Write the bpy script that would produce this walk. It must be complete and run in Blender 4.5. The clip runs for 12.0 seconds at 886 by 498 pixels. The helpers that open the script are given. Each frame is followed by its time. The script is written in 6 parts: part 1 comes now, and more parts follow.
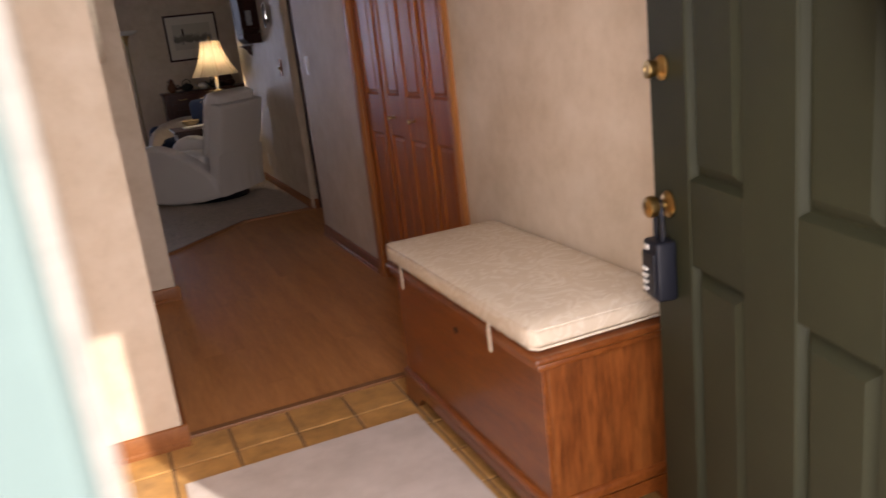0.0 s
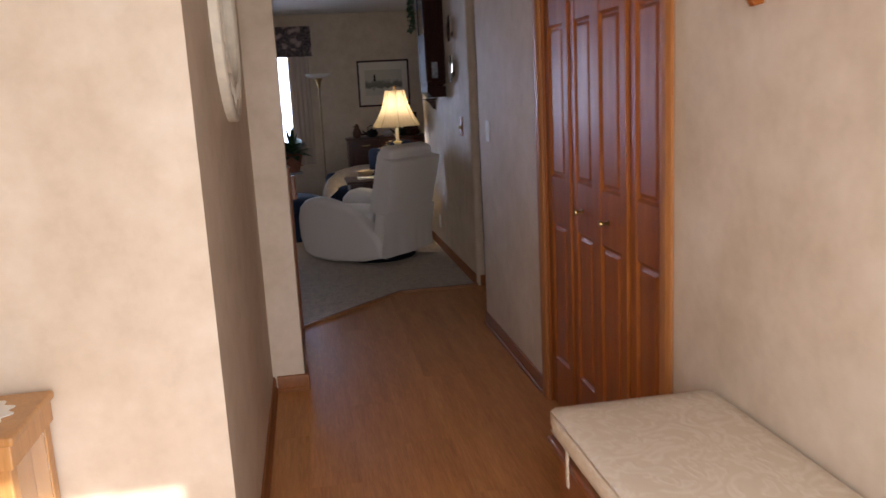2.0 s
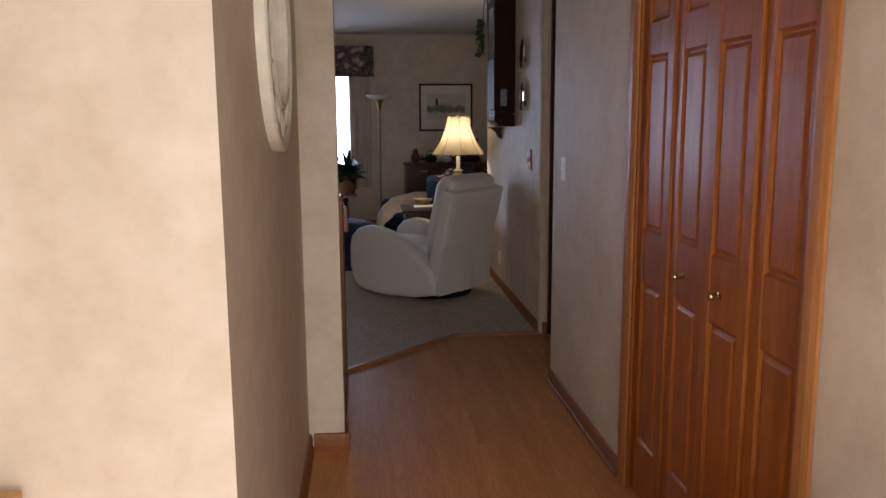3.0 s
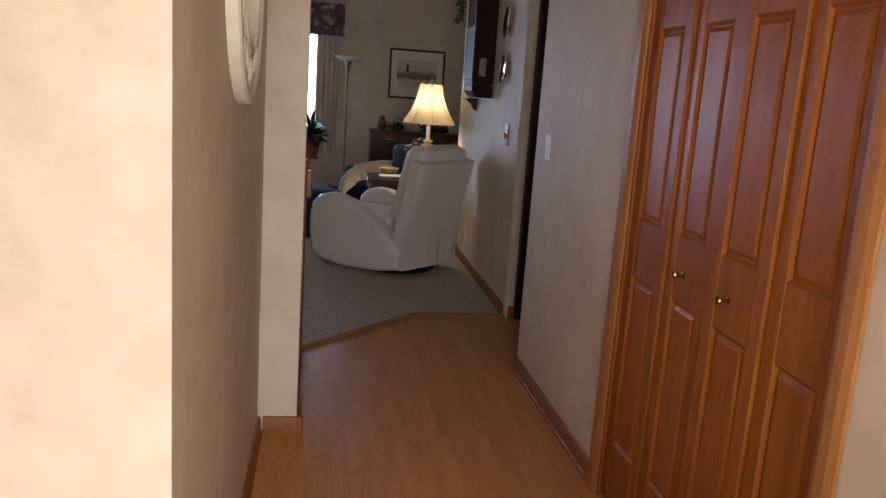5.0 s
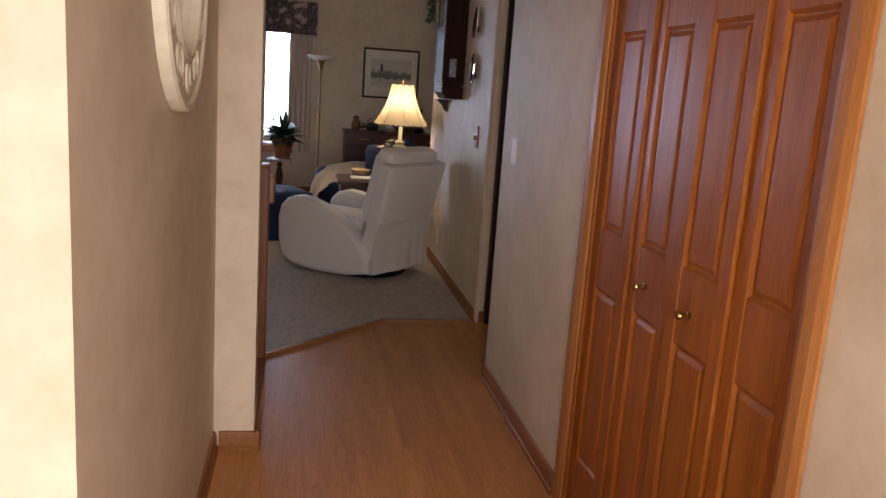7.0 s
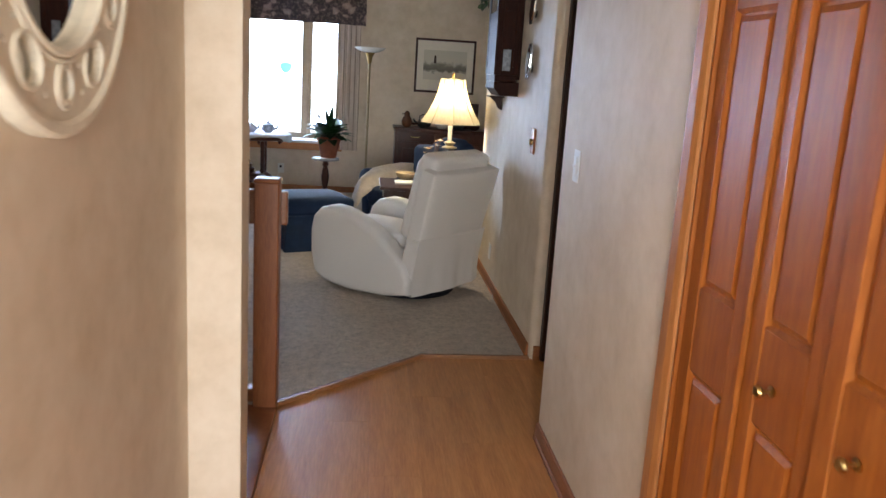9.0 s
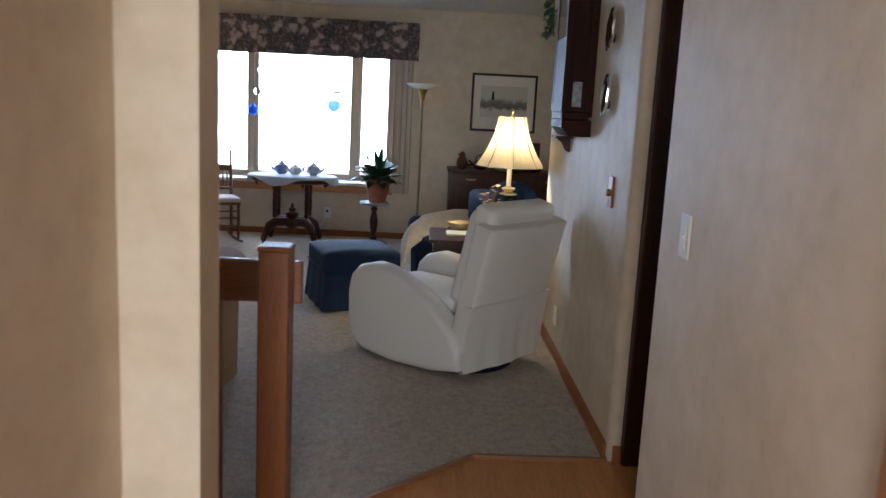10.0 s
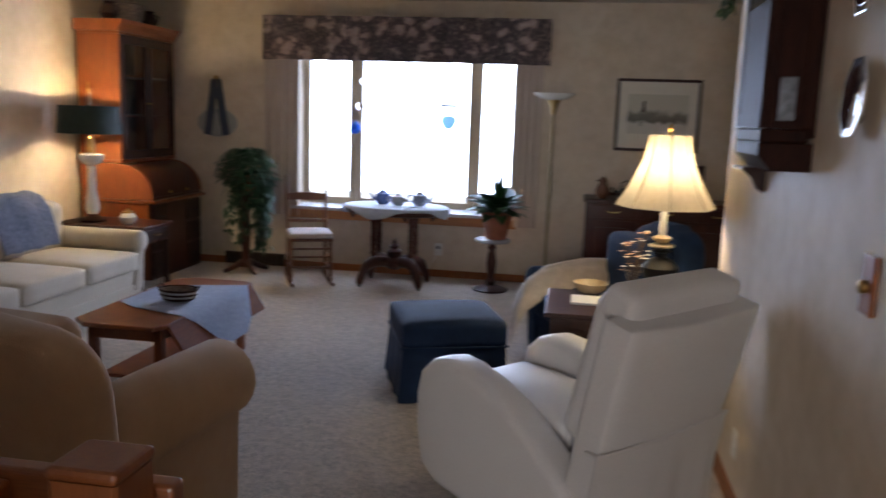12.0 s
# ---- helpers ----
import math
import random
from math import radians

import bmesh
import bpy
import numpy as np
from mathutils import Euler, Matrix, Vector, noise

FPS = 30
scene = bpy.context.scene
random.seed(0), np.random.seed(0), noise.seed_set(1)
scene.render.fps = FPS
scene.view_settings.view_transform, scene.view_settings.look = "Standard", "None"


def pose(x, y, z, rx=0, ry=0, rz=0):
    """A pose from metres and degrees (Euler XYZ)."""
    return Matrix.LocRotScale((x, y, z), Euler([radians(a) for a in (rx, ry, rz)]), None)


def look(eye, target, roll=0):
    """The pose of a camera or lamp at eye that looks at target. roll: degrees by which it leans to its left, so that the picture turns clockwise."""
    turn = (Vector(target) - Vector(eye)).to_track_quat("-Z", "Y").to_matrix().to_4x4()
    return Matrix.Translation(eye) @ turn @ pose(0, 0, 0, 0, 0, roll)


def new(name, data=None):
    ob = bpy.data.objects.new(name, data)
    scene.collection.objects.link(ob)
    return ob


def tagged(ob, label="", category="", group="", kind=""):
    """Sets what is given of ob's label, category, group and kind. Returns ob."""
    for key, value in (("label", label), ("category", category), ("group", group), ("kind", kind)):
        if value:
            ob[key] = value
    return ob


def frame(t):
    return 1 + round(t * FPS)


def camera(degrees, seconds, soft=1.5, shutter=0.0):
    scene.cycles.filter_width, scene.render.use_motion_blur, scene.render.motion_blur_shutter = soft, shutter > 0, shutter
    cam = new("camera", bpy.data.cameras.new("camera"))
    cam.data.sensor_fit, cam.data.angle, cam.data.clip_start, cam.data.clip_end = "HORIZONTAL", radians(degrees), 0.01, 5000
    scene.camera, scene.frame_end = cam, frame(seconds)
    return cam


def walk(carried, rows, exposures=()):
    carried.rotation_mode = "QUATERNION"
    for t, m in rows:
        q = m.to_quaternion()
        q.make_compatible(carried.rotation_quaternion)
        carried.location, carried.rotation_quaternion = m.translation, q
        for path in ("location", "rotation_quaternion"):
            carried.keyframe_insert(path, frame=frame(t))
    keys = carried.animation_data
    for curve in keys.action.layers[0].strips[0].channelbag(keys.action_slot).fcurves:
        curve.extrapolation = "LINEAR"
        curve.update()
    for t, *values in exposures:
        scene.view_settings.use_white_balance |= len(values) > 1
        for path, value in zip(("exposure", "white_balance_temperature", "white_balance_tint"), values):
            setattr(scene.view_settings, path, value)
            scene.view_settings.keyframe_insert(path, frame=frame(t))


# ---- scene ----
cam = camera(58.2, 12.0, 1.5, 0.5)
PATH = [
    (0, (0.549, 0.461, 1.324), (1.264, 2.25, 0.785), -6.8),
    (0.4, (0.731, 0.582, 1.331), (1.496, 2.348, 0.786), -5.8),
    (0.5, (0.756, 0.62, 1.34), (1.507, 2.395, 0.803), -6.3),
    (0.8, (0.845, 0.748, 1.373), (1.481, 2.588, 0.918), -5.8),
    (1, (0.831, 0.78, 1.38), (1.413, 2.646, 0.957), -5.4),
    (1.2, (0.868, 0.904, 1.372), (1.325, 2.81, 0.975), -3.8),
    (1.5, (0.837, 1.051, 1.398), (1.174, 2.984, 1.011), -4.5),
    (2, (0.833, 1.273, 1.395), (1.151, 3.21, 1.009), -3.0),
    (2.5, (0.847, 1.535, 1.43), (1.061, 3.497, 1.107), -1.8),
    (4.5, (0.794, 1.995, 1.409), (1.082, 3.938, 1.033), 3.8),
    (5, (0.797, 2.017, 1.403), (1.106, 3.953, 1.01), 4.0),
    (5.5, (0.818, 2.027, 1.4), (1.133, 3.963, 1.005), 3.8),
    (6, (0.822, 2.073, 1.396), (1.16, 4.004, 0.999), 4.0),
    (6.5, (0.853, 2.082, 1.412), (1.199, 4.009, 1.002), 3.7),
    (7, (0.886, 2.096, 1.431), (1.241, 4.024, 1.036), 4.0),
    (7.2, (0.886, 2.127, 1.417), (1.19, 4.065, 1.029), 4.0),
    (8.8, (1.055, 2.689, 1.437), (1.251, 4.635, 1.019), 3.4),
    (9, (1.078, 2.813, 1.464), (1.278, 4.757, 1.037), 3.5),
    (9.3, (1.124, 3.092, 1.459), (1.292, 5.049, 1.08), 3.3),
    (9.5, (1.121, 3.211, 1.466), (1.24, 5.171, 1.088), 3.1),
    (10, (1.152, 3.589, 1.466), (1.202, 5.558, 1.12), 2.9),
    (10.5, (1.232, 4.005, 1.453), (1.273, 5.97, 1.085), 2.6),
    (11, (1.27, 4.45, 1.457), (1.195, 6.422, 1.133), 2.1),
    (11.5, (1.257, 4.841, 1.482), (1.046, 6.805, 1.167), 2.4),
    (11.8, (1.253, 5.044, 1.528), (1.041, 7.005, 1.196), 2.5),
    (12, (1.306, 5.195, 1.486), (0.984, 7.141, 1.159), 2.0),
]
EXPOSURE = [(0, 0.04, 7050, 19), (0.25, 0.60, 7050, 20), (0.5, 0.86, 7050, 21), (0.8, -0.14, 7000, 22), (1.2, -0.12, 6850, 21), (1.5, 0.05, 6600, 16),
            (2.0, 0.44, 6550, 13), (2.5, 0.42, 6600, 12), (4.5, 0.66, 6650, 9), (7.0, 0.93, 7150, 14), (8.8, 1.9, 6400, 3), (9.5, 1.82, 6200, 1), (10.0, 1.35, 6080, 1),
            (10.5, 1.22, 6200, 5), (11.0, 1.12, 6350, 8), (12.0, 1.12, 6350, 9)]
walk(cam, [(t, look(eye, target, roll)) for t, eye, target, roll in PATH], EXPOSURE)

# ---- world, sun, daylight ----
world = bpy.data.worlds.new("sky")
scene.world = world
world.use_nodes = True
wn = world.node_tree
sky = wn.nodes.new("ShaderNodeTexSky")
sky.sky_type, sky.sun_disc = "NISHITA", False
SUN_TO = Vector((-0.41, 1.0, -0.66))      # the way the sunlight travels
sky.sun_elevation, sky.sun_rotation = radians(31.4), radians(157.7)
wn.links.new(sky.outputs[0], wn.nodes["Background"].inputs[0])
wn.nodes["Background"].inputs[1].default_value = 0.09

sun = bpy.data.lights.new("sun", "SUN")
sun.energy, sun.angle, sun.color = 5.0, radians(0.6), (1.0, 0.98, 0.95)
new("sun", sun).matrix_world = SUN_TO.to_track_quat("-Z", "Y").to_matrix().to_4x4()


def area(name, eye, target, w, h, power, color):
    d = bpy.data.lights.new(name, "AREA")
    d.shape, d.size, d.size_y, d.energy, d.color = "RECTANGLE", w, h, power, color
    new(name, d).matrix_world = look(eye, target)


def bulb(name, p, power, color, r=0.04):
    d = bpy.data.lights.new(name, "POINT")
    d.energy, d.color, d.shadow_soft_size = power, color, r
    new(name, d).location = p


area("window_daylight", (-0.32, 13.15, 1.45), (-0.32, 9.2, -0.2), 2.6, 1.7, 78, (0.57, 0.69, 1.0))
area("doorway_daylight", (0.96, 0.99, 1.12), (0.35, 3.1, 0.30), 0.88, 1.9, 36, (0.97, 0.945, 1.0))
bulb("table_lamp_bulb", (1.735, 9.2, 1.27), 7.5, (1.0, 0.81, 0.56))
bulb("desk_lamp_bulb", (-2.52, 11.0, 1.40), 42, (1.0, 0.75, 0.43), 0.03)


# ---- materials ----
def mat(name):
    m = bpy.data.materials.new(name)
    m.use_nodes = True
    return m, m.node_tree, m.node_tree.nodes["Principled BSDF"]


def coords(nt, scale=(1, 1, 1), rnd=True):
    tc, mp = nt.nodes.new("ShaderNodeTexCoord"), nt.nodes.new("ShaderNodeMapping")
    mp.inputs["Scale"].default_value = scale
    nt.links.new(tc.outputs["Object"], mp.inputs["Vector"])
    if rnd:
        oi, mul = nt.nodes.new("ShaderNodeObjectInfo"), nt.nodes.new("ShaderNodeMath")
        mul.operation = "MULTIPLY"
        mul.inputs[1].default_value = 37.0
        nt.links.new(oi.outputs["Random"], mul.inputs[0])
        nt.links.new(mul.outputs[0], mp.inputs["Location"])
    return mp.outputs[0]


def tex_noise(nt, vec, scale, detail=4, rough=0.55):
    n = nt.nodes.new("ShaderNodeTexNoise")
    n.inputs["Scale"].default_value, n.inputs["Detail"].default_value, n.inputs["Roughness"].default_value = scale, detail, rough
    nt.links.new(vec, n.inputs["Vector"])
    return n.outputs["Fac"]


def ramp(nt, fac, stops):
    r = nt.nodes.new("ShaderNodeValToRGB")
    while len(r.color_ramp.elements) < len(stops):
        r.color_ramp.elements.new(0.5)
    for e, (p, c) in zip(r.color_ramp.elements, stops):
        e.position, e.color = p, (*c, 1)
    nt.links.new(fac, r.inputs[0])
    return r.outputs[0]


def mixc(nt, fac, a, b, mode="MIX"):
    m = nt.nodes.new("ShaderNodeMix")
    m.data_type, m.blend_type = "RGBA", mode
    for socket, v in ((m.inputs[0], fac), (m.inputs[6], a), (m.inputs[7], b)):
        if isinstance(v, (float, int)):
            socket.default_value = v
        elif isinstance(v, tuple):
            socket.default_value = (*v, 1)
        else:
            nt.links.new(v, socket)
    return m.outputs[2]


def bump(nt, bsdf, height, strength, dist=0.004):
    b = nt.nodes.new("ShaderNodeBump")
    b.inputs["Strength"].default_value, b.inputs["Distance"].default_value = strength, dist
    nt.links.new(height, b.inputs["Height"])
    nt.links.new(b.outputs[0], bsdf.inputs["Normal"])


def wood(name, dark, mid, light, rough=0.35, grain=(18, 18, 1.6), coat=0.25, vary=0.25, spec=0.5):
    """Grain runs along the axis with the small scale."""
    m, nt, p = mat(name)
    v = coords(nt, grain)
    warp = tex_noise(nt, v, 1.0, 6, 0.62)
    fine = tex_noise(nt, coords(nt, tuple(g * 7 for g in grain)), 1.0, 3, 0.7)
    c = ramp(nt, warp, [(0.28, dark), (0.5, mid), (0.72, light)])
    c = mixc(nt, 0.45, c, ramp(nt, fine, [(0.35, dark), (0.65, light)]), "MIX")
    oi = nt.nodes.new("ShaderNodeObjectInfo")
    c = mixc(nt, vary, c, ramp(nt, oi.outputs["Random"], [(0.0, tuple(q * 0.72 for q in mid)), (1.0, tuple(min(1, q * 1.25) for q in mid))]), "MIX")
    nt.links.new(c, p.inputs["Base Color"])
    rr = nt.nodes.new("ShaderNodeMapRange")
    rr.inputs[3].default_value, rr.inputs[4].default_value = rough - 0.08, rough + 0.15
    nt.links.new(fine, rr.inputs[0])
    nt.links.new(rr.outputs[0], p.inputs["Roughness"])
    p.inputs["Coat Weight"].default_value, p.inputs["Coat Roughness"].default_value = coat, 0.18
    p.inputs["Specular IOR Level"].default_value = spec
    bump(nt, p, fine, 0.18, 0.001)
    return m


def cloth(name, a, b, scale=6, weave=500, rough=0.9, sheen=0.3, bumpy=0.35):
    m, nt, p = mat(name)
    v = coords(nt)
    n, w = tex_noise(nt, v, scale, 5, 0.6), tex_noise(nt, v, weave, 2, 0.6)
    c = mixc(nt, 0.25, ramp(nt, n, [(0.3, a), (0.7, b)]), ramp(nt, w, [(0.3, a), (0.7, b)]))
    nt.links.new(c, p.inputs["Base Color"])
    p.inputs["Roughness"].default_value, p.inputs["Sheen Weight"].default_value = rough, sheen
    bump(nt, p, w, bumpy, 0.002)
    return m


def plain(name, c, rough=0.5, metal=0.0, vary=0.12, scale=20, spec=0.5, bumpy=0.08):
    m, nt, p = mat(name)
    n = tex_noise(nt, coords(nt), scale, 5, 0.6)
    nt.links.new(ramp(nt, n, [(0.3, tuple(q * (1 - vary) for q in c)), (0.7, tuple(min(1, q * (1 + vary)) for q in c))]), p.inputs["Base Color"])
    p.inputs["Roughness"].default_value, p.inputs["Metallic"].default_value, p.inputs["Specular IOR Level"].default_value = rough, metal, spec
    bump(nt, p, n, bumpy, 0.002)
    return m


def wall_paint(name, a, b, c):
    m, nt, p = mat(name)
    tc = nt.nodes.new("ShaderNodeNewGeometry").outputs["Position"]
    big, small = tex_noise(nt, tc, 2.2, 5, 0.6), tex_noise(nt, tc, 9.0, 6, 0.65)
    col = ramp(nt, big, [(0.30, a), (0.52, b), (0.72, c)])
    col = mixc(nt, 0.45, col, ramp(nt, small, [(0.33, a), (0.5, b), (0.68, c)]))
    nt.links.new(col, p.inputs["Base Color"])
    p.inputs["Roughness"].default_value = 0.62
    p.inputs["Specular IOR Level"].default_value = 0.3
    bump(nt, p, tex_noise(nt, tc, 160, 3, 0.6), 0.12, 0.001)
    return m


WALL = wall_paint("mottled_beige_wall", (0.57, 0.465, 0.335), (0.68, 0.572, 0.440), (0.765, 0.665, 0.540))
CEIL = plain("white_ceiling", (0.64, 0.58, 0.50), 0.9, scale=90, vary=0.05, bumpy=0.4)
OAK = wood("orange_oak", (0.17, 0.038, 0.004), (0.32, 0.088, 0.010), (0.46, 0.155, 0.025), 0.42, (18, 18, 1.6), 0.08, 0.25, 0.35)
OAK_H = wood("orange_oak_lying", (0.17, 0.038, 0.004), (0.32, 0.088, 0.010), (0.46, 0.155, 0.025), 0.36, (18, 1.6, 18))
OAKTRIM = wood("golden_oak_trim", (0.18, 0.058, 0.014), (0.28, 0.100, 0.027), (0.38, 0.155, 0.052), 0.5, (30, 2.0, 30), 0.04, 0.25, 0.3)
CURIO_OAK = wood("golden_oak", (0.36, 0.16, 0.045), (0.52, 0.26, 0.085), (0.62, 0.34, 0.13), 0.4)
CEDAR = wood("chest_oak", (0.07, 0.015, 0.003), (0.19, 0.048, 0.009), (0.31, 0.098, 0.021), 0.30, (22, 2.2, 14))
CEDAR_END = wood("chest_oak_upright", (0.030, 0.006, 0.002), (0.19, 0.048, 0.009), (0.35, 0.115, 0.026), 0.34, (13, 13, 1.3), 0.25, 0.1)
DARK = wood("dark_walnut", (0.014, 0.004, 0.0025), (0.034, 0.010, 0.005), (0.062, 0.020, 0.009), 0.36, (16, 16, 2), 0.06, 0.25, 0.28)
CHERRY = wood("red_cherry", (0.12, 0.022, 0.004), (0.24, 0.056, 0.010), (0.33, 0.092, 0.018), 0.33, (14, 14, 1.6), 0.35)
DARKCHERRY = wood("dark_cherry", (0.024, 0.0045, 0.002), (0.060, 0.013, 0.005), (0.105, 0.027, 0.010), 0.32, (14, 14, 1.6), 0.12, 0.2, 0.35)
# Rough, uncoated cherry for the dropped leaf, without a white reflection.
CHERRY_MATT = wood("matt_cherry", (0.10, 0.025, 0.008), (0.19, 0.052, 0.016), (0.26, 0.085, 0.03), 0.7, (14, 2.0, 14), 0.0, 0.2, 0.2)
# Cream made darker and more orange: the warm bounce light is in the colour.
CREAM_BOUNCE = cloth("bounce_tinted_cream_upholstery", (0.40, 0.25, 0.132), (0.50, 0.325, 0.185), 5, 320, 0.9, 0.1)
CLOCKWOOD = wood("clock_mahogany", (0.010, 0.0025, 0.0015), (0.024, 0.006, 0.003), (0.044, 0.012, 0.005), 0.55, (16, 16, 2), 0.0, 0.2, 0.12)
RAILWOOD = wood("rail_oak", (0.15, 0.040, 0.009), (0.25, 0.075, 0.018), (0.34, 0.12, 0.033), 0.4, (30, 30, 2.5), 0.12)
MAPLE = wood("chair_maple", (0.07, 0.022, 0.008), (0.14, 0.048, 0.016), (0.21, 0.080, 0.028), 0.4, (30, 30, 3))
LAMINATE = wood("oak_laminate", (0.33, 0.127, 0.036), (0.50, 0.217, 0.070), (0.64, 0.31, 0.115), 0.40, (16, 1.3, 16), 0.02, 0.2, 0.28)
TILE = plain("ochre_tile", (0.50, 0.27, 0.085), 0.38, vary=0.28, scale=11, bumpy=0.25)
GROUT = plain("brown_grout", (0.16, 0.10, 0.06), 0.9, vary=0.25, scale=60)
RUG = cloth("pale_mat_pile", (0.50, 0.43, 0.37), (0.66, 0.58, 0.52), 9, 240, 0.95, 0.2, 0.8)
GREEN = plain("olive_green_paint", (0.0235, 0.0247, 0.0114), 0.6, vary=0.10, scale=7, spec=0.22)
BRASS = plain("polished_brass", (0.44, 0.29, 0.11), 0.28, 1.0, scale=30)
BLACK = plain("black_plastic", (0.006, 0.007, 0.012), 0.45, scale=60, spec=0.3)
WHITE = plain("white_plastic", (0.78, 0.76, 0.70), 0.45, vary=0.03)
IVORY = plain("distressed_ivory", (0.74, 0.67, 0.53), 0.55, vary=0.10, scale=26, bumpy=0.3)
CREAM = cloth("cream_upholstery", (0.52, 0.44, 0.33), (0.61, 0.53, 0.41), 5, 320, 0.85)
LEATHER = plain("pale_grey_leather", (0.70, 0.665, 0.63), 0.46, vary=0.05, scale=150, bumpy=0.25)
BLUE = cloth("denim_blue_cloth", (0.0015, 0.012, 0.042), (0.0045, 0.027, 0.082), 8, 420, 0.85, 0.0)
KNIT = cloth("oatmeal_knit", (0.48, 0.40, 0.32), (0.66, 0.57, 0.47), 18, 160, 0.95, 0.3, 0.9)
RUNNER = cloth("blue_grey_runner", (0.19, 0.23, 0.34), (0.30, 0.35, 0.48), 40, 500)
THROW = cloth("grey_blue_throw", (0.06, 0.07, 0.11), (0.22, 0.24, 0.31), 34, 300)
SEATPAD = cloth("cream_seat_pad", (0.55, 0.46, 0.40), (0.68, 0.58, 0.52), 26, 300)
TERRACOTTA = plain("terracotta", (0.28, 0.095, 0.05), 0.75, vary=0.2, scale=14)
LEAF = plain("dark_leaf", (0.018, 0.060, 0.014), 0.38, vary=0.45, scale=9, bumpy=0.1)
IVY = plain("ivy_leaf", (0.022, 0.062, 0.022), 0.42, vary=0.5, scale=7, bumpy=0.1)
SOIL = plain("potting_soil", (0.03, 0.02, 0.014), 0.95, scale=90, bumpy=0.8)
STEEL = plain("dark_iron", (0.03, 0.028, 0.026), 0.45, 0.7)
SILVER = plain("silver_plate", (0.75, 0.75, 0.74), 0.12, 1.0, vary=0.04)
BLUECHINA = plain("blue_glaze", (0.13, 0.19, 0.40), 0.25, vary=0.3, scale=24)
WHITECHINA = plain("white_china", (0.66, 0.66, 0.68), 0.22, vary=0.15, scale=40)
GREENSHADE = plain("dark_green_shade", (0.012, 0.028, 0.020), 0.6)
WINFRAME = plain("almond_window_frame", (0.40, 0.31, 0.20), 0.5, vary=0.06)
SILL = plain("white_marble_sill", (0.74, 0.74, 0.74), 0.25, vary=0.10, scale=5)
DRAPE = cloth("beige_drape", (0.50, 0.40, 0.32), (0.57, 0.47, 0.385), 4, 420)
KITCHEN = plain("grey_green_paint", (0.42, 0.44, 0.37), 0.6)
SIDING = plain("teal_siding", (0.36, 0.50, 0.49), 0.6, vary=0.06, scale=8)
STUCCO = plain("white_rough_trim", (0.72, 0.68, 0.64), 0.85, vary=0.12, scale=60, bumpy=0.8)
CONCRETE = plain("porch_concrete", (0.36, 0.34, 0.31), 0.9, vary=0.15, scale=12, bumpy=0.4)
PALE_GROUND = plain("pale_ground", (0.80, 0.81, 0.83), 0.9, vary=0.08, scale=3, bumpy=0.5)
LAWN = plain("lawn", (0.06, 0.10, 0.03), 0.95, vary=0.3, scale=6, bumpy=0.8)


def carpet_mat():
    m, nt, p = mat("beige_carpet")
    tc = nt.nodes.new("ShaderNodeNewGeometry").outputs["Position"]
    big, mid, fine = tex_noise(nt, tc, 1.6, 3), tex_noise(nt, tc, 30, 5, 0.7), tex_noise(nt, tc, 110, 4, 0.75)
    c = ramp(nt, big, [(0.3, (0.58, 0.475, 0.375)), (0.7, (0.70, 0.585, 0.47))])
    c = mixc(nt, 0.55, c, ramp(nt, mid, [(0.36, (0.25, 0.195, 0.145)), (0.60, (0.87, 0.74, 0.61))]))
    c = mixc(nt, 0.4, c, ramp(nt, fine, [(0.36, (0.19, 0.145, 0.105)), (0.60, (0.88, 0.75, 0.62))]))
    nt.links.new(c, p.inputs["Base Color"])
    p.inputs["Roughness"].default_value, p.inputs["Sheen Weight"].default_value = 0.98, 0.25
    add = nt.nodes.new("ShaderNodeMath")
    nt.links.new(mid, add.inputs[0]), nt.links.new(fine, add.inputs[1])
    bump(nt, p, add.outputs[0], 1.0, 0.02)
    return m


def glass_mat(name, tint=(1, 1, 1), rough=0.0):
    m, nt, p = mat(name)
    p.inputs["Base Color"].default_value = (*tint, 1)
    p.inputs["Roughness"].default_value, p.inputs["Transmission Weight"].default_value, p.inputs["IOR"].default_value = rough, 1.0, 1.45
    return m


def mirror_mat():
    m, nt, p = mat("mirror_glass")
    p.inputs["Base Color"].default_value = (0.86, 0.87, 0.86, 1)
    p.inputs["Metallic"].default_value, p.inputs["Roughness"].default_value = 1.0, 0.015
    return m


def shade_mat():
    m, nt, p = mat("pleated_cream_shade")
    out = nt.nodes["Material Output"]
    d, t, mx = nt.nodes.new("ShaderNodeBsdfDiffuse"), nt.nodes.new("ShaderNodeBsdfTranslucent"), nt.nodes.new("ShaderNodeMixShader")
    n = tex_noise(nt, coords(nt, (40, 40, 2)), 1.0, 3)
    c = ramp(nt, n, [(0.3, (0.50, 0.43, 0.31)), (0.7, (0.58, 0.51, 0.38))])
    for s in (d, t):
        nt.links.new(c, s.inputs["Color"])
    mx.inputs[0].default_value = 0.25
    nt.links.new(d.outputs[0], mx.inputs[1]), nt.links.new(t.outputs[0], mx.inputs[2])
    nt.links.new(mx.outputs[0], out.inputs["Surface"])
    return m


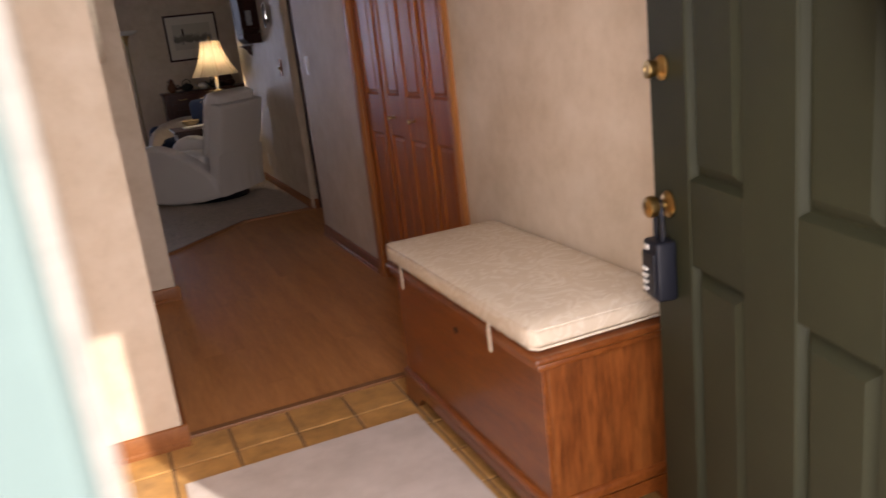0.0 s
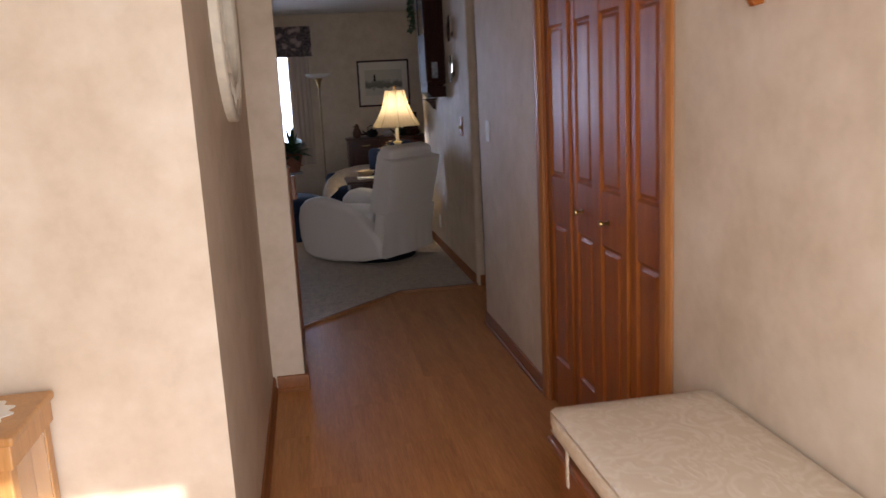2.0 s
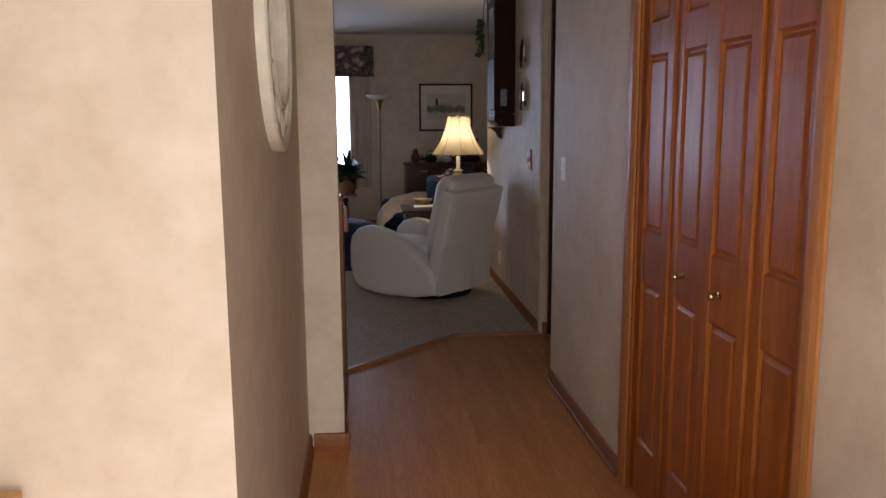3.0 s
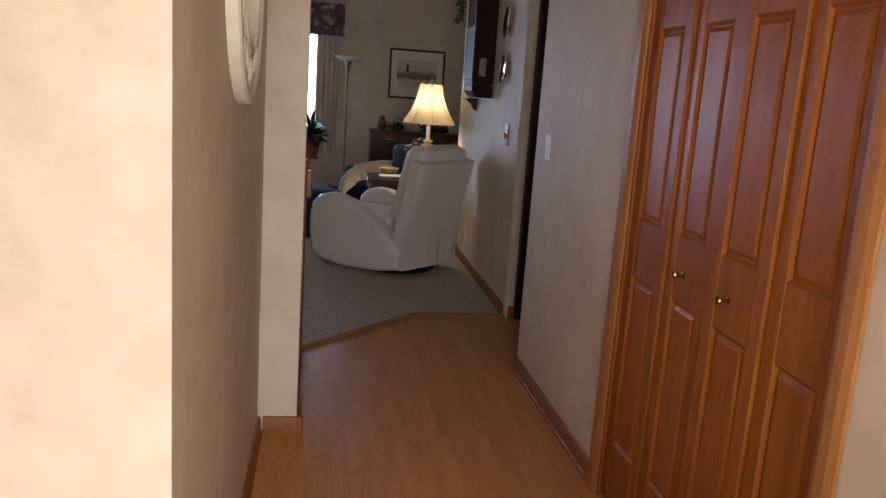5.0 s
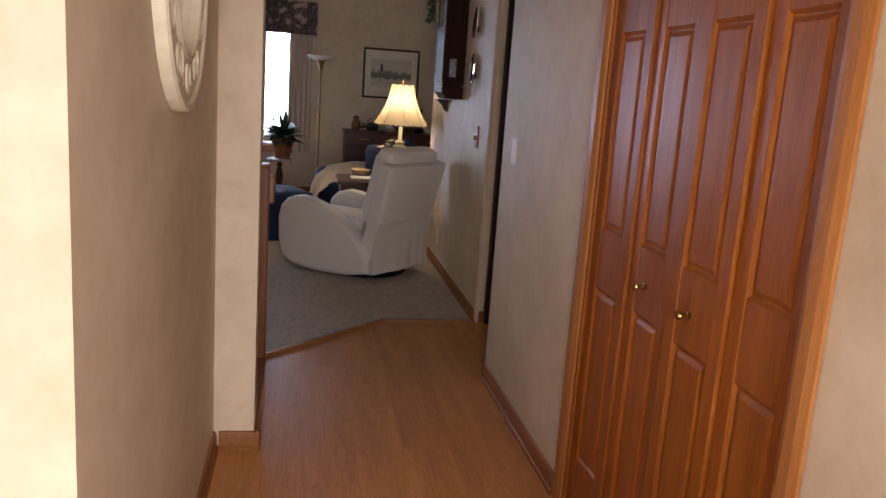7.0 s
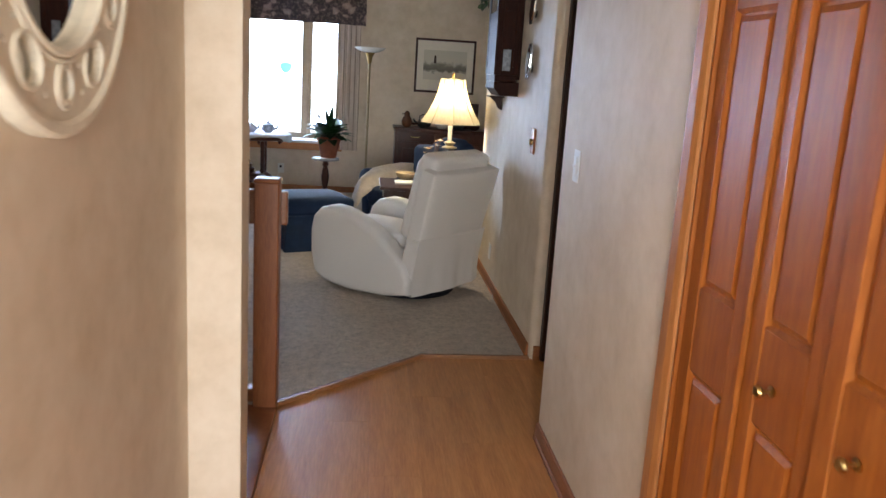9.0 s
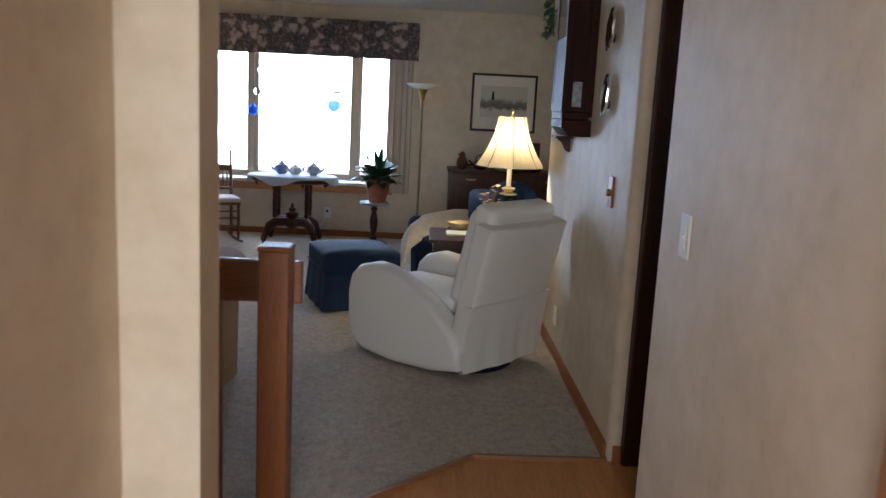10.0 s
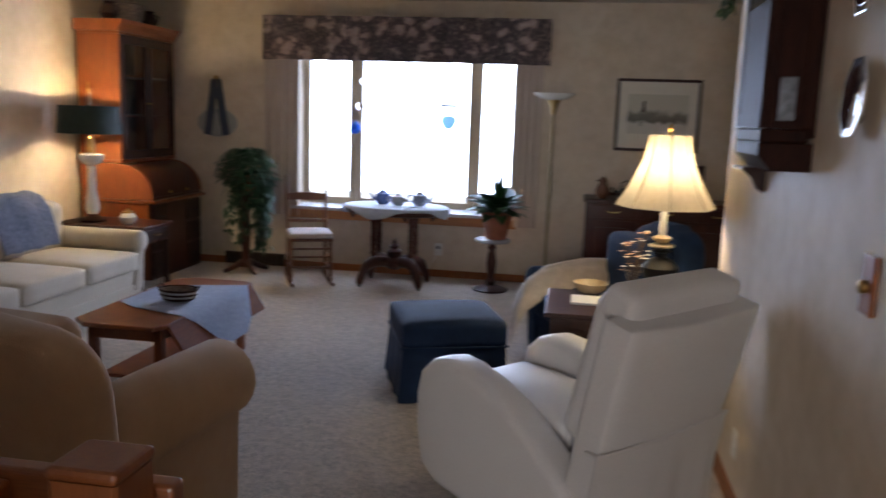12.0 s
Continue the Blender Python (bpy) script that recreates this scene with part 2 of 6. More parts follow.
def floral_mat():
    m, nt, p = mat("floral_valance_cloth")
    v = coords(nt, (1, 1, 1), False)
    vo = nt.nodes.new("ShaderNodeTexVoronoi")
    vo.inputs["Scale"].default_value = 8.0
    warp = nt.nodes.new("ShaderNodeTexNoise")
    warp.inputs["Scale"].default_value = 9.0
    nt.links.new(v, warp.inputs["Vector"])
    vm = nt.nodes.new("ShaderNodeVectorMath")
    vm.operation = "MULTIPLY_ADD"
    vm.inputs[1].default_value = (0.16, 0.16, 0.16)
    nt.links.new(warp.outputs["Color"], vm.inputs[0]), nt.links.new(v, vm.inputs[2])
    nt.links.new(vm.outputs[0], vo.inputs["Vector"])
    flower = ramp(nt, vo.outputs["Distance"], [(0.14, (0.58, 0.45, 0.40)), (0.34, (0.44, 0.31, 0.29)), (0.44, (0.10, 0.072, 0.078)), (0.7, (0.055, 0.045, 0.052))])
    leaf = tex_noise(nt, v, 34, 4, 0.6)
    c = mixc(nt, 0.36, flower, ramp(nt, leaf, [(0.36, (0.045, 0.04, 0.045)), (0.5, (0.13, 0.10, 0.09)), (0.66, (0.46, 0.36, 0.31))]))
    nt.links.new(c, p.inputs["Base Color"])
    p.inputs["Roughness"].default_value = 0.9
    bump(nt, p, tex_noise(nt, v, 400, 2), 0.3, 0.001)
    return m


def damask_mat():
    m, nt, p = mat("cream_damask")
    v = coords(nt, (1, 1, 1), False)
    nn = nt.nodes.new("ShaderNodeTexNoise")
    nn.inputs["Scale"].default_value, nn.inputs["Detail"].default_value, nn.inputs["Distortion"].default_value = 8.5, 2.5, 1.9
    nt.links.new(v, nn.inputs["Vector"])
    n = nn.outputs["Fac"]
    pat = ramp(nt, n, [(0.36, (0, 0, 0)), (0.41, (1, 1, 1)), (0.46, (0.1, 0.1, 0.1)), (0.54, (0, 0, 0)), (0.58, (1, 1, 1)), (0.66, (0.2, 0.2, 0.2))])
    w = tex_noise(nt, v, 380, 2)
    c = mixc(nt, pat, (0.665, 0.56, 0.42), (0.735, 0.645, 0.515))
    nt.links.new(c, p.inputs["Base Color"])
    rr = nt.nodes.new("ShaderNodeMapRange")
    rr.inputs[3].default_value, rr.inputs[4].default_value = 0.62, 0.36
    nt.links.new(pat, rr.inputs[0]), nt.links.new(rr.outputs[0], p.inputs["Roughness"])
    bump(nt, p, mixc(nt, 0.6, w, pat), 0.3, 0.003)
    return m


def print_mat():
    """A pale print: sky, a low dark shore and grey water."""
    m, nt, p = mat("landscape_print")
    tc = nt.nodes.new("ShaderNodeTexCoord")
    sx = nt.nodes.new("ShaderNodeSeparateXYZ")
    nt.links.new(tc.outputs["Object"], sx.inputs[0])
    n = tex_noise(nt, tc.outputs["Object"], 14, 5, 0.65)
    ma = nt.nodes.new("ShaderNodeMath")
    ma.operation = "MULTIPLY_ADD"
    ma.inputs[1].default_value = 0.16
    nt.links.new(n, ma.inputs[0]), nt.links.new(sx.outputs["Z"], ma.inputs[2])
    c = ramp(nt, ma.outputs[0], [(0.0, (0.62, 0.58, 0.50)), (0.03, (0.16, 0.15, 0.12)), (0.09, (0.24, 0.23, 0.18)), (0.13, (0.60, 0.57, 0.47))])
    nt.links.new(c, p.inputs["Base Color"])
    p.inputs["Roughness"].default_value = 0.6
    return m


CARPET, MIRROR, SHADE, FLORAL, DAMASK, PRINT = carpet_mat(), mirror_mat(), shade_mat(), floral_mat(), damask_mat(), print_mat()
GLASS = glass_mat("clear_glass")


def tinted(name, c):
    m, nt, p = mat(name)
    out = nt.nodes["Material Output"]
    t, mx = nt.nodes.new("ShaderNodeBsdfTranslucent"), nt.nodes.new("ShaderNodeMixShader")
    t.inputs["Color"].default_value = p.inputs["Base Color"].default_value = (*c, 1)
    p.inputs["Roughness"].default_value = 0.15
    mx.inputs[0].default_value = 0.5
    nt.links.new(p.outputs[0], mx.inputs[1]), nt.links.new(t.outputs[0], mx.inputs[2])
    nt.links.new(mx.outputs[0], out.inputs["Surface"])
    return m


BLUEGLASS, TEALGLASS = tinted("blue_glass", (0.04, 0.17, 0.62)), tinted("teal_glass", (0.42, 0.62, 0.68))
OPAL = plain("opal_glass", (0.80, 0.78, 0.72), 0.25, vary=0.03)
MATBOARD = plain("cream_mat_board", (0.76, 0.71, 0.61), 0.8, vary=0.03)
ORANGEFLOWER = plain("orange_petals", (0.62, 0.38, 0.22), 0.7, vary=0.4)
BERRY = plain("white_berries", (0.50, 0.42, 0.37), 0.7)
TWIG = plain("brown_twigs", (0.10, 0.06, 0.035), 0.8)
RIBBON = cloth("slate_blue_ribbon", (0.045, 0.055, 0.085), (0.07, 0.085, 0.12), 10, 400)


# ---- mesh helpers ----
def thing(name, m=None, label="", category="", group=""):
    ob = new(name)
    ob.empty_display_size = 0.1
    if m is not None:
        ob.matrix_world = m
    return tagged(ob, label, category, group)


def link_mesh(name, bm, material, smooth):
    me = bpy.data.meshes.new(name)
    bmesh.ops.recalc_face_normals(bm, faces=bm.faces)
    bm.to_mesh(me)
    bm.free()
    me.materials.append(material)
    if smooth:
        me.polygons.foreach_set("use_smooth", [True] * len(me.polygons))
        me.set_sharp_from_angle(angle=radians(smooth if smooth > 1 else 40))
    return new(name, me)


def part(name, bm, material, parent=None, label="", smooth=0):
    ob = link_mesh(name, bm, material, smooth)
    ob.parent = parent
    return tagged(ob, label)


def structure(name, bm, material, label, category, smooth=0):
    return tagged(link_mesh(name, bm, material, smooth), label, category, kind="structure")


def box(x0, x1, y0, y1, z0, z1, bevel=0.0, seg=2, bm=None, m=None):
    out = bm or bmesh.new()
    r = bmesh.ops.create_cube(out, size=1)
    bmesh.ops.scale(out, vec=(x1 - x0, y1 - y0, z1 - z0), verts=r["verts"])
    bmesh.ops.translate(out, vec=((x0 + x1) / 2, (y0 + y1) / 2, (z0 + z1) / 2), verts=r["verts"])
    vs = r["verts"]
    if bevel:
        es = list({e for v in vs for e in v.link_edges})
        bmesh.ops.bevel(out, geom=es, offset=bevel, segments=seg, profile=0.5, affect="EDGES")
    if m is not None:
        bmesh.ops.transform(out, matrix=m, verts=out.verts[:])
    return out


def lathe(profile, n=24, bm=None, at=(0, 0, 0), sx=1.0, sy=1.0, m=None):
    """Turned round z from (radius, height) pairs, closed at both ends."""
    out = bm or bmesh.new()
    rings = []
    for r, z in profile:
        rings.append([out.verts.new((at[0] + sx * r * math.cos(2 * math.pi * i / n), at[1] + sy * r * math.sin(2 * math.pi * i / n), at[2] + z)) for i in range(n)])
    for a, b in zip(rings, rings[1:]):
        for i in range(n):
            out.faces.new((a[i], a[(i + 1) % n], b[(i + 1) % n], b[i]))
    out.faces.new(list(reversed(rings[0])))
    out.faces.new(rings[-1])
    if m is not None:
        bmesh.ops.transform(out, matrix=m, verts=[v for ring in rings for v in ring])
    return out


def sheet_lathe(profile, n=32, ribs=0, depth=0.0):
    """An open turned sheet (lamp shades), with ribs pressed in."""
    out, rings = bmesh.new(), []
    for r, z in profile:
        ring = []
        for i in range(n):
            a = 2 * math.pi * i / n
            q = r - depth * abs(math.sin(ribs * a / 2)) if ribs else r
            ring.append(out.verts.new((q * math.cos(a), q * math.sin(a), z)))
        rings.append(ring)
    for a, b in zip(rings, rings[1:]):
        for i in range(n):
            out.faces.new((a[i], a[(i + 1) % n], b[(i + 1) % n], b[i]))
    return out


def tube(points, radius, n=10, bm=None, flat=1.0):
    """A round bar through the points; radius is a number or one for each point."""
    out = bm or bmesh.new()
    pts = [Vector(p) for p in points]
    rad = [radius] * len(pts) if isinstance(radius, (int, float)) else radius
    rings, side = [], None
    for i, p in enumerate(pts):
        d = (pts[min(i + 1, len(pts) - 1)] - pts[max(i - 1, 0)]).normalized()
        if side is None:
            side = d.orthogonal().normalized()
        side = (side - d * side.dot(d)).normalized()
        up = d.cross(side)
        rings.append([out.verts.new(p + rad[i] * (math.cos(2 * math.pi * k / n) * side + flat * math.sin(2 * math.pi * k / n) * up)) for k in range(n)])
    for a, b in zip(rings, rings[1:]):
        for k in range(n):
            out.faces.new((a[k], a[(k + 1) % n], b[(k + 1) % n], b[k]))
    out.faces.new(list(reversed(rings[0])))
    out.faces.new(rings[-1])
    return out


def prism(outline, h0, h1, axis="z", bevel=0.0, seg=2, bm=None):
    """A flat outline of (u, v) pairs, pushed from h0 to h1 along an axis: z (u=x, v=y), y (u=x, v=z) or x (u=y, v=z)."""
    out = bm or bmesh.new()
    put = {"z": lambda u, v, h: (u, v, h), "y": lambda u, v, h: (u, h, v), "x": lambda u, v, h: (h, u, v)}[axis]
    a = [out.verts.new(put(u, v, h0)) for u, v in outline]
    b = [out.verts.new(put(u, v, h1)) for u, v in outline]
    n = len(outline)
    fs = [out.faces.new(a), out.faces.new(list(reversed(b)))]
    fs += [out.faces.new((a[i], b[i], b[(i + 1) % n], a[(i + 1) % n])) for i in range(n)]
    if bevel:
        es = list({e for f in fs[:2] for e in f.edges})
        bmesh.ops.recalc_face_normals(out, faces=fs)
        bmesh.ops.bevel(out, geom=es, offset=bevel, segments=seg, profile=0.5, affect="EDGES")
    return out


def pillow(x0, x1, y0, y1, z0, z1, round_=0.3, puff=0.0, n=10, m=None):
    """A soft block: a gridded box with rounded edges and swollen faces."""
    out = bmesh.new()
    bmesh.ops.create_cube(out, size=2)
    bmesh.ops.subdivide_edges(out, edges=out.edges[:], cuts=n, use_grid_fill=True)
    c = Vector(((x0 + x1) / 2, (y0 + y1) / 2, (z0 + z1) / 2))
    h = Vector(((x1 - x0) / 2, (y1 - y0) / 2, (z1 - z0) / 2))
    r = round_ * min(h)
    for v in out.verts:
        p = Vector((v.co.x * h.x, v.co.y * h.y, v.co.z * h.z))
        core = Vector([max(-(h[i] - r), min(h[i] - r, p[i])) for i in range(3)])
        d = p - core
        if d.length > 1e-6:
            p = core + d.normalized() * r
        if puff:
            u, w, q = v.co
            p.z += puff * (1 - u * u) * (1 - w * w) * (1 if q > 0 else -0.2) * abs(q)
        v.co = p + c
    if m is not None:
        bmesh.ops.transform(out, matrix=m, verts=out.verts[:])
    return out


def leaves(bm, spots, length, width, droop=0.35, seg=4):
    """Pointed leaves: spots of (place, way, size)."""
    for p, way, s in spots:
        d = Vector(way).normalized()
        side = d.cross(Vector((0, 0, 1)))
        side = side.normalized() if side.length > 0.05 else Vector((1, 0, 0))
        up = side.cross(d)
        rows, pos = [], Vector(p)
        for i in range(seg + 1):
            f = i / seg
            w = width * s * math.sin(math.pi * min(0.97, 0.10 + 0.9 * f)) ** 0.8
            drop = Vector((0, 0, -droop * length * s * f * f))
            q = pos + d * (length * s * f) + drop
            rows.append((bm.verts.new(q - side * w * 0.5 + up * w * 0.12), bm.verts.new(q), bm.verts.new(q + side * w * 0.5 + up * w * 0.12)))
        for a, b in zip(rows, rows[1:]):
            bm.faces.new((a[0], a[1], b[1], b[0]))
            bm.faces.new((a[1], a[2], b[2], b[1]))
    return bm


def arc(cx, cy, r, a0, a1, n):
    return [(cx + r * math.cos(radians(a0 + (a1 - a0) * i / n)), cy + r * math.sin(radians(a0 + (a1 - a0) * i / n))) for i in range(n + 1)]


# ---- the large structure ----
H = 2.5                       # ceiling height
RX, LX, NY = 1.835, 0.583, 3.215    # hall walls, entry wall
FAR = 12.40                   # window wall
WX = 1.985                    # right wall of the living room


def wall(name, *blocks, label="mottled warm beige painted wall"):
    bm = bmesh.new()
    for b in blocks:
        box(*b, bm=bm)
    return structure(name, bm, WALL, label, "wall")


wall("wall_entry_north", (-1.6, LX, NY, 3.40, 0, H))
wall("wall_hall_left", (0.46, LX, 3.40, 5.06, 0, H))
wall("wall_stub", (-2.92, 0.735, 5.06, 5.20, -2.7, H))
wall("wall_hall_right", (RX, 1.97, 0.96, 3.412, 0, H), (RX, 1.97, 4.568, 5.845, 0, H), (RX, 1.97, 3.412, 4.568, 2.06, H))
wall("wall_closet", (2.62, 2.70, 3.2, 4.7, 0, H), (1.97, 2.62, 3.2, 3.3, 0, H), (1.97, 2.62, 4.62, 4.70, 0, H))
wall("wall_kitchen_south", (1.97, 3.3, 5.72, 5.845, 0, H))
wall("wall_window", (-3.05, -1.36, FAR, FAR + 0.15, 0, H), (0.74, 3.42, FAR, FAR + 0.15, 0, H), (-1.36, 0.74, FAR, FAR + 0.15, 0, 0.58), (-1.36, 0.74, FAR, FAR + 0.15, 2.08, H))
wall("wall_living_left", (-3.05, -2.92, 5.20, FAR, -2.7, H))
wall("wall_living_east", (3.3, 3.42, 5.72, FAR, 0, H))
wall("wall_living_return", (2.19, 3.3, 8.93, 9.05, 0, H))
wall("wall_entry_west", (-1.74, -1.6, 0.82, 3.40, 0, H))
wall("wall_front", (-1.6, 0.465, 0.82, 0.96, 0, H), (1.495, 1.97, 0.82, 0.96, 0, H), (0.465, 1.495, 0.82, 0.96, 2.09, H))
wall("wall_stairwell", (-2.92, 0.72, 6.13, 6.27, -2.7, -0.012), (0.725, 0.80, 5.2, 6.13, -2.7, -0.26), label="plain painted stairwell wall")
# living-room wall with its rounded near corner
rr = 0.045
structure("wall_living_right", prism([(2.04, 6.80), (2.04, 6.92), (2.19, 6.92), (2.19, 9.05), (WX + 0.02, 9.05), (WX, 9.03), (WX, 6.80 + rr)] + arc(WX + rr, 6.80 + rr, rr, 180, 270, 7)[1:], 0, H), WALL, "beige painted wall with a rounded plaster corner", "wall", 30)

structure("ceiling", box(-3.05, 3.42, 0.82, FAR + 0.15, H, H + 0.12), CEIL, "white textured ceiling", "ceiling")
structure("subfloor", box(0.725, 3.3, 3.266, 6.9, -0.26, -0.010, bm=box(-2.92, 0.725, 3.266, 5.20, -0.26, -0.010)), GROUT, "hidden boards under the laminate", "floor")
structure("entry_floor", box(-1.6, 1.97, 0.82, 3.25, -0.26, -0.006), GROUT, "brown grout bed of the tiled entry", "floor")
structure("basement_floor", box(-3.05, 0.9, 5.06, 6.3, -2.8, -2.7), GROUT, "dark floor at the foot of the stairs", "floor")
carpet_outline = [(0.725, 6.13), (1.404, 6.788), (WX, 6.803), (WX, 9.05), (3.3, 9.05), (3.3, FAR), (-2.92, FAR), (-2.92, 6.13)]
structure("carpet_floor", prism(carpet_outline, -0.012, 0.012), CARPET, "beige cut-pile wall-to-wall carpet", "carpet")


def strip(name, a, b, w, z0, z1, material, label, category):
    a, b = Vector((*a, 0)), Vector((*b, 0))
    d = b - a
    ob = structure(name, box(0, d.length, -w / 2, w / 2, z0, z1, 0.002), material, label, category)
    ob.matrix_world = Matrix.Translation(a) @ pose(0, 0, 0, 0, 0, math.degrees(math.atan2(d.y, d.x)))
    return ob


STRIPX = wood("oak_strip", (0.18, 0.07, 0.022), (0.27, 0.115, 0.04), (0.36, 0.17, 0.07), 0.4, (2.0, 30, 30))
strip("threshold_1", (0.725, 6.135), (1.404, 6.788), 0.024, -0.004, 0.018, STRIPX, "narrow oak strip between laminate and carpet", "threshold")
strip("threshold_2", (1.404, 6.788), (WX, 6.803), 0.024, -0.004, 0.0185, STRIPX, "narrow oak strip between laminate and carpet", "threshold")
strip("threshold_3", (LX, 3.266), (RX, 3.266), 0.034, -0.004, 0.010, STRIPX, "narrow oak strip between tile and laminate", "threshold")


def baseboard(a, b, inward):
    """Oak skirting from a to b; inward: the way into the room."""
    a, b, n = Vector((*a, 0)), Vector((*b, 0)), Vector((*inward, 0)).normalized()
    d = (b - a).normalized()
    prof = [(0, 0), (0.019, 0), (0.019, 0.014), (0.013, 0.020), (0.012, 0.062), (0.007, 0.074), (0, 0.078)]
    bm = bmesh.new()
    rings = [[bm.verts.new(e + n * (u + 0.001) + Vector((0, 0, v))) for u, v in prof] for e in (a, b)]
    k = len(prof)
    for i in range(k):
        bm.faces.new((rings[0][i], rings[0][(i + 1) % k], rings[1][(i + 1) % k], rings[1][i]))
    bm.faces.new(rings[0]), bm.faces.new(list(reversed(rings[1])))
    structure("baseboard", bm, OAKTRIM, "golden oak baseboard with a rounded top", "baseboard", 30)


for a, b, n in (((RX, 4.652), (RX, 5.845), (-1, 0)), ((RX, 0.96), (RX, 3.338), (-1, 0)), ((LX, NY), (LX, 5.06), (1, 0)), ((-1.6, NY), (LX + 0.02, NY), (0, -1)),
                ((LX + 0.02, 5.06), (0.755, 5.06), (0, -1)), ((0.735, 5.041), (0.735, 5.20), (1, 0)), ((WX, 6.83), (WX, 9.05), (-1, 0)), ((WX + 0.02, 6.80), (2.04, 6.80), (0, -1)),
                ((-2.92, FAR), (3.3, FAR), (0, -1)), ((-2.92, 6.3), (-2.92, FAR), (1, 0)), ((1.835, 5.845), (2.6, 5.845), (0, 1)), ((-1.6, 0.96), (-1.6, 3.266), (1, 0))):
    baseboard(a, b, n)

# stairs down, behind the railing
stairs = thing("staircase", None, "dark carpeted stairs going down beside the hall", "stairs")
part("nosing", box(0.60, 0.732, 5.20, 6.13, -0.030, 0.006, 0.006), RAILWOOD, stairs, "reddish oak nosing board")
STAIRCARPET = cloth("brown_stair_carpet", (0.06, 0.04, 0.028), (0.10, 0.07, 0.05), 20, 200)
for i in range(10):
    x1 = 0.62 - 0.25 * i
    part("tread", box(x1 - 0.27, x1, 5.201, 6.129, -0.19 * (i + 1) - 0.05, -0.19 * (i + 1), 0.012), STAIRCARPET, stairs)
    part("riser", box(x1 - 0.02, x1, 5.202, 6.128, -0.19 * (i + 1) + 0.001, -0.19 * i - 0.032), STAIRCARPET, stairs)

# outside
structure("ground", box(-400, 400, -400, 0.30, -0.75, -0.45), LAWN, "plain lawn round the house", "ground")
# Near-white ground, so the view at the window's foot stays white.
structure("ground_behind", box(-400, 400, 13.6, 400, -0.75, -0.45), PALE_GROUND, "plain pale ground behind the house", "ground")
structure("porch", box(-2.5, 3.5, -1.6, 0.82, -0.5, -0.03, 0.01), CONCRETE, "grey concrete porch slab", "pavement")
door_frame = thing("door_frame", None, "white rough-painted entry door frame", "door frame")
tagged(door_frame, kind="structure")
part("jamb", box(0.465, 0.509, 0.80, 0.975, 0, 2.09, 0.004), STUCCO, door_frame)
part("jamb", box(1.455, 1.495, 0.80, 0.975, 0, 2.09, 0.004), STUCCO, door_frame)
part("head", box(0.509, 1.455, 0.80, 0.975, 2.05, 2.09, 0.004), STUCCO, door_frame)
part("stop", box(0.509, 0.521, 0.845, 0.875, 0.005, 2.05, 0.003), STUCCO, door_frame)
part("sill", box(0.509, 1.455, 0.76, 0.975, -0.03, 0.004, 0.006), plain("aluminium_sill", (0.45, 0.44, 0.42), 0.35, 0.9), door_frame, "worn metal door sill")
part("casing", box(0.40, 0.5185, 0.76, 0.799, -0.03, 2.15, 0.008), SIDING, door_frame)
part("casing", box(1.46, 1.56, 0.76, 0.799, -0.03, 2.15, 0.008), SIDING, door_frame)
bm = bmesh.new()
for i in range(18):
    prism([(0.82, i * 0.15 - 0.03), (0.790, i * 0.15 - 0.03), (0.815, i * 0.15 + 0.12), (0.82, i * 0.15 + 0.12)], -1.74, 0.395, "x", bm=bm)
structure("siding", bm, SIDING, "pale teal lapped house siding", "siding")

# ---- window bay ----
win = thing("window_1", None, "wide three-part window with almond frames and a marble sill", "window")
tagged(win, kind="structure")
WY = 12.74
for x0, x1, y0, y1, z0, z1 in ((-1.50, -1.36, FAR + 0.15, WY + 0.08, 0.4, 2.2), (0.74, 0.88, FAR + 0.15, WY + 0.08, 0.4, 2.2), (-1.36, 0.74, FAR + 0.15, WY + 0.08, 2.08, 2.2), (-1.36, 0.74, FAR + 0.15, WY + 0.08, 0.4, 0.58)):
    part("bay_side", box(x0, x1, y0, y1, z0, z1), WALL, win)
part("window_sill", box(-1.36, 0.74, FAR - 0.035, WY, 0.581, 0.612, 0.006), SILL, win, "white marble sill board")
part("apron", box(-1.40, 0.78, FAR - 0.030, FAR - 0.003, 0.50, 0.579, 0.004), wood("apron_oak", (0.30, 0.11, 0.03), (0.42, 0.17, 0.05), (0.52, 0.24, 0.09), 0.42, (2.0, 30, 30)), win, "golden oak apron board")
part("window_frame", box(-1.36, -1.34, WY - 0.03, WY + 0.05, 0.612, 2.08, 0.004), WINFRAME, win)
part("window_frame", box(0.72, 0.74, WY - 0.03, WY + 0.05, 0.612, 2.08, 0.004), WINFRAME, win)
part("window_frame", box(-1.34, 0.72, WY - 0.03, WY + 0.05, 2.055, 2.08, 0.004), WINFRAME, win)
part("mullion", box(-0.855, -0.815, WY - 0.04, WY + 0.05, 0.612, 2.055, 0.004), WINFRAME, win)
part("mullion", box(0.305, 0.345, WY - 0.04, WY + 0.05, 0.612, 2.055, 0.004), WINFRAME, win)
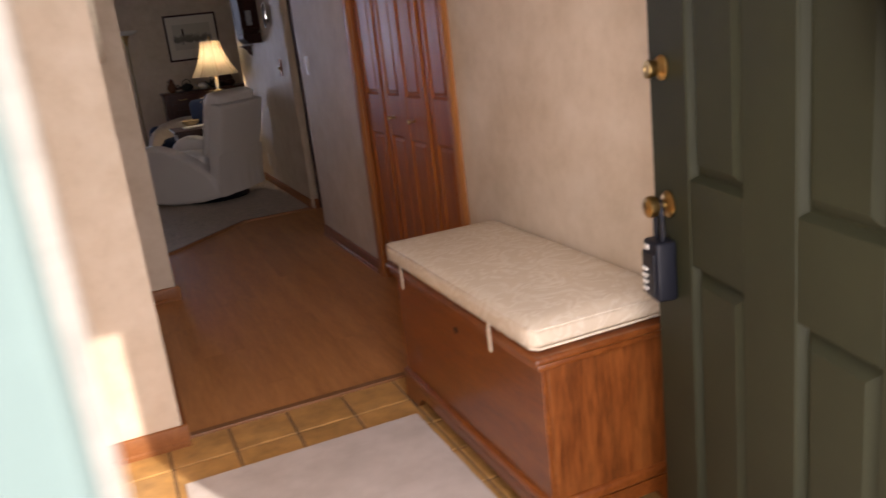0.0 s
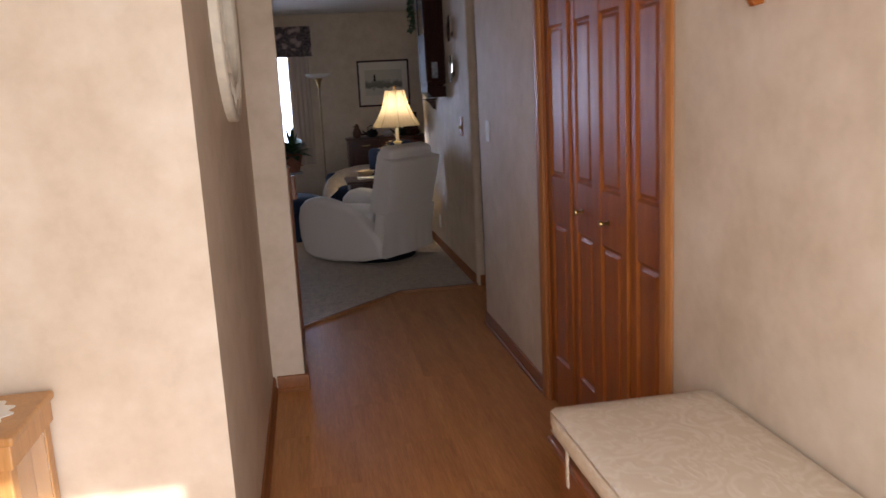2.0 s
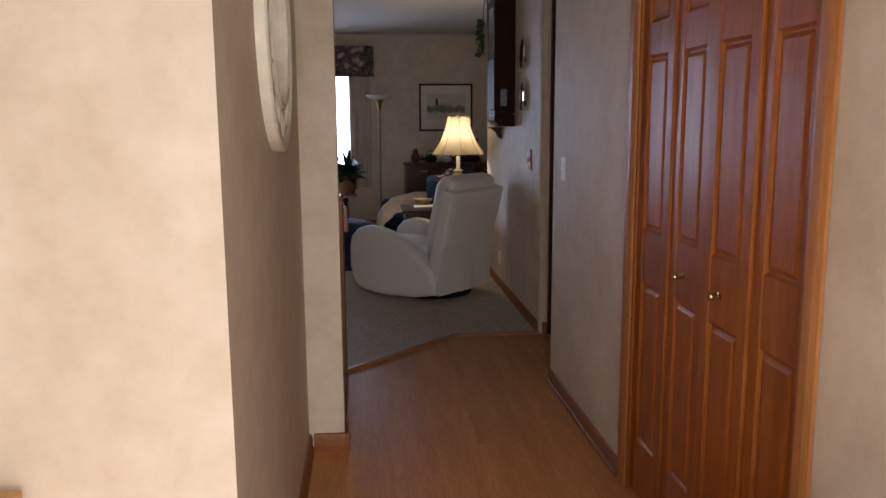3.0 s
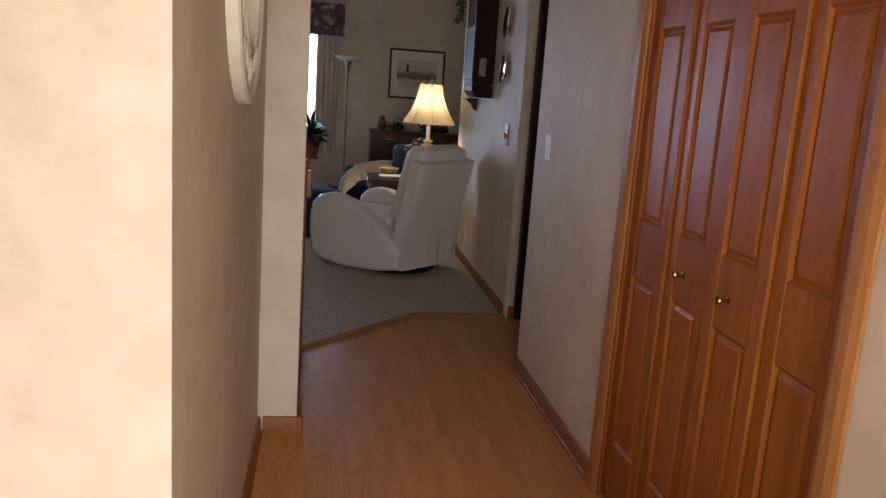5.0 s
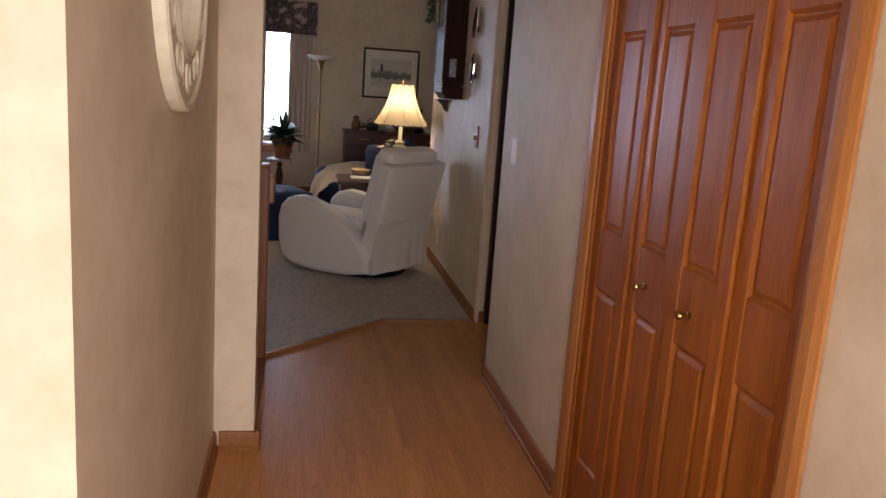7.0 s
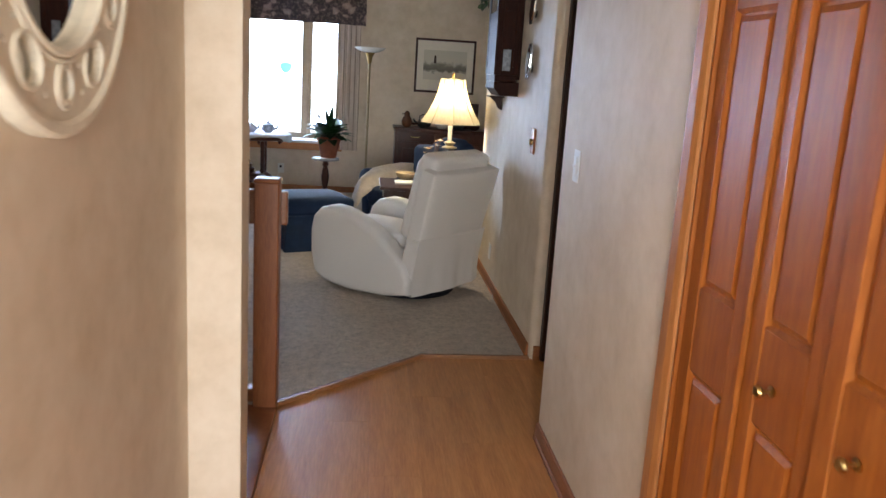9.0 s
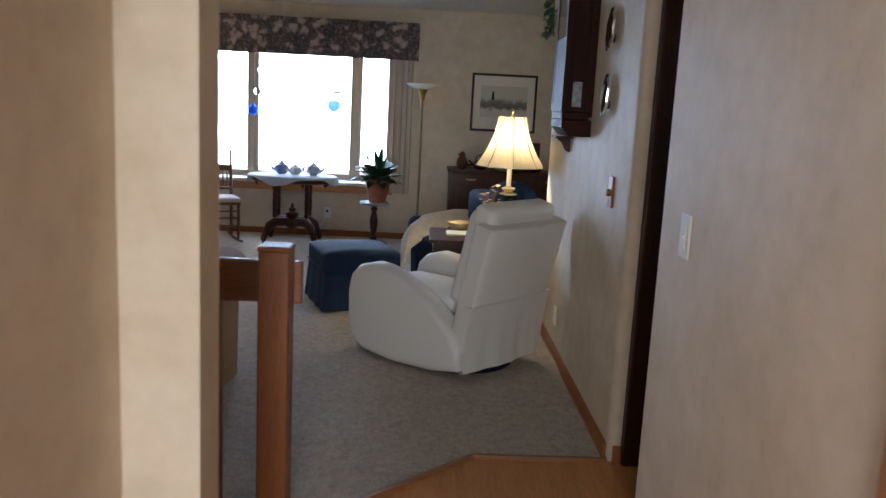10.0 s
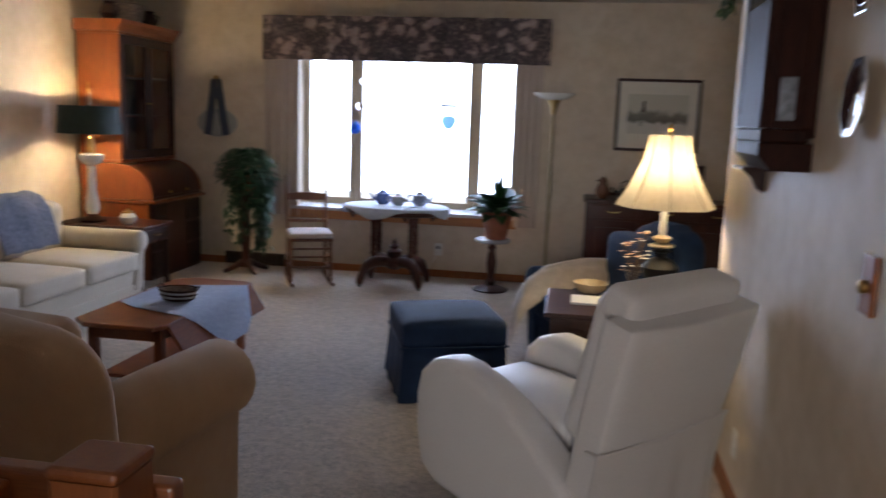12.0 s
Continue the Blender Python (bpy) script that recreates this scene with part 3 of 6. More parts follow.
for x0, x1, w in ((-1.34, -0.855, 0.042), (-0.815, 0.305, 0.042), (0.345, 0.72, 0.042)):
    sash = part("sash", prism([(x0, 0.612), (x1, 0.612), (x1, 0.612 + w + 0.02), (x0, 0.612 + w + 0.02)], WY - 0.01, WY + 0.035, "y", 0.004), WINFRAME, win)
    bm = box(x0, x0 + w, WY - 0.01, WY + 0.035, 0.612 + w + 0.02, 2.055, 0.004)
    box(x1 - w, x1, WY - 0.01, WY + 0.035, 0.612 + w + 0.02, 2.055, 0.004, bm=bm)
    box(x0 + w, x1 - w, WY - 0.01, WY + 0.035, 2.01, 2.055, 0.004, bm=bm)
    part("stile", bm, WINFRAME, sash)
    pane = part("pane", box(x0 + w, x1 - w, WY + 0.010, WY + 0.014, 0.66, 2.01), GLASS, sash)
    pane.visible_shadow = False
    if x1 - x0 < 1:
        part("latch", box((x1 - 0.03), (x1 - 0.015), WY - 0.035, WY - 0.010, 0.80, 0.93, 0.004), WINFRAME, sash)

# ---- front door, standing open ----
door = thing("door_1", Matrix.Translation((1.478, 0.985, 0.006)) @ pose(0, 0, 0, 0, 0, 77.0), "olive green panelled front door standing wide open", "door")
tagged(door, kind="structure")
DW, DH, DT = 0.92, 2.03, 0.044


def panelled(parent, w, h, t, xs, zs, material, face, name="panel", back=0.012, field=0.030):
    """A framed leaf along x, its front at y = face (facing +y): stiles and rails round raised panels."""
    bm = bmesh.new()
    xe = [0] + [v for p in xs for v in p] + [w]
    ze = [0] + [v for p in zs for v in p] + [h]
    for i in range(0, len(xe), 2):
        box(xe[i], xe[i + 1], face - t, face, 0, h, 0.003, 1, bm=bm)
    for x0, x1 in xs:
        for i in range(0, len(ze), 2):
            box(x0, x1, face - t + 0.001, face - 0.0015, ze[i], ze[i + 1], 0.002, 1, bm=bm)
    frame_ob = part("leaf_frame", bm, material, parent)
    for x0, x1 in xs:
        for z0, z1 in zs:
            bm = bmesh.new()
            levels = [(0, -back * 0.25), (0.008, -back), (0.014, -back), (field, -0.003), (field + 0.001, -0.003)]
            rings = []
            for inset, dy in levels:
                rings.append([bm.verts.new((x, face + dy, z)) for x, z in ((x0 + inset, z0 + inset), (x1 - inset, z0 + inset), (x1 - inset, z1 - inset), (x0 + inset, z1 - inset))])
            for a, b in zip(rings, rings[1:]):
                for k in range(4):
                    bm.faces.new((a[k], a[(k + 1) % 4], b[(k + 1) % 4], b[k]))
            bm.faces.new(rings[-1])
            bk = [bm.verts.new((x, face - t + 0.006, z)) for x, z in ((x0, z0), (x1, z0), (x1, z1), (x0, z1))]
            bm.faces.new(bk)
            for k in range(4):
                bm.faces.new((bk[k], bk[(k + 1) % 4], rings[0][(k + 1) % 4], rings[0][k]))
            part(name, bm, material, frame_ob)
    return frame_ob


panelled(door, DW, DH, DT, [(0.195, 0.395), (0.555, 0.755)], [(0.20, 0.780), (0.961, 1.60), (1.70, 1.90)], GREEN, DT, "panel", 0.018, 0.036)
part("edge_strip", box(DW, DW + 0.0025, 0.004, DT - 0.004, 0, DH), plain("dark_door_edge", (0.02, 0.03, 0.018), 0.5), door)


def knob_bm(profile, m):
    return lathe(profile, 24, m=m)


out_y = Matrix.Rotation(radians(-90), 4, "X")     # turns z into +y
part("deadbolt", lathe([(0.031, 0), (0.033, 0.006), (0.030, 0.012), (0.024, 0.016), (0.019, 0.024), (0.021, 0.040), (0.024, 0.050), (0.022, 0.058), (0.010, 0.059), (0.009, 0.056)], 24,
                       m=Matrix.Translation((DW - 0.066, DT, 1.182)) @ out_y @ Matrix.Diagonal((0.82, 0.82, 0.62, 1))), BRASS, door, "polished brass deadbolt", 40)
part("door_knob", lathe([(0.034, 0), (0.036, 0.004), (0.030, 0.012), (0.014, 0.016), (0.013, 0.034), (0.024, 0.040), (0.0285, 0.052), (0.027, 0.068), (0.020, 0.074), (0.004, 0.075)], 24,
                        m=Matrix.Translation((DW - 0.072, DT, 0.893)) @ out_y @ Matrix.Diagonal((0.84, 0.84, 0.72, 1))), BRASS, door, "polished brass door knob", 40)
lockbox = thing("lock_box", door.matrix_world @ Matrix.Translation((DW - 0.074, DT + 0.026, 0.684)), "black realtor lock box hanging from the knob", "lock box")
part("body", box(-0.034, 0.034, -0.024, 0.024, 0, 0.135, 0.008, 3), BLACK, lockbox, smooth=30)
part("front_cover", box(-0.029, 0.029, 0.024, 0.030, 0.012, 0.110, 0.003), BLACK, lockbox)
part("shackle", tube([(-0.016, 0, 0.13), (-0.016, 0, 0.185)] + [(-0.016 * math.cos(a), 0, 0.190 + 0.032 * math.sin(a)) for a in np.linspace(0.3, 2.84, 7)] + [(0.016, 0, 0.185), (0.016, 0, 0.13)], 0.0055), BLACK, lockbox, smooth=40)
part("label", box(0.004, 0.022, 0.024, 0.0262, 0.113, 0.124), WHITE, lockbox, "small white label")
for i in range(4):
    for j in range(2):
        part("key_button", box(0.001 + 0.013 * j, 0.011 + 0.013 * j, 0.030, 0.033, 0.022 + 0.015 * i, 0.029 + 0.015 * i, 0.001), WHITE, lockbox)

wreath = thing("wreath", door.matrix_world @ Matrix.Translation((0.605, DT + 0.03, 1.700)), "twig wreath with small white petals on the door", "wreath")
rnd = random.Random(4)
for k in range(9):
    ph, r0 = rnd.random() * 6, 0.255 + 0.025 * rnd.random()
    part("twig", tube([((r0 + 0.02 * math.sin(5 * a + ph)) * math.cos(a), 0.012 * math.sin(7 * a + ph), (r0 + 0.02 * math.sin(5 * a + ph)) * math.sin(a)) for a in np.linspace(0, 2 * math.pi, 40)], 0.004, 5), TWIG, wreath)
bm, sprig = bmesh.new(), bmesh.new()
for k in range(520):
    a, r = rnd.random() * 2 * math.pi, 0.275 + rnd.gauss(0, 0.030)
    c = Vector((r * math.cos(a), 0.012 + 0.03 * rnd.random(), r * math.sin(a)))
    tube([(0.26 * math.cos(a + 0.08), 0.008, 0.26 * math.sin(a + 0.08)), c], 0.0013, 4, sprig)
    d = bmesh.ops.create_icosphere(bm, subdivisions=1, radius=1.0)
    turn = Matrix.Rotation(rnd.random() * 6.28, 4, "Y") @ Matrix.Rotation(rnd.uniform(-0.6, 0.6), 4, "X")
    bmesh.ops.transform(bm, matrix=Matrix.Translation(c) @ turn @ Matrix.Diagonal((0.0055 + 0.0025 * rnd.random(), 0.0024, 0.0038, 1)), verts=d["verts"])
tagged(part("petals", bm, BERRY, wreath, smooth=60), kind="stuff")
tagged(part("sprigs", sprig, TWIG, wreath), kind="stuff")

# ---- bifold closet doors ----
closet = thing("closet_door", None, "orange oak bifold closet doors with raised panels, closed", "closet door")
tagged(closet, kind="structure")
YS = [4.560, 4.275, 3.990, 3.705, 3.420]
for k in range(4):
    fold = 0.9 if k % 2 == 0 else -0.9
    leaf = thing("door_leaf", Matrix.Translation((1.850 if k % 2 else 1.846, YS[k + 1] + 0.002, 0.012)) @ pose(0, 0, 0, 0, 0, 90 + fold))
    leaf.parent = closet
    panelled(leaf, 0.281, 2.03, 0.030, [(0.056, 0.226)], [(0.215, 0.818), (1.014, 1.622), (1.735, 1.925)], OAK, 0.0, "raised_panel", 0.010, 0.026)
    if k in (1, 2):
        part("knob", lathe([(0.010, 0), (0.011, 0.003), (0.004, 0.005), (0.004, 0.018), (0.009, 0.021), (0.012, 0.027), (0.010, 0.033), (0.003, 0.034)], 16,
                           m=Matrix.Translation((0.160, 0, 0.908)) @ out_y), BRASS, leaf, "small brass knob", 40)
trim = thing("closet_casing", None, "golden oak casing round the closet doors", "door casing")
tagged(trim, kind="structure")
for y0, y1 in ((3.340, 3.411), (4.569, 4.650)):
    part("side_casing", prism([(RX - 0.003, y0), (RX - 0.012, y0), (RX - 0.019, y0 + 0.02), (RX - 0.019, y1 - 0.02), (RX - 0.012, y1), (RX - 0.003, y1)], 0.0, 2.13), wood("casing_oak", (0.30, 0.105, 0.026), (0.44, 0.175, 0.05), (0.55, 0.25, 0.09), 0.5, (30, 30, 2), 0.04, 0.25, 0.3), trim)
part("head_casing", box(RX - 0.019, RX - 0.003, 3.411, 4.569, 2.045, 2.13, 0.004), OAKTRIM, trim)
part("jamb", box(RX - 0.002, 1.96, 3.412, 3.420, 0, 2.06), OAK, trim)
part("jamb", box(RX - 0.002, 1.96, 4.560, 4.568, 0, 2.06), OAK, trim)
part("head_jamb", box(RX - 0.002, 1.96, 3.420, 4.560, 2.045, 2.059), OAK, trim)


# ---- entry ----
chest = thing("blanket_chest", Matrix.Translation((1.40, 2.045, 0)), "orange oak blanket chest on bracket feet", "chest")
CW, CL = 0.425, 1.035
part("front_board", box(0, 0.018, 0, CL, 0.095, 0.505, 0.003), CEDAR, chest)
part("back_board", box(CW - 0.018, CW, 0, CL, 0.095, 0.505, 0.003), CEDAR, chest)
part("end_board", box(0.018, CW - 0.018, 0, 0.018, 0.095, 0.505, 0.002), CEDAR_END, chest)
part("end_board", box(0.018, CW - 0.018, CL - 0.018, CL, 0.095, 0.505, 0.002), CEDAR_END, chest)
part("lid", box(-0.026, CW, -0.026, CL + 0.020, 0.510, 0.530, 0.008, 3), CEDAR, chest, smooth=30)
part("lid_moulding", box(-0.015, CW, -0.015, CL + 0.012, 0.490, 0.509, 0.006, 2), CEDAR, chest, "dark shadowed moulding under the lid", 30)
part("base_moulding", box(-0.014, CW, -0.014, CL + 0.014, 0.085, 0.118, 0.010, 3), CEDAR, chest, smooth=30)
foot = [(-0.012, 0), (-0.012, 0.085), (CL + 0.012, 0.085), (CL + 0.012, 0), (CL - 0.10, 0), (CL - 0.125, 0.03), (CL - 0.15, 0.05), (0.15, 0.05), (0.125, 0.03), (0.10, 0)]
part("front_plinth", prism(foot, -0.012, 0.008, "x"), CEDAR, chest)
for yy in (-0.012, CL - 0.008):
    part("end_plinth", prism([(0.008, 0), (0.008, 0.085), (CW, 0.085), (CW, 0), (CW - 0.08, 0), (CW - 0.11, 0.045), (0.12, 0.045), (0.09, 0)], yy, yy + 0.020, "y"), CEDAR, chest)
part("keyhole", lathe([(0.011, 0), (0.011, 0.002), (0.004, 0.003)], 14, m=Matrix.Translation((-0.001, CL / 2, 0.43)) @ Matrix.Rotation(radians(-90), 4, "Y")), STEEL, chest)
cushion = thing("bench_cushion", Matrix.Translation((1.40, 2.045, 0.531)), "cream damask box cushion lying on the chest", "cushion")
part("pad", pillow(-0.020, 0.432, 0.004, 1.072, 0, 0.072, 0.75, 0.020, 18), DAMASK, cushion, smooth=60)
bm = bmesh.new()
for zz in (0.012, 0.061):
    tube([(-0.014, 0.02, zz), (-0.014, 1.045, zz), (0.0, 1.062, zz), (0.41, 1.062, zz), (0.425, 1.045, zz), (0.425, 0.01, zz), (0.41, 0.0, zz), (0.0, 0.0, zz), (-0.014, 0.02, zz)], 0.0035, 6, bm)
part("piping", bm, DAMASK, cushion, smooth=60)
for yy in (0.22, 0.885):
    part("tie", box(-0.0295, -0.027, yy - 0.008, yy + 0.008, -0.060, 0.030, 0.001), DAMASK, cushion)

mat_ob = thing("door_mat", Matrix.Translation((0.55, 1.0, -0.005)), "pale short-pile entry mat on the tiles", "mat")
part("mat_body", box(0, 0.81, 0, 1.925, 0.001, 0.013, 0.005, 2), RUG, mat_ob)

shelf = thing("wall_shelf", Matrix.Translation((RX, 2.02, 1.66)), "orange oak wall shelf with shaped brackets", "shelf")
part("board", box(-0.13, -0.001, -0.05, 0.98, 0, 0.020, 0.005), OAK_H, shelf)
part("back_rail", box(-0.020, -0.001, 0.02, 0.91, -0.085, -0.001, 0.004), OAK_H, shelf)
for yy in (0.03, 0.86):
    part("bracket", prism([(-0.105, -0.001), (-0.021, -0.001), (-0.021, -0.115), (-0.045, -0.12), (-0.062, -0.095), (-0.064, -0.06), (-0.085, -0.045), (-0.104, -0.03)], yy, yy + 0.022, "y", 0.003), OAK, shelf)

curio = thing("curio_cabinet", Matrix.Translation((-0.62, 2.93, 0)), "golden oak curio cabinet with glass sides and fretwork", "cabinet")
QW, QD, QH = 0.80, 0.26, 0.735
part("top_board", box(-0.02, QW + 0.02, -0.02, QD, QH, QH + 0.020, 0.006, 3), CURIO_OAK, curio)
part("cornice", box(-0.01, QW + 0.01, -0.010, QD, QH - 0.055, QH - 0.001, 0.004), CURIO_OAK, curio)
for i in range(14):
    part("dentil", box(0.02 + i * 0.057, 0.045 + i * 0.057, -0.016, -0.0105, QH - 0.036, QH - 0.014, 0.001, 1), CURIO_OAK, curio)
for x0 in (0, QW - 0.045):
    for y0 in (0, QD - 0.035):
        part("post", box(x0, x0 + 0.045, y0, y0 + 0.035, 0.10, QH - 0.056, 0.004), CURIO_OAK, curio)
part("base", box(-0.008, QW + 0.008, -0.008, QD, 0, 0.10, 0.006), CURIO_OAK, curio)
part("inner_shelf", box(0.046, QW - 0.046, 0.03, QD - 0.036, 0.38, 0.388), GLASS, curio)
part("back_panel", box(0.046, QW - 0.046, QD - 0.02, QD - 0.012, 0.10, QH - 0.056), CURIO_OAK, curio)
for x0 in (0.004, QW - 0.008):
    gp = part("side_pane", box(x0, x0 + 0.004, 0.036, QD - 0.036, 0.101, QH - 0.057), GLASS, curio)
    gp.visible_shadow = False
for x0, x1 in ((0.046, QW / 2 - 0.002), (QW / 2 + 0.002, QW - 0.046)):
    dd = part("door", box(x0, x0 + 0.035, 0.004, 0.022, 0.101, QH - 0.057, 0.003, bm=box(x1 - 0.035, x1, 0.004, 0.022, 0.101, QH - 0.057, 0.003, bm=box(x0 + 0.035, x1 - 0.035, 0.005, 0.021, 0.101, 0.145, bm=box(x0 + 0.035, x1 - 0.035, 0.005, 0.021, QH - 0.10, QH - 0.057)))), CURIO_OAK, curio)
    part("pane", box(x0 + 0.035, x1 - 0.035, 0.011, 0.014, 0.146, QH - 0.101), GLASS, dd).visible_shadow = False
    part("hinge", box(x1 - 0.012, x1 + 0.004, -0.001, 0.003, 0.60, 0.63, 0.001), BRASS, dd)
rnd = random.Random(8)
for px in (0.22, 0.60):
    greens = thing("cabinet_greenery", Matrix.Translation((-0.62 + px, 3.05, 0.389)), "small bushy green plant inside the cabinet", "plant")
    part("pot", lathe([(0.03, 0), (0.045, 0.06), (0.04, 0.062)], 16), WHITECHINA, greens, smooth=40)
    bm = bmesh.new()
    leaves(bm, [((0.02 * math.cos(a), 0.02 * math.sin(a), 0.06 + 0.05 * rnd.random()), (math.cos(a), math.sin(a), rnd.uniform(-0.1, 1.2)), rnd.uniform(0.6, 1.2)) for a in [rnd.random() * 6.28 for _ in range(90)]], 0.085, 0.035)
    part("foliage", bm, LEAF, greens)
doily = thing("lace_doily", Matrix.Translation((0.005, 3.05, 0.756)), "white scalloped lace doily on the cabinet", "doily")
part("lace", prism([((0.145 + 0.008 * math.cos(16 * a)) * math.cos(a), (0.115 + 0.008 * math.cos(16 * a)) * math.sin(a)) for a in np.linspace(0, 2 * math.pi, 96, endpoint=False)], 0, 0.002), WHITE, doily)

oak_frame = thing("framed_picture", Matrix.Translation((-0.30, NY - 0.002, 1.33)), "wide golden oak picture frame on the entry wall", "picture frame")
for x0, x1, z0, z1 in ((-0.40, 0.40, -0.375, -0.29), (-0.40, 0.40, 0.29, 0.375), (-0.40, -0.315, -0.29, 0.29), (0.315, 0.40, -0.29, 0.29)):
    part("frame_side", box(x0, x1, -0.026, 0, z0, z1, 0.006, 3), CURIO_OAK, oak_frame)
part("mat_board", box(-0.315, 0.315, -0.012, -0.002, -0.29, 0.29), MATBOARD, oak_frame)

# ---- hall ----
mirror = thing("round_mirror", Matrix.Translation((LX + 0.002, 4.115, 1.680)) @ Matrix.Scale(0.955, 4) @ pose(0, 0, 0, 0, 0, 90) @ pose(0, 0, 0, 90, 0, 0), "round mirror in a distressed ivory pierced frame", "mirror")
# local x runs along the wall, y up, z into the hall


def ring(r0, r1, z0, z1, n=56, sx=1.0, sy=1.0, at=(0, 0), bm=None, hump=0.006):
    out = bm or bmesh.new()
    prof = [(r0, z0), (r0, z1 - hump), (r0 + (r1 - r0) * 0.25, z1), (r0 + (r1 - r0) * 0.75, z1), (r1, z1 - hump), (r1, z0)]
    rows = [[out.verts.new((at[0] + sx * r * math.cos(2 * math.pi * i / n), at[1] + sy * r * math.sin(2 * math.pi * i / n), z)) for i in range(n)] for r, z in prof]
    k = len(rows)
    for j in range(k):
        for i in range(n):
            out.faces.new((rows[j][i], rows[j][(i + 1) % n], rows[(j + 1) % k][(i + 1) % n], rows[(j + 1) % k][i]))
    return out


def pierced_plate(r0, r1, holes, z0, z1):
    """A flat ring with outlines cut through it."""
    out, n = bmesh.new(), 72
    loops = [[(r * math.cos(2 * math.pi * i / n), r * math.sin(2 * math.pi * i / n)) for i in range(n)] for r in (r1, r0)] + holes
    edges = []
    for lp in loops:
        vs = [out.verts.new((u, v, z0)) for u, v in lp]
        edges += [out.edges.new((vs[i], vs[(i + 1) % len(vs)])) for i in range(len(vs))]
    bmesh.ops.triangle_fill(out, edges=edges, use_beauty=True)
    ex = bmesh.ops.extrude_face_region(out, geom=out.faces[:])
    bmesh.ops.translate(out, vec=(0, 0, z1 - z0), verts=[g for g in ex["geom"] if isinstance(g, bmesh.types.BMVert)])
    return out


def bead(outline, r, z):
    """A raised bead that follows a closed outline."""
    pts = [(u, v, z) for u, v in outline]
    return tube(pts + pts[:2], r, 6)


def fret(k, grow=0.0):
    """The k-th opening of the mirror frame: a circle or a pointed oval."""
    a = math.radians(-90 + 30 * k)
    if k % 2 == 0:
        pts = [((0.026 + grow) * math.cos(t), (0.026 + grow) * math.sin(t)) for t in np.linspace(0, 2 * math.pi, 18, endpoint=False)]
    else:
        w, h = 0.036 + grow, 0.047 + grow
        pts = [(w * math.copysign(abs(math.cos(t)) ** 0.9, math.cos(t)), h * math.copysign(abs(math.sin(t)) ** 1.35, math.sin(t))) for t in np.linspace(0, 2 * math.pi, 24, endpoint=False)]
    m = Matrix.Rotation(a, 3, "Z") @ Matrix.Translation((0, 0, 0)).to_3x3()
    c = Vector((0.279, 0, 0))
    return [tuple((m @ (Vector((u, v, 0)) + c))[:2]) for u, v in pts]


dots = []
for k in range(12):
    for r in (0.256, 0.303):
        a = math.radians(-90 + 30 * k + 15)
        dots.append([(r * math.cos(a) + 0.006 * math.cos(t), r * math.sin(a) + 0.006 * math.sin(t)) for t in np.linspace(0, 2 * math.pi, 8, endpoint=False)])
part("frame_plate", pierced_plate(0.226, 0.352, [fret(k) for k in range(12)] + dots, 0.010, 0.026), IVORY, mirror)
part("outer_rim", ring(0.336, 0.364, 0.0, 0.034), IVORY, mirror, smooth=40)
part("inner_rim", ring(0.222, 0.236, 0.004, 0.034, hump=0.004), IVORY, mirror, smooth=40)
part("inner_bead", ring(0.239, 0.246, 0.026, 0.031, hump=0.002), IVORY, mirror, smooth=40)
part("glass", lathe([(0.348, 0.003), (0.348, 0.008)], 56), MIRROR, mirror)
for k in range(12):
    part("fret_bead", bead(fret(k, 0.003), 0.0045, 0.027), IVORY, mirror, smooth=50)
    if k % 2 == 0:
        part("fret_bead", bead(fret(k, 0.012), 0.0035, 0.027), IVORY, mirror, smooth=50)


def wall_plate(name, y, z, x, label, toggles):
    t = thing(name, Matrix.Translation((x, y, z)), label, "switch" if toggles else "outlet")
    part("plate", box(-0.006, -0.0005, -0.037, 0.037, -0.058, 0.058, 0.003), WHITE, t)
    if toggles:
        part("rocker", box(-0.010, -0.006, -0.016, 0.016, -0.033, 0.033, 0.002), WHITE, t)
        part("toggle", box(-0.015, -0.010, -0.012, 0.012, -0.004, 0.004, 0.001), WHITE, t)
    else:
        for zz in (-0.02, 0.02):
            part("socket", box(-0.008, -0.006, -0.014, 0.014, zz - 0.013, zz + 0.013, 0.002), WHITE, t)


wall_plate("light_switch", 5.625, 1.172, RX, "almond plastic light switch on the hall wall", True)
wall_plate("wall_outlet", 8.335, 0.25, WX, "white plastic wall outlet near the floor", False)

# ---- railing ----
rail = thing("stair_railing", None, "reddish oak stair railing with square newel and flat rails", "railing")
post = [(0.625, 6.10), (0.727, 6.10), (0.727, 6.20), (0.625, 6.20)]
bm = prism([(0.625, 6.105), (0.63, 6.10), (0.722, 6.10), (0.727, 6.105), (0.727, 6.195), (0.722, 6.20), (0.63, 6.20), (0.625, 6.195)], -0.02, 0.985)
part("newel_post", bm, RAILWOOD, rail)
part("newel_cap", box(0.622, 0.730, 6.097, 6.203, 0.985, 1.005, 0.008, 2), RAILWOOD, rail)
RAIL_X = wood("rail_oak_lying", (0.15, 0.045, 0.014), (0.25, 0.083, 0.026), (0.34, 0.13, 0.045), 0.38, (2.5, 30, 30))
part("top_board", box(-2.6, 0.752, 6.204, 6.242, 0.795, 0.940, 0.008, 3), RAIL_X, rail)
part("bottom_board", box(-2.6, 0.624, 6.135, 6.200, 0.013, 0.075, 0.005), RAIL_X, rail)
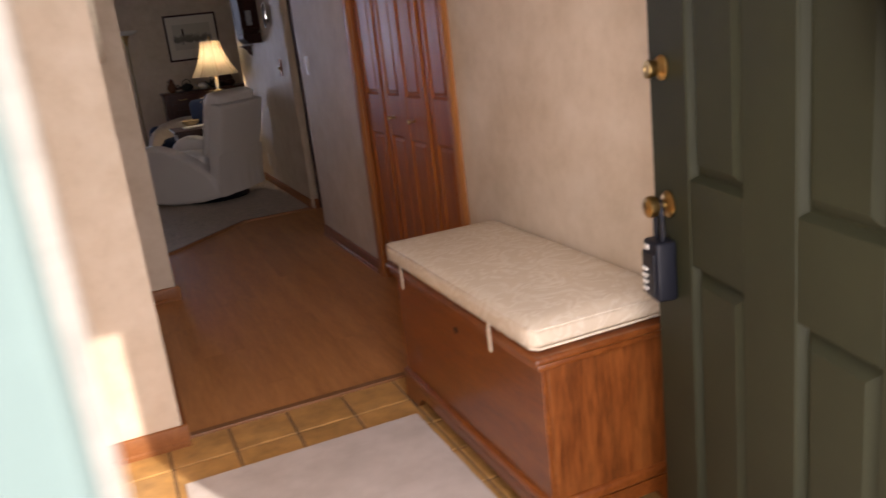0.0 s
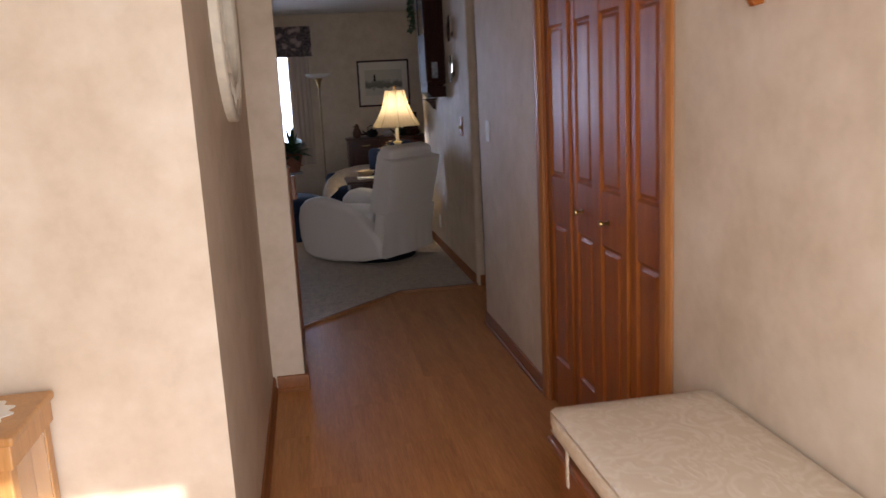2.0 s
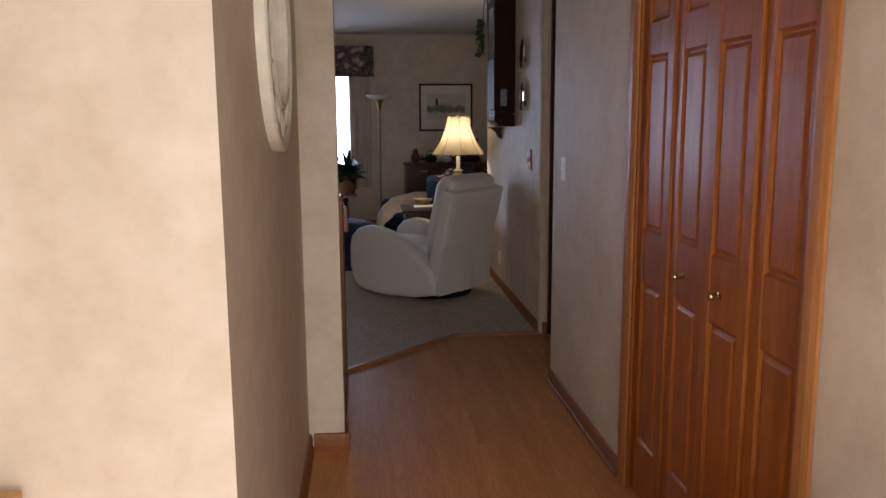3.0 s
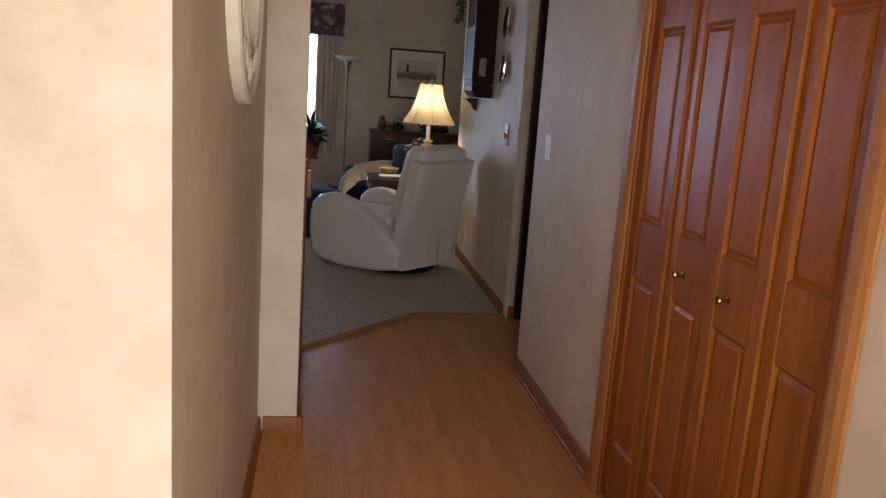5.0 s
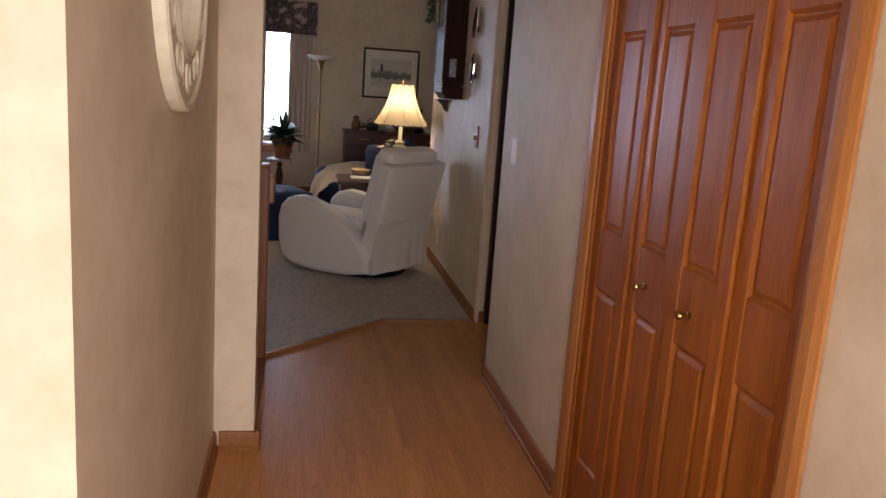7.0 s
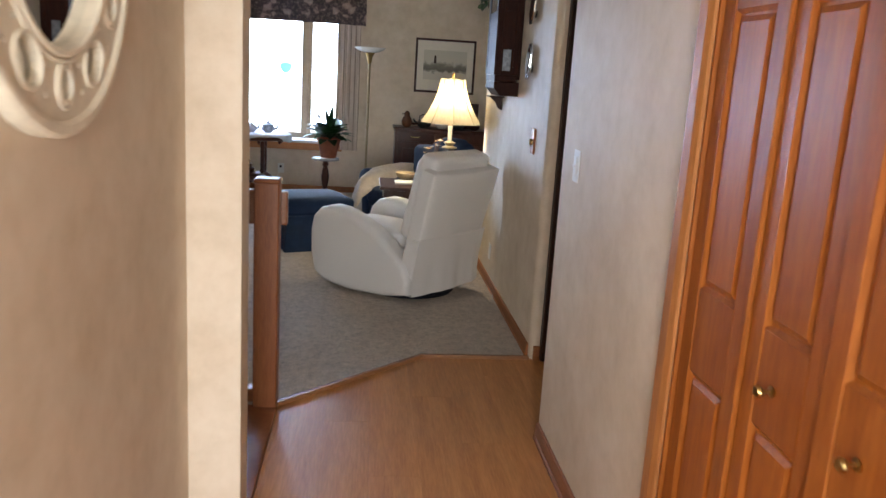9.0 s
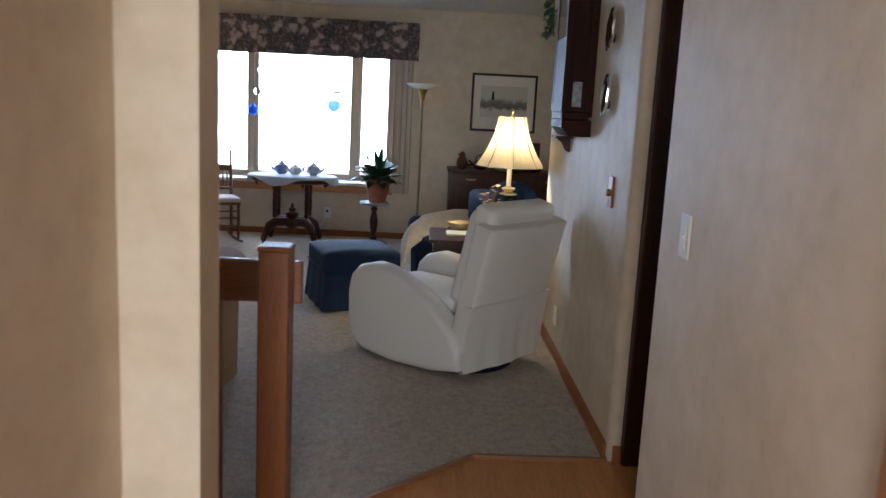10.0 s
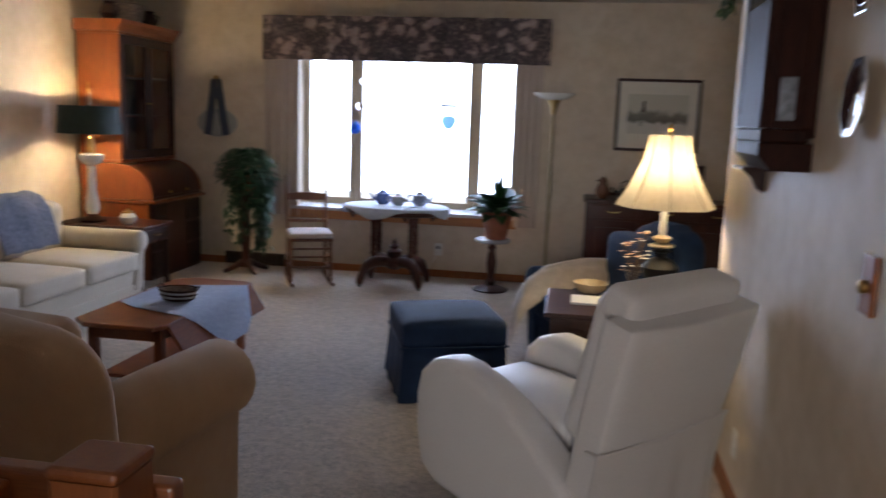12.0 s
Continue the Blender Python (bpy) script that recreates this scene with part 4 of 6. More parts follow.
for i in range(14):
    x0 = 0.435 - 0.198 * i
    b = part("baluster", box(x0, x0 + 0.056, 6.160, 6.203, 0.076, 0.925, 0.007, 2), RAILWOOD, rail)
    for zz in (0.84, 0.90):
        part("plug", lathe([(0.006, 0), (0.006, 0.003)], 10, m=Matrix.Translation((x0 + 0.028, 6.160, zz)) @ Matrix.Rotation(radians(90), 4, "X")), DARK, b)

# ---- kitchen opening ----
casing = thing("doorway_casing", None, "dark-stained doorway casing beside the rounded corner", "door casing")
tagged(casing, kind="structure")
part("post", box(2.042, 2.15, 6.765, 6.915, 0, 2.48, 0.006), DARK, casing)
part("header", box(2.151, 3.28, 6.767, 6.913, 1.72, 2.48, 0.006), DARK, casing)
counter = thing("kitchen_counter", None, "dark wooden counter with a pale worktop", "counter")
part("cabinet", box(2.191, 3.28, 6.80, 7.40, 0.001, 0.905, 0.004), DARK, counter)
part("worktop", box(2.191, 3.29, 6.77, 7.42, 0.906, 0.945, 0.008, 3), plain("beige_laminate_top", (0.50, 0.42, 0.29), 0.4, vary=0.1, scale=80), counter)
structure("wall_kitchen", prism([(2.195, 7.44), (2.195, 7.34), (2.75, 6.95), (2.83, 7.0), (2.30, 7.44)], 0.946, H), KITCHEN, "dim grey-green kitchen wall", "wall")

# ---- right wall of the living room ----
clock = thing("wall_clock", Matrix.Translation((WX, 7.70, 1.36)), "dark walnut case wall clock with glass sides", "clock")
part("case_back", box(-0.018, -0.001, 0.0, 0.36, 0.10, 0.95, 0.004), CLOCKWOOD, clock)
part("case_bottom", box(-0.155, -0.019, 0.0, 0.36, 0.085, 0.125, 0.006), CLOCKWOOD, clock)
part("case_top", box(-0.165, -0.001, -0.01, 0.37, 0.93, 0.97, 0.008), CLOCKWOOD, clock)
for yy in (0, 0.34):
    for x0 in (-0.150, -0.045):
        part("case_post", box(x0, x0 + 0.028, yy, yy + 0.02, 0.126, 0.929, 0.003), CLOCKWOOD, clock)
    for z0, z1 in ((0.126, 0.17), (0.50, 0.535), (0.885, 0.929)):
        part("case_rail", box(-0.122, -0.045, yy + 0.001, yy + 0.019, z0, z1), CLOCKWOOD, clock)
    part("side_panel", box(-0.122, -0.045, yy + 0.006, yy + 0.013, 0.171, 0.884), CLOCKWOOD, clock)
part("front_door", box(-0.160, -0.151, 0.0, 0.05, 0.126, 0.929, bm=box(-0.160, -0.151, 0.31, 0.36, 0.126, 0.929, bm=box(-0.160, -0.151, 0.05, 0.31, 0.126, 0.17, bm=box(-0.160, -0.151, 0.05, 0.31, 0.88, 0.929)))), CLOCKWOOD, clock)
part("front_glass", box(-0.157, -0.154, 0.05, 0.31, 0.50, 0.88), GLASS, clock)
# Opaque panel added in place of lower door glass, to keep the front dark.
part("front_panel", box(-0.158, -0.153, 0.05, 0.31, 0.17, 0.499, 0.001), CLOCKWOOD, clock)
part("dial", lathe([(0.12, 0), (0.12, 0.004)], 32, m=Matrix.Translation((-0.06, 0.18, 0.70)) @ Matrix.Rotation(radians(-90), 4, "Y")), OPAL, clock)
part("pendulum", tube([(-0.08, 0.18, 0.56), (-0.08, 0.18, 0.30)], 0.004, 6, bm=lathe([(0.045, 0), (0.045, 0.008)], 24, m=Matrix.Translation((-0.08, 0.18, 0.27)) @ Matrix.Rotation(radians(-90), 4, "Y"))), BRASS, clock, "brass pendulum")
part("bottom_bracket", prism([(-0.155, 0.084), (-0.001, 0.084), (-0.001, 0.0), (-0.115, 0.0), (-0.155, 0.045)], 0.004, 0.356, "y", 0.004), CLOCKWOOD, clock)
# Thin card, coloured grey-blue to stand in for a reflection on the case side.
part("photo_card", box(-0.112, -0.064, -0.004, -0.001, 0.150, 0.275, 0.001), plain("grey_blue_reflection", (0.14, 0.15, 0.17), 0.35, vary=0.5, scale=40), clock, "small grey-blue patch standing in for a reflection")
part("finial", lathe([(0.012, 0), (0.02, 0.01), (0.012, 0.02), (0.024, 0.045), (0.008, 0.065), (0.012, 0.08), (0.002, 0.10)], 16, m=Matrix.Translation((-0.14, 0.015, 0.971))), CLOCKWOOD, clock, smooth=40)


def octagon_plate(z):
    t = thing("octagonal_mirror", Matrix.Translation((WX - 0.002, 7.31, z)) @ pose(0, 0, 0, 0, 3, 0), "small eight-sided silver mirror plate on the wall", "mirror", "silver plates on the wall")
    o = [(0.085 * math.cos(radians(a)), 0.105 * math.sin(radians(a))) for a in range(22, 382, 45)]
    part("rim", prism(o, -0.030, -0.020, "x", 0.004), SILVER, t)
    part("glass", prism([(u * 0.78, v * 0.78) for u, v in o], -0.0325, -0.0305, "x"), MIRROR, t)
    part("hanger", tube([(-0.021, 0.0, -0.04), (-0.001, 0.0, -0.04)], 0.020, 10), STEEL, t)


octagon_plate(1.565)
octagon_plate(1.86)
dimmer = thing("dimmer_switch", Matrix.Translation((WX, 7.125, 1.14)), "wooden switch plate with a round brass knob", "switch")
part("plate", box(-0.011, -0.0005, -0.040, 0.040, -0.070, 0.070, 0.004), OAK, dimmer)
part("knob", lathe([(0.016, 0), (0.016, 0.014), (0.012, 0.017)], 18, m=Matrix.Translation((-0.011, 0, -0.005)) @ Matrix.Rotation(radians(-90), 4, "Y")), BRASS, dimmer, smooth=40)
small = thing("narrow_picture", Matrix.Translation((WX, 8.33, 1.60)), "narrow dark-framed picture beside the clock", "picture frame")
part("frame", box(-0.022, -0.001, -0.10, 0.10, -0.18, 0.18, 0.004), DARK, small)
part("print", box(-0.0235, -0.0222, -0.075, 0.075, -0.15, 0.15), MATBOARD, small)
perch = thing("bracket_shelf", Matrix.Translation((WX, 8.28, 1.335)), "little dark bracket shelf on the wall", "shelf")
part("board", box(-0.10, -0.001, -0.09, 0.09, 0, 0.012, 0.003), DARK, perch)
part("bracket", prism([(-0.085, -0.001), (-0.001, -0.001), (-0.001, -0.085), (-0.03, -0.07), (-0.05, -0.03)], -0.012, 0.012, "y", 0.003), DARK, perch)
fig = thing("white_figurine", Matrix.Translation((WX - 0.055, 8.25, 1.348)), "small white china figurine on the bracket shelf", "figurine")
part("body", lathe([(0.022, 0), (0.024, 0.01), (0.012, 0.03), (0.018, 0.05), (0.010, 0.065), (0.013, 0.078), (0.003, 0.09)], 16), WHITECHINA, fig, smooth=40)
ivy = thing("ivy_garland", Matrix.Translation((WX - 0.02, 8.98, 2.30)), "trailing green ivy garland at the wall corner", "garland")
rnd = random.Random(3)
bm = bmesh.new()
leaves(bm, [((-0.02 - 0.04 * rnd.random(), rnd.gauss(0, 0.03), -0.32 * rnd.random()), (-rnd.random(), rnd.uniform(-1, 1), rnd.uniform(-0.7, 0.4)), rnd.uniform(0.6, 1.2)) for _ in range(90)], 0.05, 0.04)
part("foliage", bm, IVY, ivy)
part("stem", tube([(-0.02, 0, 0.15), (-0.03, 0.01, -0.1), (-0.02, 0, -0.33)], 0.004, 6), TWIG, ivy)

# ---- window dressing ----
valance = thing("valance", Matrix.Translation((-1.59, 12.262, 1.955)), "box-pleated floral valance in purple and cream", "valance")
part("board", box(0, 2.60, 0.02, 0.136, 0.365, 0.388), FLORAL, valance)
edges = [0, 0.09, 0.36, 0.50, 0.77, 0.91, 1.18, 1.32, 1.59, 1.73, 2.0, 2.14, 2.42, 2.60]
for i, (u0, u1) in enumerate(zip(edges, edges[1:])):
    y0 = -0.008 if i % 2 else 0.014
    bm = bmesh.new()
    n = 7
    lo, hi = [], []
    for k in range(n + 1):
        u = u0 - 0.004 + (u1 - u0 + 0.008) * k / n
        yy = y0 + 0.006 * math.sin(k * 1.3 + i) * (1 if 0 < k < n else 0)
        lo.append(((u, yy - 0.010, -0.004 * math.sin(k + i)), (u, yy + 0.004, 0.0)))
        hi.append(((u, yy, 0.388), (u, yy + 0.012, 0.388)))
    vs = [[bm.verts.new(p) for p in (lo[k][0], hi[k][0], hi[k][1], lo[k][1])] for k in range(n + 1)]
    for a, b in zip(vs, vs[1:]):
        for j in range(4):
            bm.faces.new((a[j], a[(j + 1) % 4], b[(j + 1) % 4], b[j]))
    bm.faces.new(vs[0]), bm.faces.new(list(reversed(vs[-1])))
    part("pleat", bm, FLORAL, valance, smooth=50)
for x0 in (0, 2.585):
    part("return", box(x0, x0 + 0.015, 0.020, 0.136, 0, 0.364), FLORAL, valance)
for x0, x1 in ((-1.62, -1.285), (0.72, 0.96)):
    dr = thing("side_drape", Matrix.Translation((x0, 12.375, 0.52)), "narrow beige stacked drape beside the window", "curtain", "drapes beside the window")
    w, n = x1 - x0, 44
    fold = [(w * k / n, 0.006 * math.sin(k * 0.55) + 0.002 * math.sin(k * 1.3)) for k in range(n + 1)]
    for c in range(4):
        pts = fold[c * 11:c * 11 + 12]
        bm = bmesh.new()
        a = [[bm.verts.new((u, v - 0.004 + 0.008 * s, z)) for u, v in pts] for s in (0, 1) for z in (0, 1.49)]
        for p, q in ((a[0], a[1]), (a[3], a[2]), (a[1], a[3]), (a[2], a[0])):
            for k in range(11):
                bm.faces.new((p[k], p[k + 1], q[k + 1], q[k]))
        bm.faces.new((a[0][0], a[1][0], a[3][0], a[2][0])), bm.faces.new((a[0][-1], a[1][-1], a[3][-1], a[2][-1]))
        part("pleat", bm, DRAPE, dr, smooth=60)


def catcher(x, z, top, label, maker, material):
    t = thing("sun_catcher", Matrix.Translation((x, 12.64, z)), label, "sun catcher", "sun catchers hanging in the window")
    part("string", tube([(0, 0, 0.04), (0, 0, top - z)], 0.0012, 5), STEEL, t)
    part("ornament", maker(), material, t, smooth=40)


def ball(r, sz=1.0, flat=1.0):
    return lathe([(max(0.0015, r * math.sin(math.pi * i / 10)), -r * sz * math.cos(math.pi * i / 10)) for i in range(11)], 18, sy=flat)


catcher(-0.815, 1.365, 2.05, "blue glass drop hanging in the window", lambda: lathe([(0.002, -0.068), (0.035, -0.06), (0.058, -0.03), (0.055, 0.005), (0.03, 0.04), (0.008, 0.062), (0.004, 0.075)], 18), BLUEGLASS)
catcher(-0.765, 1.56, 2.05, "clear glass ball hanging in the window", lambda: ball(0.042), GLASS)
catcher(-0.735, 1.79, 2.05, "clear glass ball hanging in the window", lambda: ball(0.034), GLASS)
catcher(0.085, 1.445, 1.60, "pale teal glass heart hanging in the window", lambda: prism([(0.072 * math.sin(a), 0.064 * (math.cos(a) - 0.16 * math.cos(2 * a))) for a in np.linspace(0, 2 * math.pi, 40, endpoint=False)], -0.004, 0.004, "y"), TEALGLASS)
bar = thing("hanging_bar", Matrix.Translation((0.085, 12.64, 1.59)), "thin dark bar holding a sun catcher", "hanger")
part("rod", tube([(-0.085, 0, 0), (0.085, 0, 0)], 0.010, 8), STEEL, bar)
part("thread", tube([(0, 0, 0), (0, 0, 0.46)], 0.0012, 5), STEEL, bar)

# ---- far wall ----
pic = thing("landscape_picture", Matrix.Translation((1.955, FAR - 0.003, 1.56)), "shore landscape print in a dark wooden frame", "picture frame")
for x0, x1, z0, z1 in ((-0.355, 0.355, -0.31, -0.285), (-0.355, 0.355, 0.285, 0.31), (-0.355, -0.33, -0.285, 0.285), (0.33, 0.355, -0.285, 0.285)):
    part("frame_side", box(x0, x1, -0.026, 0, z0, z1, 0.005), DARK, pic)
part("mat_board", box(-0.33, 0.33, -0.010, -0.001, -0.285, 0.285), MATBOARD, pic)
pr = part("print", box(-0.255, 0.255, -0.0125, -0.0105, -0.16, 0.18), PRINT, pic)
part("lighthouse", prism([(-0.135, 0.03), (-0.105, 0.03), (-0.11, 0.12), (-0.13, 0.12)], -0.0145, -0.013, "y"), DARK, pr)
charm = thing("ribboned_wall_plate", Matrix.Translation((-2.10, FAR - 0.003, 1.36)), "pale wall plate hung from slate blue ribbons", "wall ornament")
part("plate", lathe([(0.19, 0), (0.20, 0.008), (0.15, 0.016), (0.10, 0.010)], 36, sy=0.66, m=Matrix.Rotation(radians(90), 4, "X")), plain("dull_mirror_plate", (0.50, 0.49, 0.45), 0.25, 0.2), charm, smooth=40)
part("knot", ball(0.022), BRASS, charm, smooth=40).location = (0.0, -0.03, 0.42)
for sgn in (-1, 1):
    part("ribbon", prism([(sgn * 0.005, 0.42), (sgn * 0.05, 0.40), (sgn * 0.13, -0.11), (sgn * 0.055, -0.12), (sgn * 0.0, 0.25)], -0.030, -0.022, "y"), RIBBON, charm)
wall_plate("wall_outlet", 0, 0, 0, "white plastic outlet below the window", False)
o = [ob for ob in scene.objects if ob.name.startswith("wall_outlet") and ob.parent is None][-1]
o.matrix_world = Matrix.Translation((0.07, FAR - 0.001, 0.27)) @ pose(0, 0, 0, 0, 0, 90)
part("plug", box(-0.035, -0.009, -0.012, 0.012, 0.008, 0.034, 0.004), BLACK, o)
part("cord", tube([(-0.03, 0, 0.0), (-0.05, 0.03, -0.08), (-0.03, 0.10, -0.20), (-0.02, 0.14, -0.255)], 0.004, 6), WHITE, o)
vent = thing("floor_register", Matrix.Translation((-1.72, FAR - 0.015, 0.02)), "dark brown metal baseboard heat register", "register")
part("body", box(-0.30, 0.30, -0.035, 0.0, 0, 0.115, 0.005), plain("brown_enamel", (0.035, 0.016, 0.010), 0.5), vent)
for i in range(18):
    part("slat", box(-0.28 + i * 0.032, -0.262 + i * 0.032, -0.039, -0.0355, 0.02, 0.095), STEEL, vent)


# ---- living room furniture ----
def turned_leg(h, r, beads=3):
    """A turned leg's profile, foot to top."""
    prof = [(r * 0.55, 0), (r * 0.7, h * 0.03), (r * 0.55, h * 0.08)]
    for i in range(beads):
        z = h * (0.14 + 0.72 * i / max(1, beads))
        prof += [(r * 0.75, z), (r, z + h * 0.03), (r * 0.7, z + h * 0.07), (r * (0.8 + 0.15 * (i % 2)), z + h * 0.16)]
    return prof + [(r * 0.75, h * 0.93), (r, h * 0.96), (r, h)]


# swivel recliner: local y is the way it faces
HEAD = math.degrees(math.atan2(0.66, -0.75)) - 90
recliner = thing("swivel_recliner", Matrix.Translation((1.302, 8.19, 0.012)) @ pose(0, 0, 0, 0, 0, HEAD), "pale grey leather swivel recliner with a skirted back", "armchair")
part("swivel_base", lathe([(0.30, 0), (0.31, 0.012), (0.29, 0.030), (0.20, 0.040), (0.18, 0.10)], 40, m=Matrix.Translation((0.04, -0.10, 0))), BLACK, recliner, "black round swivel base", 40)
# arms: tall curved side panels, high by the front and sweeping up into the back
side = [(-0.40, 0.070), (-0.20, 0.030), (0.10, 0.012), (0.33, 0.030), (0.425, 0.085), (0.462, 0.22), (0.465, 0.38), (0.44, 0.475), (0.375, 0.535), (0.29, 0.560), (0.20, 0.555), (0.08, 0.525), (-0.05, 0.475), (-0.17, 0.41), (-0.28, 0.335), (-0.37, 0.25), (-0.41, 0.17)]
for x0, x1 in ((-0.375, -0.215), (0.215, 0.375)):
    part("arm", prism(side, x0, x1, "x", 0.045, 4), LEATHER, recliner, smooth=60)
part("seat_box", pillow(-0.225, 0.225, -0.30, 0.40, 0.07, 0.30, 0.25), LEATHER, recliner, smooth=60)
part("seat_cushion", pillow(-0.21, 0.21, -0.20, 0.43, 0.29, 0.43, 0.6, 0.025), LEATHER, recliner, smooth=60)
lean = Matrix.Translation((0, -0.33, 0.20)) @ Matrix.Rotation(radians(-14), 4, "X").inverted()
bm = pillow(-0.345, 0.335, -0.085, 0.035, -0.08, 0.705, 0.30, 0, 14)
for v in bm.verts:
    f = v.co.z / 0.70
    v.co.x *= 0.97 + 0.10 * f
    v.co.y -= 0.03 * (1 - (v.co.x / 0.35) ** 2)
bmesh.ops.transform(bm, matrix=lean, verts=bm.verts[:])
part("back", bm, LEATHER, recliner, smooth=60)
bm = pillow(-0.29, 0.29, 0.02, 0.15, 0.20, 0.745, 0.75, 0, 12, m=lean)
part("back_cushion", bm, LEATHER, recliner, smooth=60)
part("head_roll", pillow(-0.305, 0.30, -0.030, 0.115, 0.655, 0.785, 0.65, 0, 12, m=lean), LEATHER, recliner, smooth=60)
# loose skirt behind, in soft folds
bm = bmesh.new()
n, rows = 40, []
for zz, out in ((0.075, 0.042), (0.16, 0.038), (0.26, 0.030), (0.36, 0.022), (0.44, 0.014)):
    row = []
    for k in range(n + 1):
        u = -1 + 2 * k / n
        fold = 0.006 * math.sin(7 * u + 2 + 2 * u * u) * (0.42 - zz) / 0.3 + 0.003 * math.sin(17 * u + 3 * u * u) * (0.42 - zz) / 0.3
        row.append(bm.verts.new((0.366 * u - 0.004, -0.408 - 0.25 * max(0, zz - 0.2) - out - fold - 0.028 * (1 - u * u), zz)))
    rows.append(row)
back_row = [bm.verts.new((v.co.x * 0.99, v.co.y + 0.05, v.co.z)) for v in rows[0]]
top_row = [bm.verts.new((v.co.x * 0.99, v.co.y + 0.06, v.co.z)) for v in rows[-1]]
for a, b in zip([back_row] + rows, rows + [top_row]):
    for k in range(n):
        bm.faces.new((a[k], a[k + 1], b[k + 1], b[k]))
part("skirt", bm, LEATHER, recliner, "loose pale grey skirt flap", 60)
part("back_seam", tube([(0.362 * math.cos(a) - 0.004, -0.484 - 0.026 * math.sin(a), 0.444 + 0.004 * math.sin(a)) for a in np.linspace(0, math.pi, 14)], 0.005, 6), LEATHER, recliner, smooth=60)

# ottoman
ottoman = thing("ottoman", Matrix.Translation((0.638, 9.415, 0.012)) @ pose(0, 0, 0, 0, 0, 20.5), "square denim blue skirted ottoman", "ottoman")
part("cushion", pillow(-0.285, 0.285, -0.28, 0.28, 0.285, 0.425, 0.45, 0.02), BLUE, ottoman, smooth=60)
part("piping", tube([(-0.283, -0.278, 0.292), (0.283, -0.278, 0.292), (0.283, 0.278, 0.292), (-0.283, 0.278, 0.292), (-0.283, -0.278, 0.292)], 0.006, 6), BLUE, ottoman, smooth=60)
bm = bmesh.new()
path = []
for (ax, ay), (bx, by) in (((-1, -1), (1, -1)), ((1, -1), (1, 1)), ((1, 1), (-1, 1)), ((-1, 1), (-1, -1))):
    for k in range(16):
        f = k / 16
        path.append((ax + (bx - ax) * f, ay + (by - ay) * f))
rings = []
for zz, out in ((0.005, 0.022), (0.10, 0.012), (0.288, 0.0)):
    rings.append([bm.verts.new((u * (0.275 + out + 0.006 * math.sin(k * 1.1) * (out > 0)), v * (0.27 + out + 0.006 * math.sin(k * 1.1) * (out > 0)), zz)) for k, (u, v) in enumerate(path)])
m4 = len(path)
for a, b in zip(rings, rings[1:]):
    for k in range(m4):
        bm.faces.new((a[k], a[(k + 1) % m4], b[(k + 1) % m4], b[k]))
bm.faces.new(rings[0]), bm.faces.new(list(reversed(rings[-1])))
part("skirt", bm, BLUE, ottoman, smooth=50)


